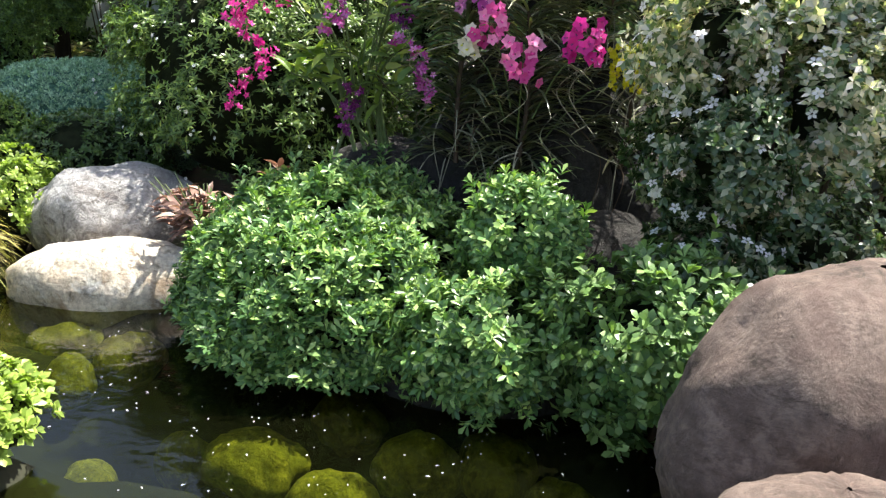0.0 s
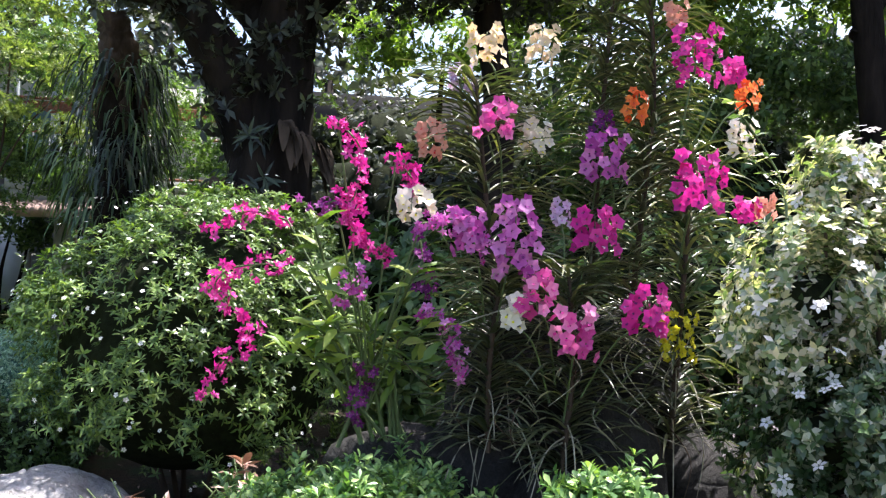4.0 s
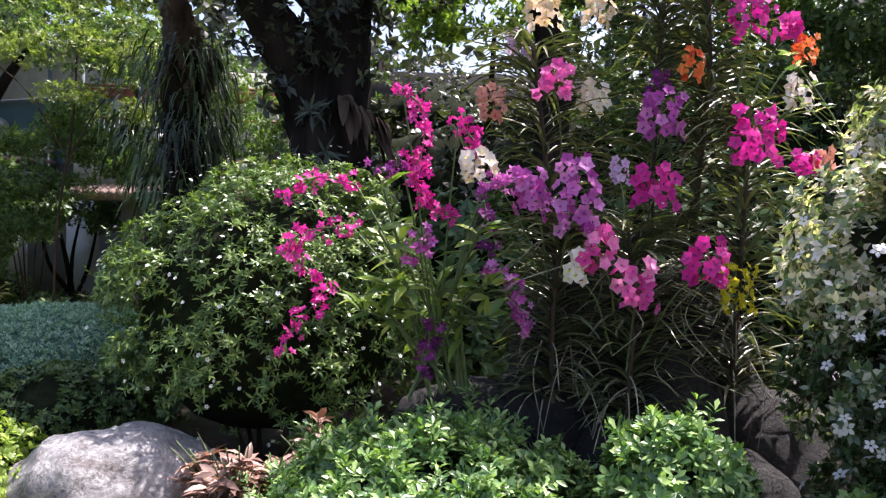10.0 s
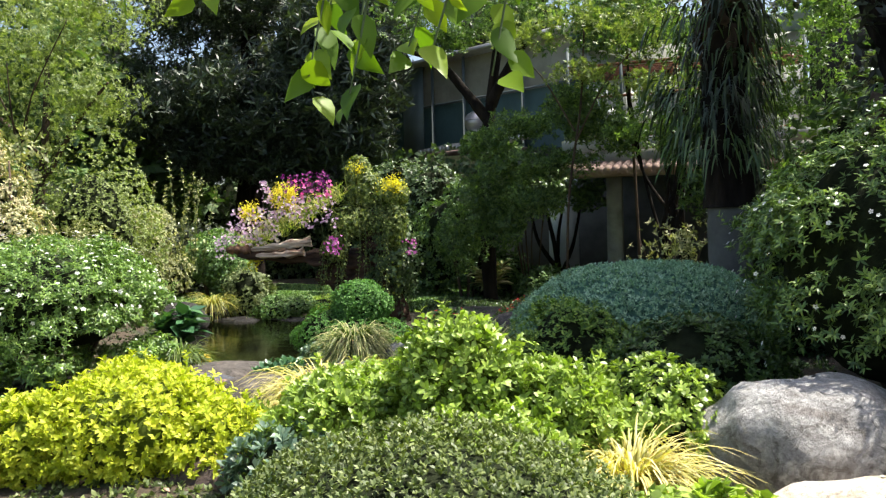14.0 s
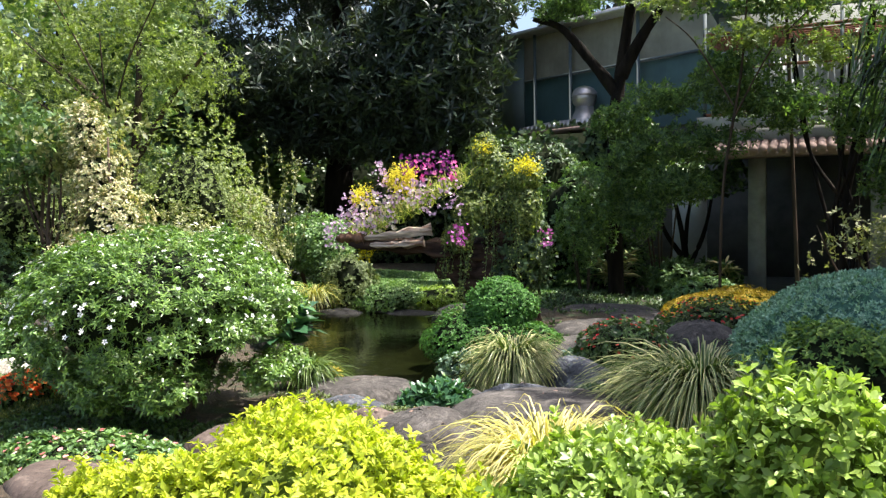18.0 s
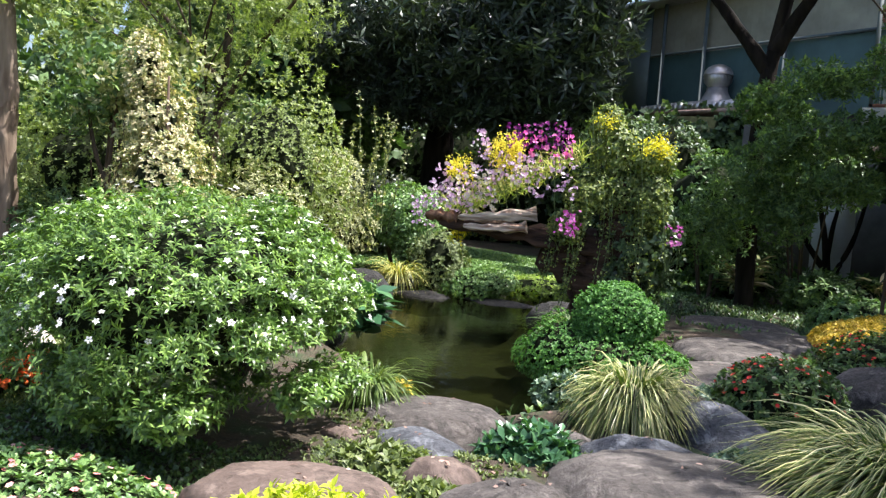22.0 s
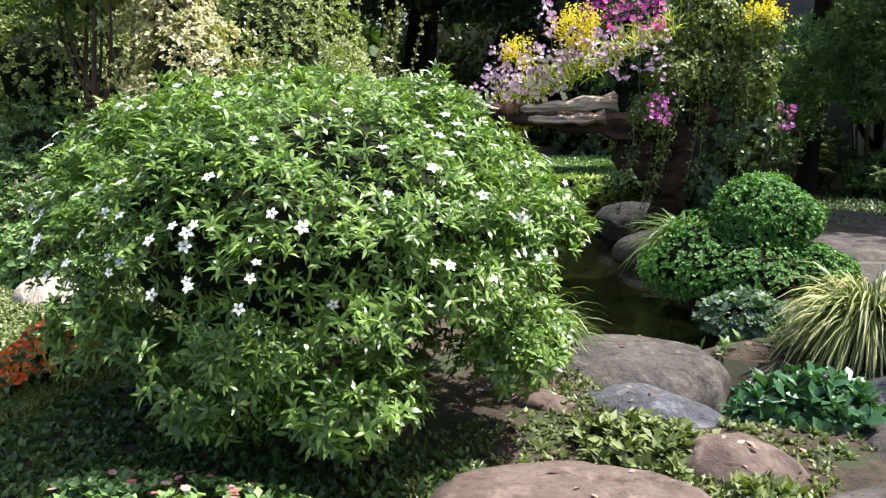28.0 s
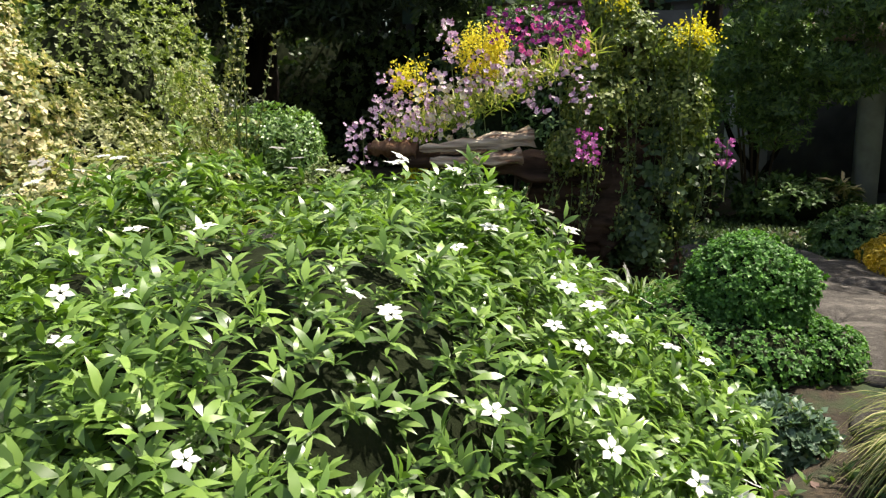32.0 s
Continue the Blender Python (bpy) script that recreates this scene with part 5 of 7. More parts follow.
for pl, at, kind, n, w, h in [
        (V2, (.08, 5.35, 2.96), "cream", 9, .2, .2), (V2, (.4, 5.35, 2.99), "cream", 7, .16, .2), (V2, (-.07, 5.3, 2.75), "lilac", 8, .14, .14), (V2, (.06, 5.0, 2.49), "pink", 8, .22, .16),
        (V2, (-.25, 5.2, 2.4), "salmon", 8, .16, .18), (V2, (.32, 5.2, 2.44), "ivory", 8, .17, .15), (V5, (-.37, 4.9, 2.03), "ivory", 8, .2, .14), (V5, (.11, 4.75, 1.87), "violet", 16, .22, .36),
        (V5, (-.1, 4.85, 1.9), "violet", 10, .18, .2), (V3, (.56, 4.88, 1.93), "magenta", 9, .22, .2), (V3, (.2, 4.67, 1.61), "pink", 8, .18, .2), (V3, (.1, 4.7, 1.52), "ivory", 5, .1, .14),
        (V3, (.39, 4.65, 1.43), "pink", 9, .22, .22), (V3, (.71, 4.57, 1.55), "magenta", 10, .22, .2), (V4, (1.15, 5.0, 2.9), "deep", 18, .26, .3), (V4, (1.37, 5.0, 2.82), "magenta", 5, .1, .1),
        (V4, (1.45, 5.0, 2.71), "orange", 7, .14, .14), (V1, (1.27, 5.1, 3.32), "orange", 6, .1, .12), (V1, (1.4, 5.2, 3.56), "orange", 14, .13, .24), (V6, (.84, 5.3, 3.87), "red", 14, .14, .24),
        (V6, (.84, 5.05, 2.61), "orange", 6, .12, .16), (V6, (.71, 5.2, 2.53), "purple", 7, .13, .14), (V1, (.65, 5.0, 2.33), "violet", 11, .24, .22), (V4, (1.02, 4.7, 2.19), "magenta", 13, .26, .26),
        (V4, (1.36, 4.9, 2.45), "ivory", 7, .14, .18), (V4, (1.23, 4.6, 2.04), "deep", 6, .14, .1), (V4, (1.32, 4.6, 2.06), "salmon", 5, .1, .08), (V3, (.98, 4.81, 1.41), "yellow", 20, .2, .24),
        (V1, (1.1, 5.15, 3.15), "salmon", 5, .12, .12), (V3, (.42, 5.0, 2.02), "lilac", 6, .12, .12)]:
    o = np.array(pl.location)
    spike(pl, at, kind, n, w, h, (o[0] * .75 + at[0] * .25, o[1] * .8 + at[1] * .2, max(o[2], at[2] - .45)), rng)

D1 = thing("cane_orchid", (-.55, 5.1, .8), "leafy cane orchid with arching magenta flower sprays", "orchid", "orchids on the volcanic rocks")
for q in range(11):
    tip = np.array([rng.uniform(-1.05, -.2), rng.uniform(4.75, 5.1), rng.uniform(1.25, 1.95)])
    P = spline([(-.55 + rng.normal(0, .1), 5.1, .8), ((-.55 + tip[0]) / 2, 5.05, (tip[2] + .9) / 2 + .1), tip], 12)
    cane = part("cane", *tube(P, np.linspace(.012, .006, 12), 6), M_STEM, D1)
    pp = np.concatenate([P[4:], P[7:11]])
    wy = rng.normal(size=(len(pp), 3)) * (.8, .5, .3) + (0, -.1, .25)
    part("leaves", *leaves(LANCE, pp, wy, np.tile((0, -.3, 1.0), (len(pp), 1)) + rng.normal(0, .3, (len(pp), 3)), rng.uniform(.13, .21, len(pp)), .034), M_ORL, D1, kind="stuff")
for pts, kind, n in [
        ([(-.75, 4.9, 2.41), (-.64, 4.9, 2.29), (-.65, 4.9, 2.09), (-.69, 4.9, 1.98), (-.64, 4.9, 1.87), (-.48, 4.9, 1.78)], "spray", 60), ([(-.975, 5.2, 1.94), (-1.165, 5.2, 1.98), (-1.32, 5.2, 1.9)], "spray", 24),
        ([(-1.0, 5.2, 1.72), (-1.235, 5.2, 1.69), (-1.325, 5.2, 1.6), (-1.26, 5.2, 1.51), (-1.145, 5.2, 1.38), (-1.25, 5.2, 1.23), (-1.36, 5.2, 1.07)], "spray", 62), ([(-.45, 5.0, 2.27), (-.33, 5.0, 2.12)], "spray", 18),
        ([(-.34, 4.8, 1.93), (-.13, 4.8, 1.95), (-.02, 4.8, 1.8)], "sprayv", 30), ([(-.33, 4.9, 1.85), (-.29, 4.9, 1.6)], "sprayp", 18), ([(-.31, 4.8, 1.52), (-.21, 4.8, 1.44), (-.16, 4.8, 1.33), (-.14, 4.8, 1.2)], "sprayv", 26),
        ([(-.6, 4.96, 1.2), (-.6, 4.96, 1.1), (-.62, 4.96, .98)], "sprayp", 22), ([(-.75, 4.9, 2.03), (-.87, 4.9, 1.98)], "sprayp", 10), ([(-.63, 4.8, 1.67), (-.72, 4.8, 1.55)], "sprayv", 10)]:
    spray(D1, pts, kind, n, rng, (-.55, 5.05, min(1.0, pts[0][2] - .1)))

# roots trailing over the dark rocks
RT = thing("orchid_roots", (.4, 4.75, .8), "tangle of pale aerial roots trailing under the orchids", "roots")
for q in range(26):
    p0 = np.array([rng.uniform(-.35, 1.2), rng.uniform(4.7, 4.95), rng.uniform(.95, 1.6)])
    L = rng.uniform(.2, .5)
    part("root", *tube(spline([p0, p0 + (rng.normal(0, .1), -.06, -.4 * L), p0 + (rng.normal(0, .16), -.05 + rng.normal(0, .05), -L)], 10), np.linspace(.004, .002, 10), 4), M_ROOT if q % 3 else M_BARKM, RT)

# ---- driftwood with orchids and vines over the pond ----
def driftwood():
    rng = np.random.default_rng(520)
    ob = thing("driftwood", (-8.4, 12.8, -.1), "sunlit weathered driftwood trunk leaning out over the pond", "driftwood")
    part("trunk", *tube(spline([(-8.1, 13.0, -.2), (-8.25, 12.9, .6), (-8.35, 12.8, 1.4), (-8.3, 12.85, 1.8), (-8.35, 12.85, 2.1)], 24), np.linspace(.32, .1, 24), 14, .14, 1), M_DRIFTSHADE, ob, smooth=False)
    part("root", *tube(spline([(-8.4, 12.8, 1.0), (-8.6, 12.75, .6), (-8.65, 12.8, .2), (-8.7, 12.9, -.3)], 14), np.linspace(.26, .2, 14), 12, .14, 2), M_DRIFTSHADE, ob)
    # pale limbs carry painted sun on top, dark ones the shade below
    for k, (pts, r0, r1, m, flat) in enumerate([
            ([(-8.6, 12.7, .98), (-9.1, 12.4, 1.03), (-9.7, 12.15, 1.1), (-10.35, 12.0, 1.16)], .21, .09, M_DRIFTSHADE, .8), ([(-9.15, 12.2, 1.3), (-9.45, 12.05, 1.26), (-9.8, 11.95, 1.2), (-10.05, 11.9, 1.18)], .1, .03, M_DRIFTSUN, .8),
            ([(-9.2, 12.05, 1.15), (-9.6, 11.92, 1.1), (-9.95, 11.88, 1.1)], .075, .03, M_DRIFTSUN, .8),
            ([(-10.1, 12.0, 1.17), (-10.35, 11.95, 1.2), (-10.52, 11.95, 1.19)], .085, .05, M_STUMP, .9),
            ([(-9.2, 12.5, .86), (-8.8, 12.6, .72), (-8.4, 12.7, .4)], .17, .22, M_DRIFTSHADE, .9)]):
        V, F = tube(spline(pts, 14), np.linspace(r0, r1, 14) * (1 + .2 * np.sin(np.arange(14) * 1.7 + k)), 18, .26, 10 + k)
        V[:, 2] = pts[1][2] + (V[:, 2] - pts[1][2]) * flat
        part("limb", V, F, m, ob, "limb coloured as sunlit wood" if m is M_DRIFTSUN else "")
    return ob


driftwood()


def creeper(label, spots, mat, seed, length=.07, name="creeper", n=500, loc=(-8.2, 12.6, 0), hang=0, hx=0):
    rng = np.random.default_rng(seed)
    ob = thing(name, loc, label, "plant")
    for x, y, z, a, h in spots:
        p, d = shell(rng, n, (x, y, z), (a, a * .8, h), .0, .2, 4, seed, .5, -.7)
        part("foliage", *rosettes(rng, BROAD4, p, d + np.array([0, 0, .2]), 5, length, .34, -.2, .8), mat, ob, kind="stuff")
    for q in range(hang):
        x, y, z, a, h = spots[q % len(spots)]
        t = rng.uniform(0, 6.28)
        p0 = np.array([x + a * math.cos(t), y + a * .8 * math.sin(t) - .05, z + rng.uniform(-.2, .3) * h])
        L = rng.uniform(.5, 1.3)
        path = spline([p0, p0 + (.05, -.05, -.4 * L), p0 + (rng.normal(0, .08), -.05, -L)], 16)
        path[:, 2] = np.maximum(path[:, 2], .02)
        part("vine", *tube(path, .004, 4), M_STEM, ob)
        pp = np.repeat(path, 4, 0) + rng.normal(0, .03, (len(path) * 4, 3))
        part("vine_leaves", *leaves(BROAD4, pp, rng.normal(size=(len(pp), 3)) + (0, 0, -.3), rng.normal(size=(len(pp), 3)), length * .8, length * .3), mat, ob, kind="stuff")
    return ob


creeper("green creeper hanging in strands from the driftwood", [(-8.56, 12.7, 2.42, .2, .22), (-8.42, 12.7, 2.1, .27, .3), (-7.98, 12.7, 2.02, .27, .2), (-8.65, 12.5, 1.6, .28, .26), (-8.82, 12.35, 1.2, .2, .2), (-7.9, 12.6, 1.55, .2, .3), (-8.3, 12.65, 1.7, .24, .3)], M_SAGEG, 530, .05, "creeper", 380, (-8.2, 12.6, 0), 44)
creeper("dark creeper round the driftwood foot", [(-8.05, 12.85, 1.1, .4, .7), (-8.2, 12.7, .5, .32, .35)], M_IVY, 531, .08, "creeper", 420, (-8.0, 12.7, 0), 12)
O2 = thing("orchid_cluster", (-9.4, 12.1, 1.3), "orchids in lilac, yellow and purple growing on the driftwood", "orchid")
rng = np.random.default_rng(540)
pp = np.stack([rng.uniform(-10.45, -8.6, 700), rng.uniform(12.02, 12.5, 700), rng.uniform(1.18, 1.42, 700)], 1)
pp[:, 2] += np.clip(pp[:, 0] + 10.2, 0, 1.5) * .45
part("strap_leaves", *leaves(LANCE, pp, rng.normal(size=(700, 3)) * (.7, .6, .3) + (0, -.1, .7), rng.normal(size=(700, 3)), rng.uniform(.12, .24, 700), .011), M_ORPALE, O2, kind="stuff")
for n, (x0, x1, z0, z1, kind, num) in enumerate([(-10.5, -9.75, 1.25, 1.62, "lilac", 46), (-10.3, -9.6, 1.3, 1.7, "ivory", 26), (-10.5, -9.6, 1.35, 1.85, "lilac", 80), (-10.35, -9.9, 1.6, 1.9, "yellow", 40), (-9.8, -9.3, 1.75, 2.3, "yellow", 110), (-9.7, -9.1, 1.65, 2.0, "lilac", 60), (-9.5, -8.7, 2.05, 2.35, "purple", 70),
                                                  (-9.3, -8.6, 1.9, 2.25, "pink", 18), (-9.9, -9.2, 1.6, 1.85, "ivory", 14), (-9.2, -8.6, 1.5, 2.0, "lilac", 44), (-10.75, -10.5, 1.05, 1.45, "lilac", 30), (-8.75, -8.55, 1.1, 1.4, "sprayv", 26), (-10.2, -10.05, .85, 1.1, "yellow", 30),
                                                  (-7.65, -7.5, 1.05, 1.3, "sprayv", 14), (-8.2, -7.6, 1.9, 2.3, "yellow", 30), (-8.6, -8.4, 2.35, 2.6, "yellow", 9), (-9.9, -9.75, 1.9, 2.25, "lilac", 20)]):
    sp = part("flower_spray", *tube(spline([((x0 + x1) / 2, 12.2, z0 - .25), ((x0 + x1) / 2, 12.1, z0), ((x0 + x1) / 2, 12.05, z1)], 8), .005, 5), M_STEM, O2)
    if kind == "yellow":
        m = num * 14
        core = np.array([x0, 0, z0]) + rng.uniform(.1, .9, (max(3, num // 8), 3)) * (x1 - x0, 0, z1 - z0)
        pp = core[rng.integers(len(core), size=m)] + rng.normal(0, .055, (m, 3))
        pp[:, 1] += 12.1 if x0 < -8.6 else 12.45
        part("flower_mass", *leaves(BROAD4, pp, rng.normal(size=(m, 3)), rng.normal(size=(m, 3)) + (.2, -.8, .6), rng.uniform(.02, .036, m), .011), M_YELLOW, O2, "tiny bright yellow flowers", kind="stuff")
        continue
    for q in range(int(num * 1.9)):
        f = rng.uniform(0, 1, 3)
        y = (11.98 if x0 < -8.6 else 12.4) - .14 + .3 * f[1]
        child("blossom", BLOSSOM[kind], sp, aim(np.array([x0 + (x1 - x0) * f[0], y, z0 + (z1 - z0) * f[2]]) - np.array(O2.location), rng.normal(size=3) * .6 + np.array([.3, -.8, .3]), rng.uniform(0, 360), rng.uniform(.55, 1.0)))
# island planting behind the driftwood
for n, (x, y, z, a, h, mat, lab) in enumerate([(-12.25, 15.1, .28, .55, .5, M_COVER, "grey green small leaved mound on the island"), (-11.5, 15.2, .0, .75, .27, M_JADE, "low bright green shrub on the island"), (-10.6, 15.9, -.02, .85, .22, M_LIMEG, "flat yellow green island shrub"),
                                               (-12.8, 15.4, .3, .5, .4, M_FERN, "dark fern on the island"), (-9.6, 15.6, .2, .6, .4, M_FERN, "dark fern at the pond bank")]):
    bush("island_shrub", lab, (x, y, z), (a, a * .8, h), mat, CHIP, 1500, 7, .05, .26, .36, 6, 560 + n, .5, -.7, .7, -.2, group="island planting")
# black rock colour stands for the shade on the island bank
boulder("boulder", (-11.0, 14.9, -.34), (1.1, .45, .16), M_ROCKD, "low flat stone edging the island", 570, 0)
boulder("boulder", (-12.1, 14.5, -.34), (.6, .35, .2), M_ROCKD, "low dark stone edging the island", 571, 0)

# ---- trees ----
def crown(ob, spots, mat, seed, n, shape=LANCE, k=6, length=.14, half=.16, droop=-.3, name="crown", dens=1.0, thin=.9):
    """Leafy clumps: spots are (x, y, z, radius, height); leaves fill each clump loosely."""
    rng = np.random.default_rng(seed)
    for q, (x, y, z, a, h) in enumerate(spots):
        m = int(n * dens)
        p, d = shell(rng, m, (x, y, z), (a * 1.08, a * 1.08, h * 1.08), -9, .42, 2.6 / max(a, .3), seed + q, thin, -.45)
        ax = d * .8 + np.array([0, 0, droop]) + rng.normal(0, .5, d.shape)
        part(name, *rosettes(rng, shape, p, ax, k, length, half, -.2, .9, .35), mat, ob, kind="stuff")


def limb(ob, pts, r0, r1, mat, name="limb", sides=10, wob=.1, seed=0, n=22):
    return part(name, *tube(spline(pts, n), np.linspace(r0, r1, n), sides, wob, seed), mat, ob, smooth=True)


def big_tree():
    t = thing("rain_tree", (-1.3, 9.2, 0), "old dark tree with heavy forking limbs and epiphytes", "tree")
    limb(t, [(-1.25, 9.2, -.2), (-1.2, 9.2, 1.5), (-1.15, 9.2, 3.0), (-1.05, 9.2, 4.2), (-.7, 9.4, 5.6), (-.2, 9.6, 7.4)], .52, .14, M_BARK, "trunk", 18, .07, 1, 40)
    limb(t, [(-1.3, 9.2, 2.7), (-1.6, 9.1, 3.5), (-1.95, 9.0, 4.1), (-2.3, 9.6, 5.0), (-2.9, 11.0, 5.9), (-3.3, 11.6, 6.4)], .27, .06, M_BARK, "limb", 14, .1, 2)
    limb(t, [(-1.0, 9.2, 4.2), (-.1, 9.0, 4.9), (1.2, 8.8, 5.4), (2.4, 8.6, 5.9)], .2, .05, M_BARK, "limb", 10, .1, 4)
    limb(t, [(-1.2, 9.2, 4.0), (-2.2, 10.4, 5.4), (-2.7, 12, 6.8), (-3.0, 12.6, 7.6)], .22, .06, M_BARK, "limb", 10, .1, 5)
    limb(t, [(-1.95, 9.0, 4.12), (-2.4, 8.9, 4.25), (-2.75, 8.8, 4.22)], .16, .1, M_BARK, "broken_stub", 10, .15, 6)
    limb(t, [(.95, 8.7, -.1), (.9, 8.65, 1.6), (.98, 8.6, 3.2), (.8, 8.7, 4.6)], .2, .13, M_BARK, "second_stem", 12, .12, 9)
    rng = np.random.default_rng(600)
    for q in range(9):
        z = rng.uniform(1.6, 3.0)
        a = rng.uniform(3.4, 6.0)
        p0 = np.array([-1.2 + .5 * math.cos(a), 9.2 + .5 * math.sin(a), z])
        pos = np.tile(p0, (3, 1)) + rng.normal(0, .06, (3, 3))
        part("epiphyte", *rosettes(rng, LANCE, pos, np.tile((math.cos(a), math.sin(a), .3), (3, 1)), 7, .2, .12, -.3, .7), M_BARKM if q % 3 == 0 else M_BAMB, t, "dry brown epiphyte fronds" if q % 3 == 0 else "")
    for q in range(12):
        a, m = rng.uniform(3.3, 6.1), 8
        p0 = np.array([-1.2 + .47 * math.cos(a), 9.2 + .47 * math.sin(a), rng.uniform(1.9, 3.0)])
        out = unit(np.array([math.cos(a), math.sin(a), 0]) + rng.normal(0, .4, (m, 3)) * (1, 1, 0))
        part("dry_frond", *straps(rng, p0 + rng.normal(0, .04, (m, 3)), out, rng.uniform(.3, .6, m), .06, .3, 1.0, .35), M_BARKM, t, "dry brown shield fronds")
    for P in (spline([(-1.3, 9.2, 2.9), (-1.6, 9.0, 3.5), (-1.95, 8.85, 4.1), (-2.75, 8.7, 4.25)], 16), spline([(-1.1, 9.0, 3.4), (-1.05, 8.9, 4.2), (-.3, 8.8, 4.8), (1.0, 8.6, 5.2)], 16)):
        for c in P:
            p = c + rng.normal(0, .2, (9, 3))
            part("epiphyte", *rosettes(rng, SMALL, p, rng.normal(0, .6, (9, 3)) + (0, -.4, .1), 7, .13, .2, -.4, .8), M_DARK, t, kind="stuff")
    spots = [(-2.6, 12.2, 6.6, 1.1, .6), (-.8, 8.8, 5.6, 1.1, .6), (-.6, 9, 6.6, 1.5, .9), (1.0, 8.6, 5.6, 1.2, .7), (2.1, 8.5, 6.0, 1.1, .7), (-2.9, 12.8, 5.6, .9, .5), (.2, 8.4, 4.9, .7, .35),
             (1.2, 9.5, 6.9, 1.5, .8), (-.2, 8.6, 4.75, .6, .3),   (-1.3, 8.5, 5.5, .8, .5), (-2.0, 8.5, 4.9, .6, .35), (-2.9, 9.3, 4.7, .5, .3), (-2.4, 12.0, 5.6, .8, .4), (1.5, 8.6, 4.95, .5, .3)]
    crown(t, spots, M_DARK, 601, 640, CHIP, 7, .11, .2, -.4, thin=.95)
    # high clumps, mostly above the view, added to shade the epiphyte stump
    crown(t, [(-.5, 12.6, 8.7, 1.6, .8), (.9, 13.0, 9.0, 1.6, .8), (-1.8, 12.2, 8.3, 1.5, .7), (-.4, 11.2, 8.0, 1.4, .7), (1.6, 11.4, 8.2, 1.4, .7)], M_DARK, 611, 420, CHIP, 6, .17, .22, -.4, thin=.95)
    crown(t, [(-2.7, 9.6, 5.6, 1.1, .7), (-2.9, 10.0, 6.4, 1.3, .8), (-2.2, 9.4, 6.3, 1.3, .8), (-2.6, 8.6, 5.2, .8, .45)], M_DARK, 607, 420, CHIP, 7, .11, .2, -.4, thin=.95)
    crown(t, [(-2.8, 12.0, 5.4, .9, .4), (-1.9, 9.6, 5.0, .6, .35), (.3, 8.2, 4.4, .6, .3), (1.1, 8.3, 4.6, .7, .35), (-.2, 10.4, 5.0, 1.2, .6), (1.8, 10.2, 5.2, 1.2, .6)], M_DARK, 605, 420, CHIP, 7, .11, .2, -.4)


def fern_tree():
    t = thing("epiphyte_tree", (-2.9, 11.2, 0), "thick dark stump hung with long strap fronds", "tree")
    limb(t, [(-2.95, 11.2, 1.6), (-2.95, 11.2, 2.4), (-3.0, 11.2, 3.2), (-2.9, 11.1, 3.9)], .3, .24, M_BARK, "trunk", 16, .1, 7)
    # concrete pillar below the fronds, modelled as a round shaft
    limb(t, [(-2.95, 11.2, -.2), (-2.95, 11.2, .8), (-2.95, 11.2, 1.7)], .26, .25, M_POST, "lower_trunk", 16, .04, 7)
    limb(t, [(-2.95, 11.1, 3.7), (-3.05, 11.0, 4.2), (-3.1, 11.0, 4.55)], .24, .15, M_BARKM, "broken_stub", 10, .2, 8)
    rng = np.random.default_rng(610)
    for q in range(110):
        m = 15
        a = rng.uniform(0, 6.28)
        b0 = np.array([-2.95, 11.2, rng.uniform(2.1, 4.1)]) + np.array([math.cos(a), math.sin(a), 0]) * rng.uniform(.24, .62) * (1.25 if math.cos(a) < 0 else .8) + rng.normal(0, .1, (m, 3))
        az = a + rng.normal(0, .7, m)
        out = np.stack([np.cos(az), np.sin(az), np.zeros(m)], 1)
        part("fronds", *straps(rng, b0, out, rng.uniform(.16, .42, m), .011, .5, 1.4, .6), (M_IVY, M_BAMB, M_BAMB, M_FERN)[q % 4], t, kind="stuff")
    for q in range(4):
        a = rng.uniform(3.3, 6.2)
        p0 = np.array([-2.95 + .27 * math.cos(a), 11.2 + .27 * math.sin(a), rng.uniform(3.2, 4.1)])
        m = 9
        out = unit(np.array([math.cos(a), math.sin(a), 0]) + rng.normal(0, .35, (m, 3)) * (1, 1, 0))
        part("dry_frond", *straps(rng, p0 + rng.normal(0, .03, (m, 3)), out, rng.uniform(.3, .45, m), .04, .2, 1.1, .25), M_BARKM, t, "dry brown shield fronds")


def straps(rng, b0, out, L, width, rise, fall, reach):
    """Arching ribbons from b0 outwards that bend down."""
    n, seg = len(b0), 6
    s = np.linspace(0, 1, seg)[None, :, None]
    L = np.broadcast_to(L, (n,))[:, None, None]
    C = b0[:, None] + out[:, None] * (L * s ** .8 * reach) + np.array([0, 0, 1.0]) * (L * (rise * s - fall * rng.uniform(.75, 1.2, n)[:, None, None] * s ** 1.8))
    side = np.cross(out, np.tile((0, 0, 1.0), (n, 1))) + rng.normal(0, .35, (n, 3))
    w = (width * np.array([.5, .9, 1, .9, .7, .12]))[None, :, None]
    V = np.stack([C - side[:, None] * w, C + side[:, None] * w], 2).reshape(-1, 3)
    i = (np.arange(n)[:, None] * seg + np.arange(seg - 1)[None]) * 2
    return V, np.stack([i, i + 1, i + 3, i + 2], -1).reshape(-1, 4)


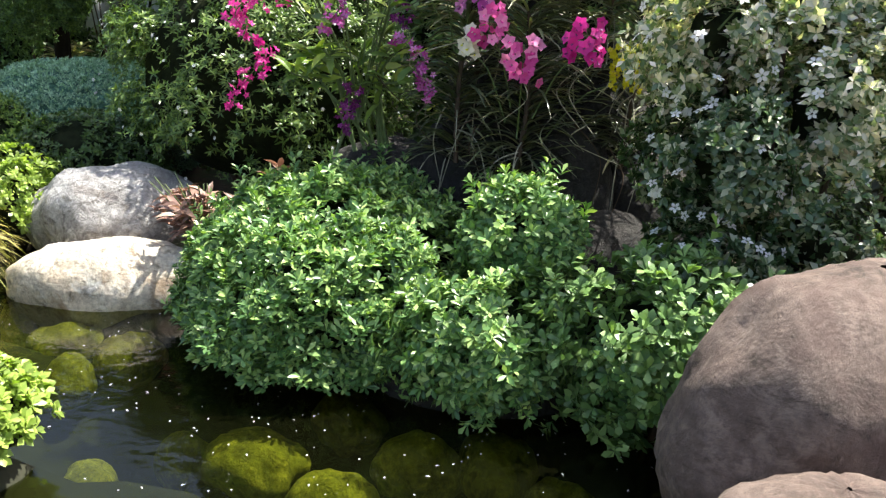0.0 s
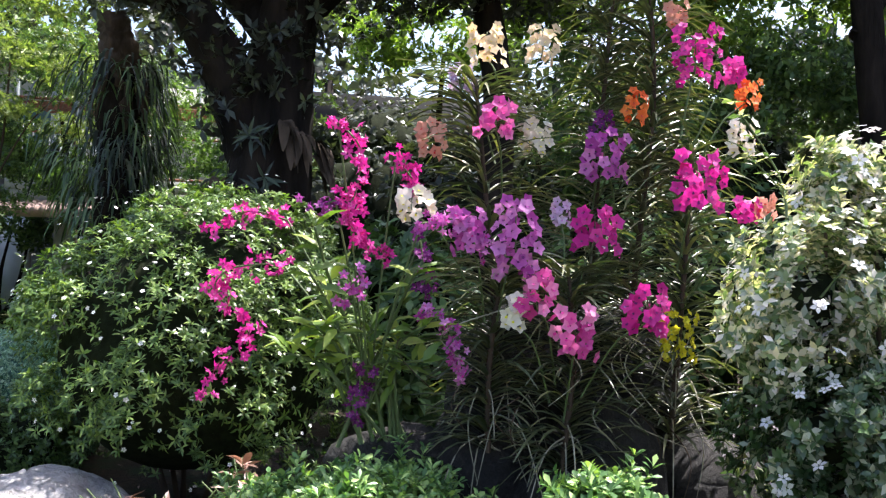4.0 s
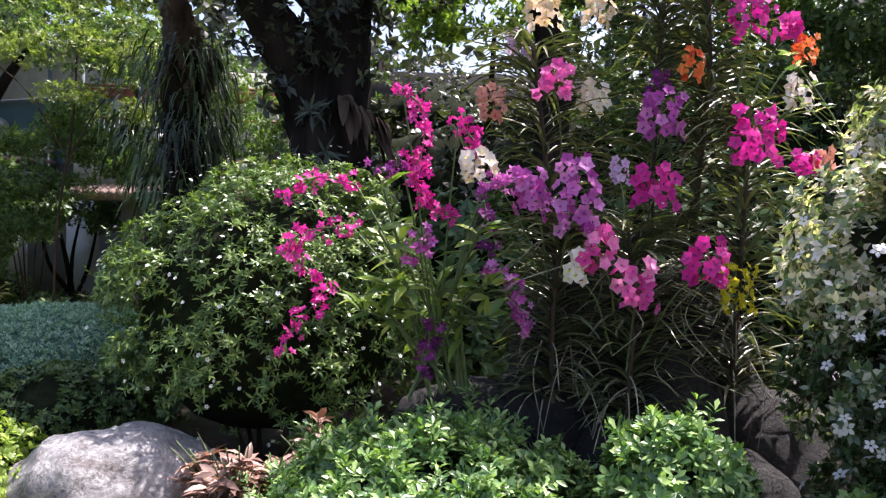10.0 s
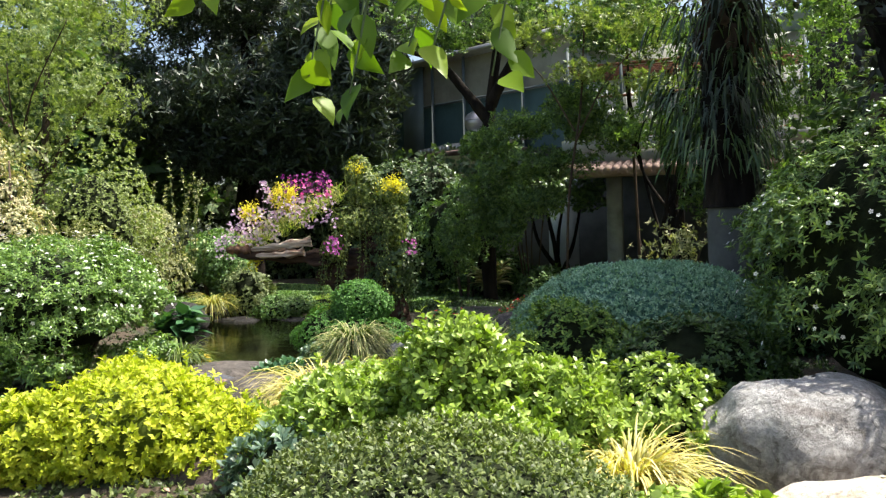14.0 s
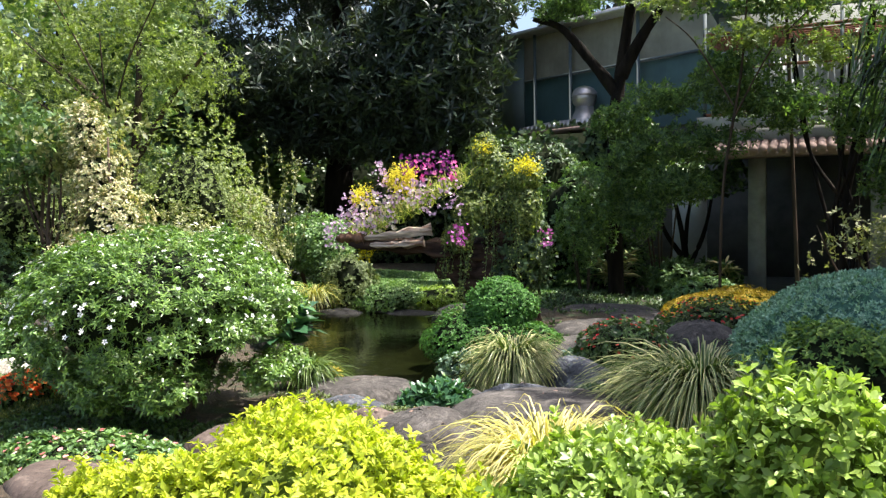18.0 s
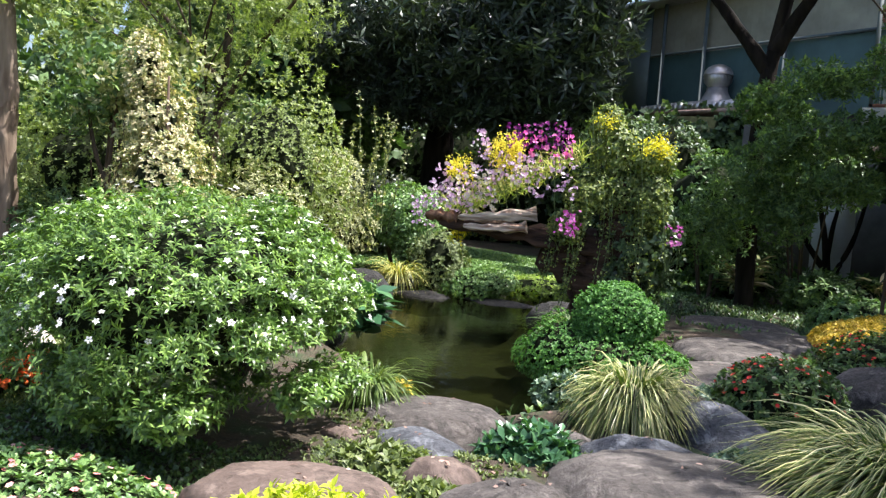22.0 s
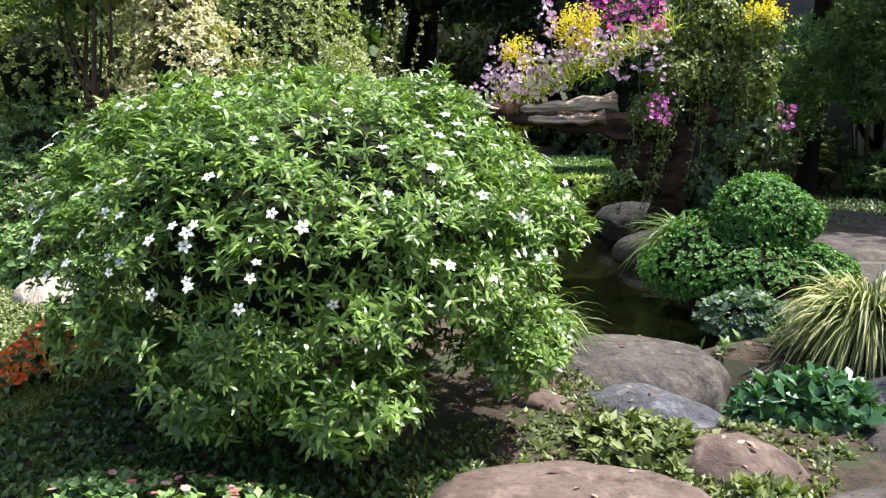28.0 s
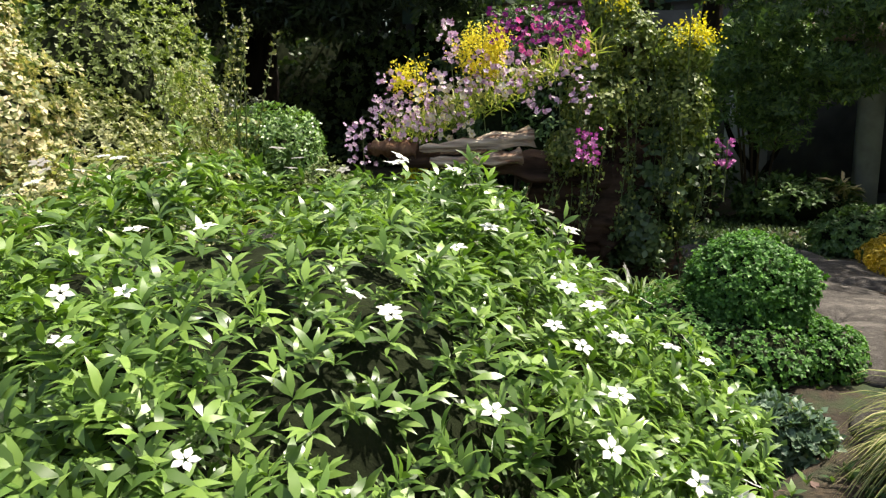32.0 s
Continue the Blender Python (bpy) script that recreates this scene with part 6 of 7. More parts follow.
def simple_tree(name, label, trunk, r0, r1, limbs, spots, bark, leaf, seed, n, shape=SMALL, k=7, length=.09, half=.22, droop=-.1, base=None):
    b = base or trunk[0]
    t = thing(name, (b[0], b[1], max(b[2], -.3)), label, "tree")
    limb(t, trunk, r0, r1, bark, "trunk", 12, .08, seed)
    for q, (pts, a, c) in enumerate(limbs):
        limb(t, pts, a, c, bark, "limb", 8, .08, seed + q + 1)
    crown(t, spots, leaf, seed, n, shape, k, length, half, droop)
    return t


big_tree(), fern_tree()
# dark long leaved trees behind the pond
rng = np.random.default_rng(620)
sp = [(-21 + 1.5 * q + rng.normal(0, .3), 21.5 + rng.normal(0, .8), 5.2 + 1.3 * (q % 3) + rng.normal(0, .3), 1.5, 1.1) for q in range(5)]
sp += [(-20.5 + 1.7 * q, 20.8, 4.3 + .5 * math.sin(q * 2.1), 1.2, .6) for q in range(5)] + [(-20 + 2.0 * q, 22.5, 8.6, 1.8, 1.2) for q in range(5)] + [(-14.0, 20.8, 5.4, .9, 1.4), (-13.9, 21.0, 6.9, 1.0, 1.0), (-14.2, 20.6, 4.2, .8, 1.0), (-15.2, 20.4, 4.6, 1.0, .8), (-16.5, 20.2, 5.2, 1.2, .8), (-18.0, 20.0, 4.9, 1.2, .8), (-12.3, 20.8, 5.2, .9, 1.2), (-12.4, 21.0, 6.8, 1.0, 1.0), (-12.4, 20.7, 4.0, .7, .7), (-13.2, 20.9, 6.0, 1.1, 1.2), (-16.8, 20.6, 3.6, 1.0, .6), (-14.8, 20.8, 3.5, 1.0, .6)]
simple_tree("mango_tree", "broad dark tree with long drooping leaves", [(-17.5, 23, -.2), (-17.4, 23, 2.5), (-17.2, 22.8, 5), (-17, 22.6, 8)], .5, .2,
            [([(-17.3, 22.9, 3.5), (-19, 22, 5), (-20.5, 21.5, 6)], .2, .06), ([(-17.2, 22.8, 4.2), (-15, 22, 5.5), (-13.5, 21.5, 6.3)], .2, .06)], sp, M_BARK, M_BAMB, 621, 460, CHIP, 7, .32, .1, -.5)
# far dark hedges closing the view; the first is added to block light
for n, (x0, x1, y, z1) in enumerate([(-27, -13.5, 25.5, 3.4), (-13.3, -8.2, 21.9, 3.6), (-29, -20, 17, 3.6)]):
    rng = np.random.default_rng(630 + n)
    m = int((x1 - x0) * 170)
    p = np.stack([rng.uniform(x0, x1, m), y + rng.normal(0, .12, m), rng.uniform(0, z1, m) + .2 * np.sin(rng.uniform(0, 6, m))], 1)
    hdg = thing("ivy_hedge", ((x0 + x1) / 2, y, 0), "tall dark ivy covered hedge", "hedge")
    part("foliage", *rosettes(rng, CHIP, p, np.tile((0, -1.0, .25), (m, 1)) + rng.normal(0, .3, (m, 3)), 5, .15, .36), M_IVY, hdg, kind="stuff")
    # dark box paints the inner shade of the hedge
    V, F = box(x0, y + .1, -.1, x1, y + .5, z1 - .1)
    part("twig_core", V, F, M_TWIGSHADE, hdg)
# woods beyond the garden
for n, (x0, x1, y0, y1, z1, m, mat) in enumerate([(-40, -14, 26.5, 30, 11, 2400, M_DARK), (-7, 22, 24.5, 29, 10.5, 2000, M_DARK), (-33, -22, 4, 26, 9, 2000, M_FERN), (-15.5, -5, 28.5, 31, 12.5, 1300, M_DARK), (9.5, 15, 4, 24, 9, 1500, M_DARK), (-26, -19, 17, 24, 9, 1300, M_FERN)]):
    rng = np.random.default_rng(635 + n)
    p = np.stack([rng.uniform(x0, x1, m), rng.uniform(y0, y1, m), z1 * np.sqrt(rng.uniform(0, 1, m))], 1)
    p[:, 2] *= .72 + .28 * np.sin(p[:, 0] * .9 + p[:, 1] * .5 + n)
    wd = thing("woods", ((x0 + x1) / 2, (y0 + y1) / 2, 0), "dense dark trees beyond the garden wall", "trees", kind="stuff")
    part("foliage", *rosettes(rng, CHIP, p, rng.normal(0, 1, (m, 3)) + (0, 0, .4), 7, .5, .26, -.6, .9), mat, wd, kind="stuff")
    for q in range(5):
        a, b = rng.uniform(x0, x1), rng.uniform(y0, y1)
        part("trunk", *tube([(a, b, -.1), (a + .2, b, 3), (a, b + .2, 7)], [.28, .22, .12], 8), M_BARK, wd)
# feathery trees on the left bank
simple_tree("feathery_tree", "light green feathery tree with thin branches", [(-15.8, 13.0, -.2), (-15.6, 13, 1.5), (-15.3, 13, 3.5), (-15.2, 13, 5)], .12, .04,
            [([(-15.4, 13, 2.5), (-14.3, 12.8, 3.6), (-13.4, 12.6, 4.2)], .06, .02), ([(-15.4, 13, 3), (-16.8, 12.8, 4.2), (-17.8, 12.6, 4.6)], .06, .02)] + [([(-15.5, 12.8, 1.6 + .2 * q), (-15.2 + .5 * math.sin(q * 2.3), 12.1, 2.6 + .2 * q), (-15.2 + 1.9 * math.sin(q * 2.3), 11.7, 3.3 + .3 * q)], .025, .008) for q in range(8)],
            [(-14.0, 12.7, 3.9, 1.0, .7), (-15.2, 13, 5.0, 1.3, .8), (-16.8, 12.8, 4.6, 1.3, .8), (-17.8, 12.4, 3.4, 1.2, .9), (-15.8, 12.6, 3.4, 1.0, .7), (-18.8, 12.2, 4.6, 1.3, 1.0), (-17, 13.4, 6.0, 1.6, .8), (-14.4, 13.4, 5.8, 1.2, .7)], M_BARKM, M_FEATH, 640, 780, CHIP, 9, .075, .15, -.1)
simple_tree("crape_tree", "smooth pale barked tree behind the stump table", [(-15.0, 9.2, -.1), (-14.95, 9.15, .8), (-14.9, 9.1, 1.7), (-14.85, 9.1, 2.5), (-14.8, 9.0, 3.6)], .2, .1,
            [([(-15.3, 9.2, .2), (-15.7, 8.9, .9), (-16.2, 8.6, 1.7), (-16.6, 8.4, 2.6)], .09, .04), ([(-15.35, 9.1, 1.9), (-15.8, 9.0, 2.4), (-16.1, 8.9, 3.0)], .07, .03)],
            [(-15.3, 9.0, 4.2, 1.2, .7), (-16.4, 8.6, 3.6, 1.0, .6), (-14.6, 9.4, 3.8, .9, .5), (-17.5, 9.5, 3.0, 1.3, .9)], M_BARKL, M_FEATH, 650, 380, BROAD4, 6, .09, .28, 0)
for n, (x, y) in enumerate([(-13.5, 9.6), (-13.1, 9.7), (-14.1, 10.0)]):
    simple_tree("sapling", "thin stemmed young tree in shade", [(x, y, -.1), (x + .05, y, .6), (x - .05, y, 1.3), (x + .1, y, 2.6)], .045, .015,
                [([(x, y, .9), (x + .3, y - .1, 1.5), (x + .35, y - .1, 2.1)], .025, .01), ([(x, y, 1.2), (x - .3, y, 1.7), (x - .5, y, 2.3)], .02, .01)],
                [(x + .2, y, 2.6, .7, .4), (x - .5, y + .2, 2.3, .6, .35)], M_BARKM, M_SAGE if n == 1 else M_FERN, 655 + n, 240, BROAD4, 6, .09, .28, 0)
# right hand trees before the house
simple_tree("garden_tree", "dark forked tree with feathery foliage before the house", [(-7.6, 16.6, -.2), (-7.65, 16.6, 1.5), (-7.6, 16.5, 3.0), (-7.5, 16.5, 3.9), (-7.3, 16.5, 5.2)], .15, .09,
            [([(-7.55, 16.5, 3.6), (-8.0, 16.4, 4.2), (-8.5, 16.3, 4.8), (-9.0, 16.2, 5.0)], .12, .04), ([(-7.5, 16.5, 3.9), (-7.0, 16.4, 4.7), (-6.4, 16.3, 5.4)], .12, .04)],
            [(-6.9, 15.4, 2.4, .7, .35), (-6.0, 15.3, 2.6, .7, .3), (-7.3, 15.5, 3.0, .6, .3), (-6.5, 15.4, 3.3, .6, .25), (-7.4, 15.6, 1.9, .6, .4), (-6.6, 16, 5.8, 1.1, .5), (-8.6, 16.2, 5.9, 1.0, .5), (-5.3, 15.6, 3.2, .6, .25), (-7.9, 15.8, 1.3, .5, .6), (-8.3, 16.2, 5.2, .6, .25), (-7.0, 16.2, 5.3, .6, .25), (-4.9, 16, 5.0, .9, .4), (-6.3, 15.2, 1.9, .5, .25), (-7.0, 15.3, 1.5, .4, .3)],
            M_BARK, M_SHADET, 660, 560, CHIP, 9, .085, .15, -.15)
simple_tree("garden_tree", "light feathery tree before the house", [(-5.6, 14.4, -.2), (-5.55, 14.4, 1.8), (-5.3, 14.3, 3.4), (-5.2, 14.2, 4.6)], .025, .015,
            [([(-5.4, 14.3, 2.8), (-4.9, 14.2, 3.7), (-4.4, 14.1, 4.2)], .015, .008), ([(-5.4, 14.3, 3.0), (-5.9, 14.2, 3.9), (-6.3, 14.1, 4.3)], .015, .008)],
            [(-5.2, 14.2, 4.9, .9, .4), (-4.4, 14.1, 4.5, .8, .35), (-6.2, 14.1, 4.6, .7, .3), (-5.2, 14.1, 3.9, .6, .25), (-4.2, 14.0, 3.6, .5, .2)], M_BARKM, M_FEATH, 665, 150, SMALL, 9, .08, .16, -.1)
simple_tree("garden_tree", "multi stemmed dark tree with hanging fronds by the pillars", [(-3.9, 15.2, -.2), (-4.0, 15.2, 1.2), (-3.8, 15.2, 2.6), (-3.6, 15.2, 4.4)], .07, .05,
            [([(-4.0 + .06 * q, 15.2, -.1), (-3.95 + .2 * math.sin(q * 2.4), 15.2, 1.2), (-3.95 + .5 * math.sin(q * 1.7 + 1), 15.1, 2.4), (-3.8 + .9 * math.sin(q * 1.7 + 1), 15, 4.0)], .04, .015) for q in range(8)],
            [(-4.2, 15, 4.6, 1.1, .7), (-3.0, 14.8, 3.9, 1.0, .8), (-5.2, 15.0, 4.9, 1.0, .5), (-2.2, 14.6, 3.2, .8, .9), (-1.6, 14.2, 4.4, 1.2, .9), (-4.7, 14.9, 3.0, .6, .35), (-5.5, 15.0, 3.6, .6, .35), (-3.7, 14.8, 2.9, .6, .45), (-3.3, 14.7, 2.0, .4, .4)], M_BARK, M_SHADET, 670, 480, CHIP, 8, .09, .18, -.3)
simple_tree("dark_shrub_tree", "small dark tree with twisted stems before a pale wall", [(-6.75, 19, -.1), (-6.8, 19, .8), (-7.0, 19, 1.8)], .09, .03,
            [([(-6.75, 19, .3), (-6.4, 18.9, 1.1), (-6.2, 18.9, 2.1)], .06, .02), ([(-6.75, 19, .5), (-7.2, 18.9, 1.2), (-7.4, 18.9, 2.2)], .06, .02), ([(-6.78, 19, .8), (-6.7, 18.9, 1.5), (-6.5, 18.9, 2.4)], .05, .02)],
            [(-6.8, 18.8, 2.6, .9, .45), (-6.0, 18.7, 2.2, .5, .3), (-7.6, 18.8, 2.3, .6, .4)], M_BARK, M_FERN, 680, 220, BROAD4, 6, .12, .26, -.1)
simple_tree("garden_tree", "light green tree seen beyond the old tree", [(-4.6, 16.2, -.2), (-4.7, 16.2, 2.5), (-4.8, 16.1, 5)], .035, .02, [],
            [(-5.0, 15.8, 5.8, .8, .6), (-4.2, 15.8, 6.6, .7, .5), (-5.6, 15.8, 6.6, .8, .6), (-4.6, 15.8, 5.0, .6, .5)], M_BARKM, M_FEATH, 668, 260, CHIP, 7, .11, .2, -.2)
simple_tree("garden_tree", "light green tree behind the orchids", [(1.4, 15.0, -.2), (1.4, 15, 2.5), (1.5, 14.8, 5.4)], .1, .04, [],
            [(.3, 14.4, 5.6, .6, .35), (1.2, 14.3, 5.9, .6, .4), (2.3, 14.0, 5.8, .7, .5), (-1.3, 13.7, 6.4, .6, .6), (1.8, 14.2, 5.2, .6, .4), (.6, 14.5, 5.2, .5, .25)], M_BARK, M_BRIGHT, 669, 150, CHIP, 6, .14, .22, -.3)
simple_tree("bare_shrub", "sparse twiggy grey shrub by the terrace", [(-3.8, 13.4, -.1), (-3.8, 13.4, .5), (-3.85, 13.4, 1.4)], .03, .01,
            [([(-3.8, 13.4, .3), (-3.5, 13.3, .8), (-3.3, 13.3, 1.4)], .02, .006), ([(-3.8, 13.4, .3), (-4.1, 13.3, .8), (-4.3, 13.3, 1.3)], .02, .006)],
            [(-3.7, 13.3, 1.1, .6, .5)], M_BARKM, M_SAGE, 685, 160, SMALL, 5, .07, .2, 0)
# bright trees to the right of the orchids
rng = np.random.default_rng(690)
simple_tree("tall_tree", "tall dark trunked tree with bright backlit leaves", [(6.1, 9.6, -.2), (5.95, 9.6, 2.0), (5.7, 9.6, 4.5), (5.38, 9.6, 7.5)], .2, .17,
            [([(5.5, 9.6, 4.6), (6.1, 9.8, 5.3), (6.3, 10.2, 6.6)], .08, .02)],
            [(4.4, 11.4, 5.4, 1.2, .8), (3.6, 11.6, 6.4, 1.2, .8), (5.4, 11.2, 6.4, 1.2, .8), (6.6, 10.6, 5.7, 1.0, .7), (7.6, 10.4, 6.4, 1.3, .9), (3.0, 10.8, 6.6, 1.1, .8), (2.2, 11.5, 5.4, 1.0, .8), (6.3, 10.8, 7.5, 1.0, .6), (7.3, 10.6, 7.6, 1.0, .6), (4.2, 10.8, 7.3, 1.1, .6), (3.2, 10.4, 7.6, 1.0, .6), (5.2, 10.6, 7.4, 1.0, .6)], M_BARK, M_BRIGHT, 691, 620, CHIP, 6, .14, .2, -.25)
# low clumps get a darker leaf colour in place of deep shade
simple_tree("tall_tree", "leaning dark trunk in deep shade", [(6.3, 9.6, -.2), (6.3, 9.6, 2.2), (6.75, 9.6, 4.5), (7.7, 9.6, 7.5)], .16, .1, [],
            [(3.4, 11.6, 4.3, 1.0, .8), (4.6, 11.6, 3.8, 1.1, .7), (6.4, 11.0, 4.2, 1.0, .6), (3.0, 12, 3.2, 1.0, .8), (8.2, 10.2, 4.6, 1.2, 1.0), (7.2, 10.4, 3.6, 1.2, .9), (5.4, 11.2, 4.6, 1.0, .6), (8.6, 9.6, 7.0, 1.3, 1.0), (7.4, 9.0, 7.6, 1.4, .9), (5.4, 9.2, 7.7, 1.3, .7)], M_BARK, M_FERN, 695, 520, CHIP, 6, .13, .22, -.3)
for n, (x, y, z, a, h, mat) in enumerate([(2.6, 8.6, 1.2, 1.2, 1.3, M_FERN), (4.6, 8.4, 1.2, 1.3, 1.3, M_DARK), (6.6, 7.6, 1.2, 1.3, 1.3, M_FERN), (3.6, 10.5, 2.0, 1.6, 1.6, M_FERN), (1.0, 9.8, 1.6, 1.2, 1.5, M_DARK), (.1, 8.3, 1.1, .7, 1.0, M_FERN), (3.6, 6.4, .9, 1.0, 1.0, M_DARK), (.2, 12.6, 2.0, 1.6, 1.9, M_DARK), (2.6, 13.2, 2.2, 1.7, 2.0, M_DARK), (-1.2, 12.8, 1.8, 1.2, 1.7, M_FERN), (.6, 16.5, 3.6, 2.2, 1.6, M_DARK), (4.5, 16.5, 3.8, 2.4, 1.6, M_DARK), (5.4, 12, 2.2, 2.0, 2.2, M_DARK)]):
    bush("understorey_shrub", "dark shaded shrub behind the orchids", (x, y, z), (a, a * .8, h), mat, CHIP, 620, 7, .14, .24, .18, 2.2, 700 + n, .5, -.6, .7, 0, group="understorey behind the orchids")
for n, (x, y, z, a, h, mat) in enumerate([(-2.1, 13.2, 1.2, 1.3, 1.3, M_DARK), (-9.4, 18.2, .9, 1.0, 1.1, M_FERN), (-8.4, 17.4, 1.6, .9, .8, M_FERN), (-9.6, 18.4, 2.2, 1.0, .8, M_IVY), (-6.9, 17.2, 2.3, .8, .5, M_FERN), (-10.6, 18.8, 2.4, .9, .8, M_IVY), (-8.0, 18.0, .5, .9, .6, M_FERN), (-6.4, 17.2, .3, .8, .4, M_FERN), (-10.4, 19.4, 1.2, 1.2, 1.6, M_IVY), (-15.8, 17.5, .9, 1.4, 1.0, M_DARK),
                                          (-16.6, 14.8, 1.2, 1.4, 1.3, M_FEATH), (-18.5, 15.5, 1.6, 1.6, 1.8, M_DARK)]):
    bush("shade_shrub", "dark green shrub in the shade of the trees", (x, y, z), (a, a * .8, h), mat, CHIP, 800, 6, .11, .22, .18, 2.4, 720 + n, .5, -.6, .72, 0, group="shade shrubs")
# bird nest ferns; the cream leaf colour paints sun on their fronds
leafy("pale sunlit fern fronds in the shade", (-7.8, 17.2, .1), 11, .3, .62, M_CREAM, .4, .1, 740, "fern")
leafy("pale sunlit fern fronds in the shade", (-5.97, 17.2, .1), 9, .3, .55, M_CREAM, .32, .1, 741, "fern")

# ---- overhanging branch near the path ----
def overhang():
    t = thing("path_tree", (-2.2, -1.1, 0), "slender tree with a low branch of backlit heart shaped leaves", "tree")
    rng = np.random.default_rng(750)
    limb(t, [(-2.2, -1.1, -.1), (-2.15, -1.1, 1.5), (-2.1, -1.05, 3.2)], .13, .09, M_BARKM, "trunk", 10, .08, 2)
    limb(t, [(-2.1, -1.05, 2.9), (-2.2, .2, 3.3), (-2.7, 1.6, 3.0), (-3.3, 2.5, 2.6), (-4.2, 2.8, 2.45)], .06, .012, M_BARKM, "bough", 8, .05, 1)
    limb(t, [(-2.3, .5, 3.2), (-1.9, 1.1, 2.8), (-1.68, 1.38, 2.3)], .025, .01, M_BARKM, "bough", 8, .05, 3)
    for x, y, z0, L, num in [(-3.62, 2.5, 1.98, .3, 10), (-3.42, 2.6, 2.02, .26, 9), (-3.28, 2.4, 1.98, .26, 8), (-1.66, 1.36, 1.95, .36, 12), (-1.74, 1.4, 2.0, .28, 8), (-3.21, 2.57, 2.05, .36, 14), (-3.45, 2.37, 2.0, .36, 13), (-3.33, 2.45, 2.15, .3, 9), (-3.5, 2.5, 2.15, .4, 9), (-3.2, 2.45, 2.1, .25, 7), (-3.72, 2.8, 2.3, .36, 12), (-4.1, 2.75, 2.32, .3, 10), (-2.3, 2.15, 2.3, .3, 5), (-3.56, 2.4, 2.05, .36, 11), (-3.95, 2.6, 2.3, .34, 11), (-4.25, 2.7, 2.34, .3, 10), (-3.3, 2.6, 2.3, .35, 8), (-1.55, 1.95, 2.3, .3, 4), (-2.75, 2.3, 2.25, .25, 5)]:
        path = spline([(x, y, z0 + .4), (x + .03, y, z0), (x - .02, y - .04, z0 - L)], 12)
        part("twig", *tube(path, np.linspace(.005, .002, 12), 5), M_STEM, t)
        pp = path[np.linspace(3, 11, num).astype(int)] + rng.normal(0, .012, (num, 3))
        wy = rng.normal(size=(num, 3)) * (.6, .6, .15) + (0, 0, -.75)
        nr = rng.normal(size=(num, 3)) * .5 + (.1, -.8, .5)
        leafm = leaves(HEART, pp, wy, nr, rng.uniform(.065, .105, num), .028)
        part("leaves", *leafm, M_NEAR, t, kind="stuff")


overhang()

# ---- stump table, stool, lawn ----
def stump():
    s = thing("stump_table", (-13.75, 7.35, 0), "large tree stump table with a grey worn top", "table")
    c = np.array([-14.2, 7.35, 0])
    part("trunk", *tube([c + (0, 0, -.05), c + (0, 0, .15), c + (0, 0, .45), c + (0, 0, .62)], [.86, .8, .77, .78], 40, .035, 3), M_STUMP, s, smooth=False)
    part("top", *tube([c + (0, 0, .615), c + (0, 0, .66), c + (0, 0, .67)], [.79, .77, .2], 40, .01, 3), M_STUMPT, s)
    q = thing("stump_stool", (-12.98, 7.4, 0), "small brown wooden stump stool", "stool")
    c = np.array([-13.15, 7.5, 0])
    part("trunk", *tube([c + (0, 0, -.03), c + (0, 0, .1), c + (0, 0, .36), c + (0, 0, .4)], [.3, .29, .28, .24], 9, .04, 4), M_STUMP, q)
    part("top", *tube([c + (0, 0, .395), c + (0, 0, .412)], [.24, .2], 9, .02, 4), M_STUMPT, q)


stump()
rng = np.random.default_rng(760)


def carpet(name, label, mat, n, inside, length, half, seed, k=5, shape=SMALL, low=.3, high=1.3):
    r = np.random.default_rng(seed)
    p = inside(r, n)
    p[:, 2] += ground_z(p[:, 0], p[:, 1])
    ob = thing(name, (float(p[:, 0].mean()), float(p[:, 1].mean()), 0), label, "ground cover", kind="stuff")
    part("blades", *rosettes(r, shape, p, np.tile((0, 0, 1.0), (len(p), 1)) + r.normal(0, .2, (len(p), 3)), k, length, half, low, high), mat, ob, kind="stuff")


def area(x0, x1, y0, y1, keep=lambda x, y: np.ones(len(x), bool), h=.0):
    def pick(r, n):
        x, y = r.uniform(x0, x1, n), r.uniform(y0, y1, n)
        ok = keep(x, y) & (pond_edge(x, y) > .05)
        return np.stack([x[ok], y[ok], r.uniform(0, h + .001, ok.sum())], 1)
    return pick


def turf(name, label, mat, x0, x1, y0, y1, z):
    gx, gy = np.meshgrid(np.linspace(x0, x1, 50), np.linspace(y0, y1, 50))
    gx = gx + .22 * np.sin(gy * 1.9 + 1) + .12 * np.sin(gy * 4.7)
    gy = gy + .2 * np.sin(gx * 1.6) + .1 * np.sin(gx * 4.3)
    V = np.stack([gx, gy, ground_z(gx, gy) + z + .012 * np.sin(gx * 9) * np.sin(gy * 8)], -1).reshape(-1, 3)
    i, j = np.arange(49)[:, None] * 50, np.arange(49)[None]
    tagged(part(name, V, np.stack([i + j, i + j + 1, i + 51 + j, i + 50 + j], -1).reshape(-1, 4), mat, smooth=True), label, "lawn", kind="structure")


turf("lawn_turf", "short sunlit turf under the lawn blades", M_TURF, -22, -9.6, -3, 8.2, .012)
carpet("lawn", "sunlit yellow green lawn", M_LAWN, 26000, area(-14, -9.7, 4.5, 7.1, lambda x, y: y < 6.5 + .12 * np.sin(x * 3)), .06, .07, 761, 4, CHIP)
carpet("ground_cover", "pale grey green low ground cover", M_COVER, 26000, area(-15, -9.9, 5.7, 8.2, lambda x, y: y > 6.15 + .3 * np.sin(x * 3) + .2 * np.sin(x * 11 + y * 9), .07), .03, .3, 762, 6, CHIP)
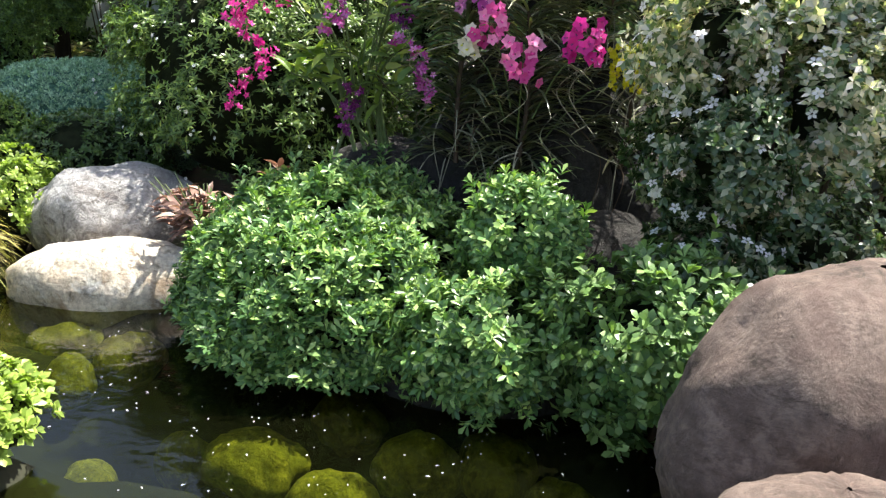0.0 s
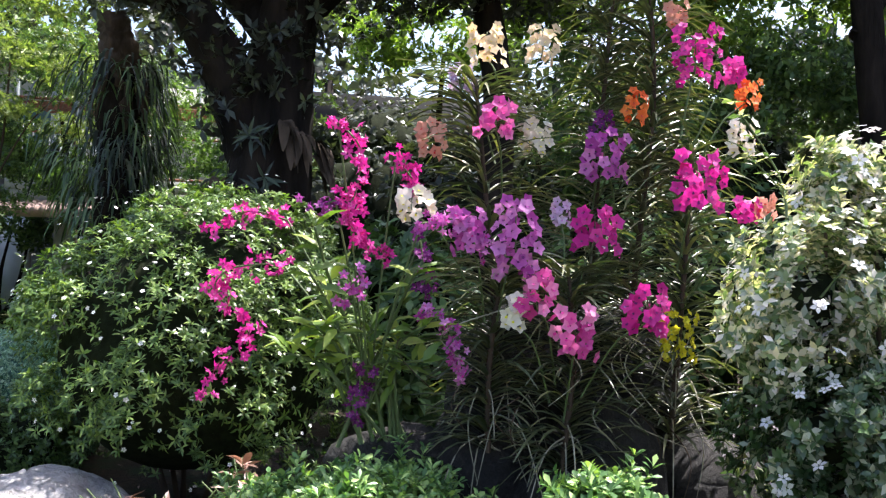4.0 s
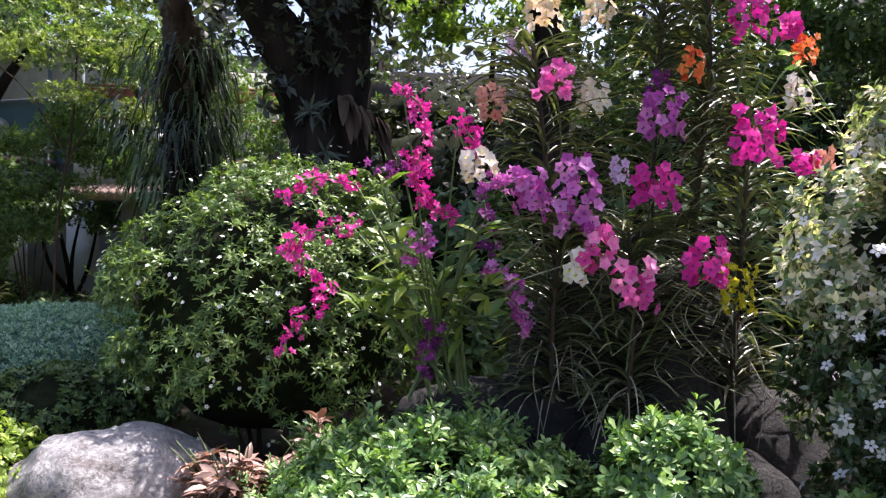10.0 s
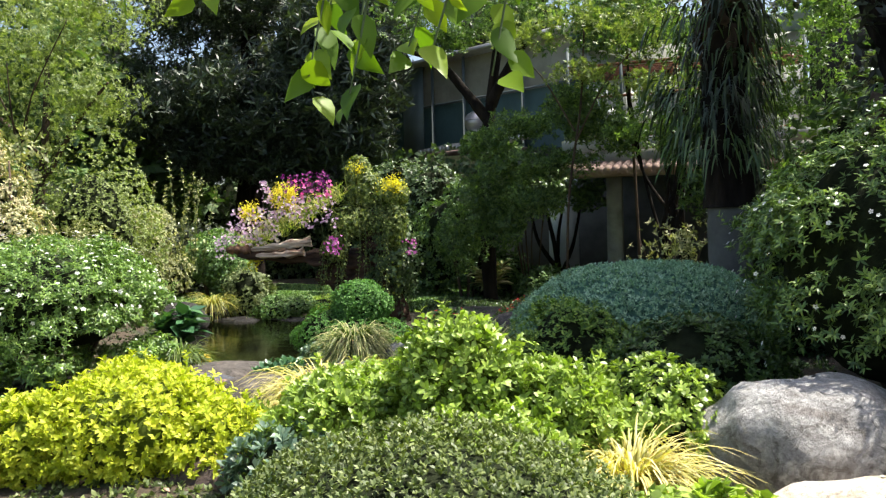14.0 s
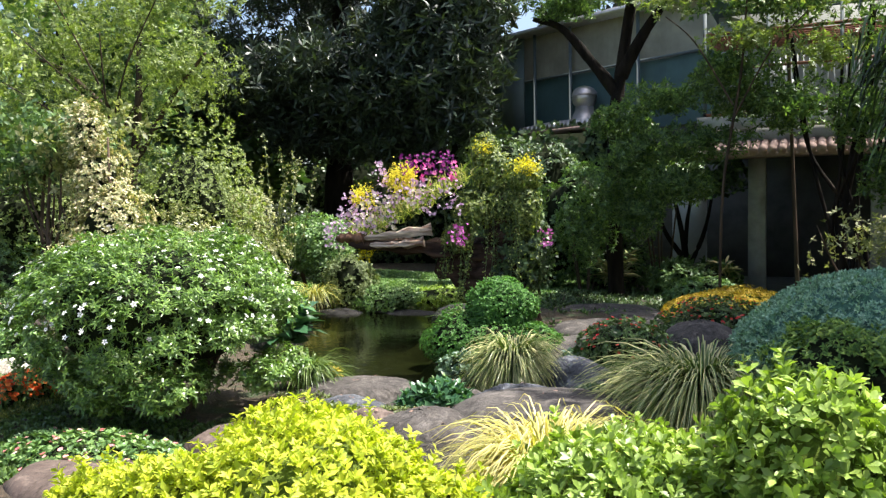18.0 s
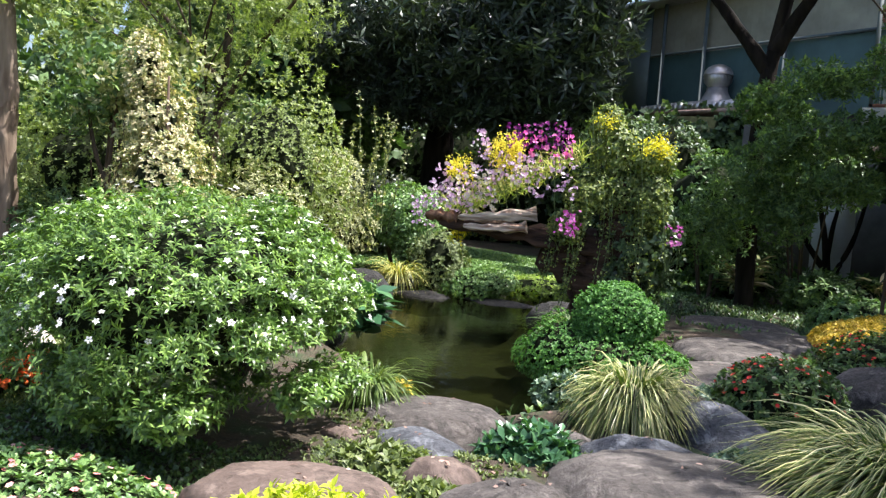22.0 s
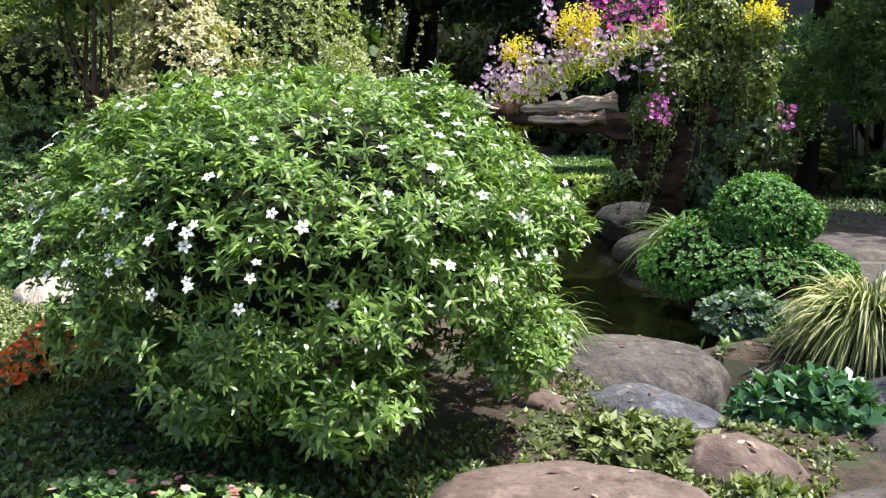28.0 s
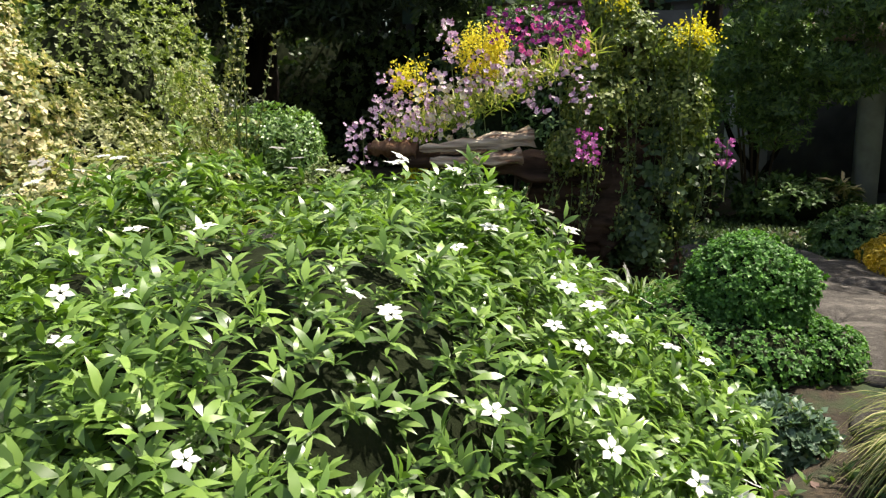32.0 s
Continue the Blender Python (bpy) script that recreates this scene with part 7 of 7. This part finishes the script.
carpet("ground_cover", "low dark green ground cover by the shrub", M_IXORA, 4600, area(-10.1, -7.6, 5.0, 6.6), .04, .3, 763, 5, CHIP)
carpet("ground_cover", "sparse green ground cover on the soil", M_FERN, 4500, area(-9.5, -2, 8.5, 18, lambda x, y: np.sin(x * 2.3) + np.sin(y * 1.9 + x) > .1), .07, .2, 764, 5, CHIP)
carpet("ground_cover", "low green ground cover between shrubs", M_FINE, 3500, area(-6.5, -2.5, 3.6, 6.6), .04, .3, 765, 5, CHIP)
carpet("ground_cover", "sparse leaf cover under the orchids", M_FERN, 3000, area(-1, 6, 4.4, 9), .07, .24, 766, 5, CHIP)
carpet("ground_cover", "bright green moss and low leaves on the island", M_JADE, 26000, area(-16.5, -8.4, 14.6, 22.0), .065, .26, 769, 5, CHIP)
carpet("ground_cover", "low dark green plants beyond the stone path", M_IVY, 3200, area(-8.6, -3.5, 14.6, 17.8), .08, .2, 771, 5, CHIP)
carpet("leaf_litter", "dry brown fallen leaves on the soil", M_COPPER, 1800, area(-9, 3, 3.5, 16), .06, .3, 767, 1, SMALL, -.2, .3)
carpet("ground_cover", "low moss and grass between the boulders", M_FINE, 2600, area(-8.3, -6.2, 6.1, 8.1, lambda x, y: np.sin(x * 7) + np.sin(y * 6) > -.6), .035, .22, 768, 5, CHIP)
# dry leaves lying on the stones
r = np.random.default_rng(768)
fallen = thing("fallen_leaves", (-7.4, 6.2, .1), "dry tan fallen leaves on the stepping stones", "leaf", kind="stuff")
pts = []
for ob in [o for o in bpy.data.objects if o.parent is None and o.name.split(".")[0] in ("stepping_stone", "boulder") and -8.5 < o.location.x < -5.2 and 4.8 < o.location.y < 11]:
    V = np.array([v.co for v in ob.children[0].data.vertices]) + np.array(ob.location)
    top = V[V[:, 2] > V[:, 2].max() - .07]
    pts.append(top[r.integers(len(top), size=5)] + (0, 0, .006))
pts = np.concatenate(pts)
m = len(pts)
part("leaves", *leaves(BROAD4, pts, r.normal(size=(m, 3)) * (1, 1, .1), r.normal(0, .2, (m, 3)) + (0, 0, 1.0), r.uniform(.025, .055, m), .01), M_COPPER, fallen, kind="stuff")
# specks floating on the pond
r = np.random.default_rng(770)
x, y = r.uniform(-3, 1.3, 420), r.uniform(2.4, 5.2, 420)
ok = pond_edge(x, y) < -.1
p = np.stack([x[ok], y[ok], np.full(ok.sum(), WATER_Z + .004)], 1)
fl = thing("floating_petals", (-1, 3.6, WATER_Z), "small white petals floating on the pond", "petal", kind="stuff")
part("petals", *leaves(CHIP, p, np.stack([np.cos(x[ok] * 9), np.sin(x[ok] * 9), 0 * x[ok]], 1), np.tile((0, 0, 1.0), (ok.sum(), 1)), r.uniform(.006, .022, ok.sum()), .004), M_WHITE, fl, kind="stuff")
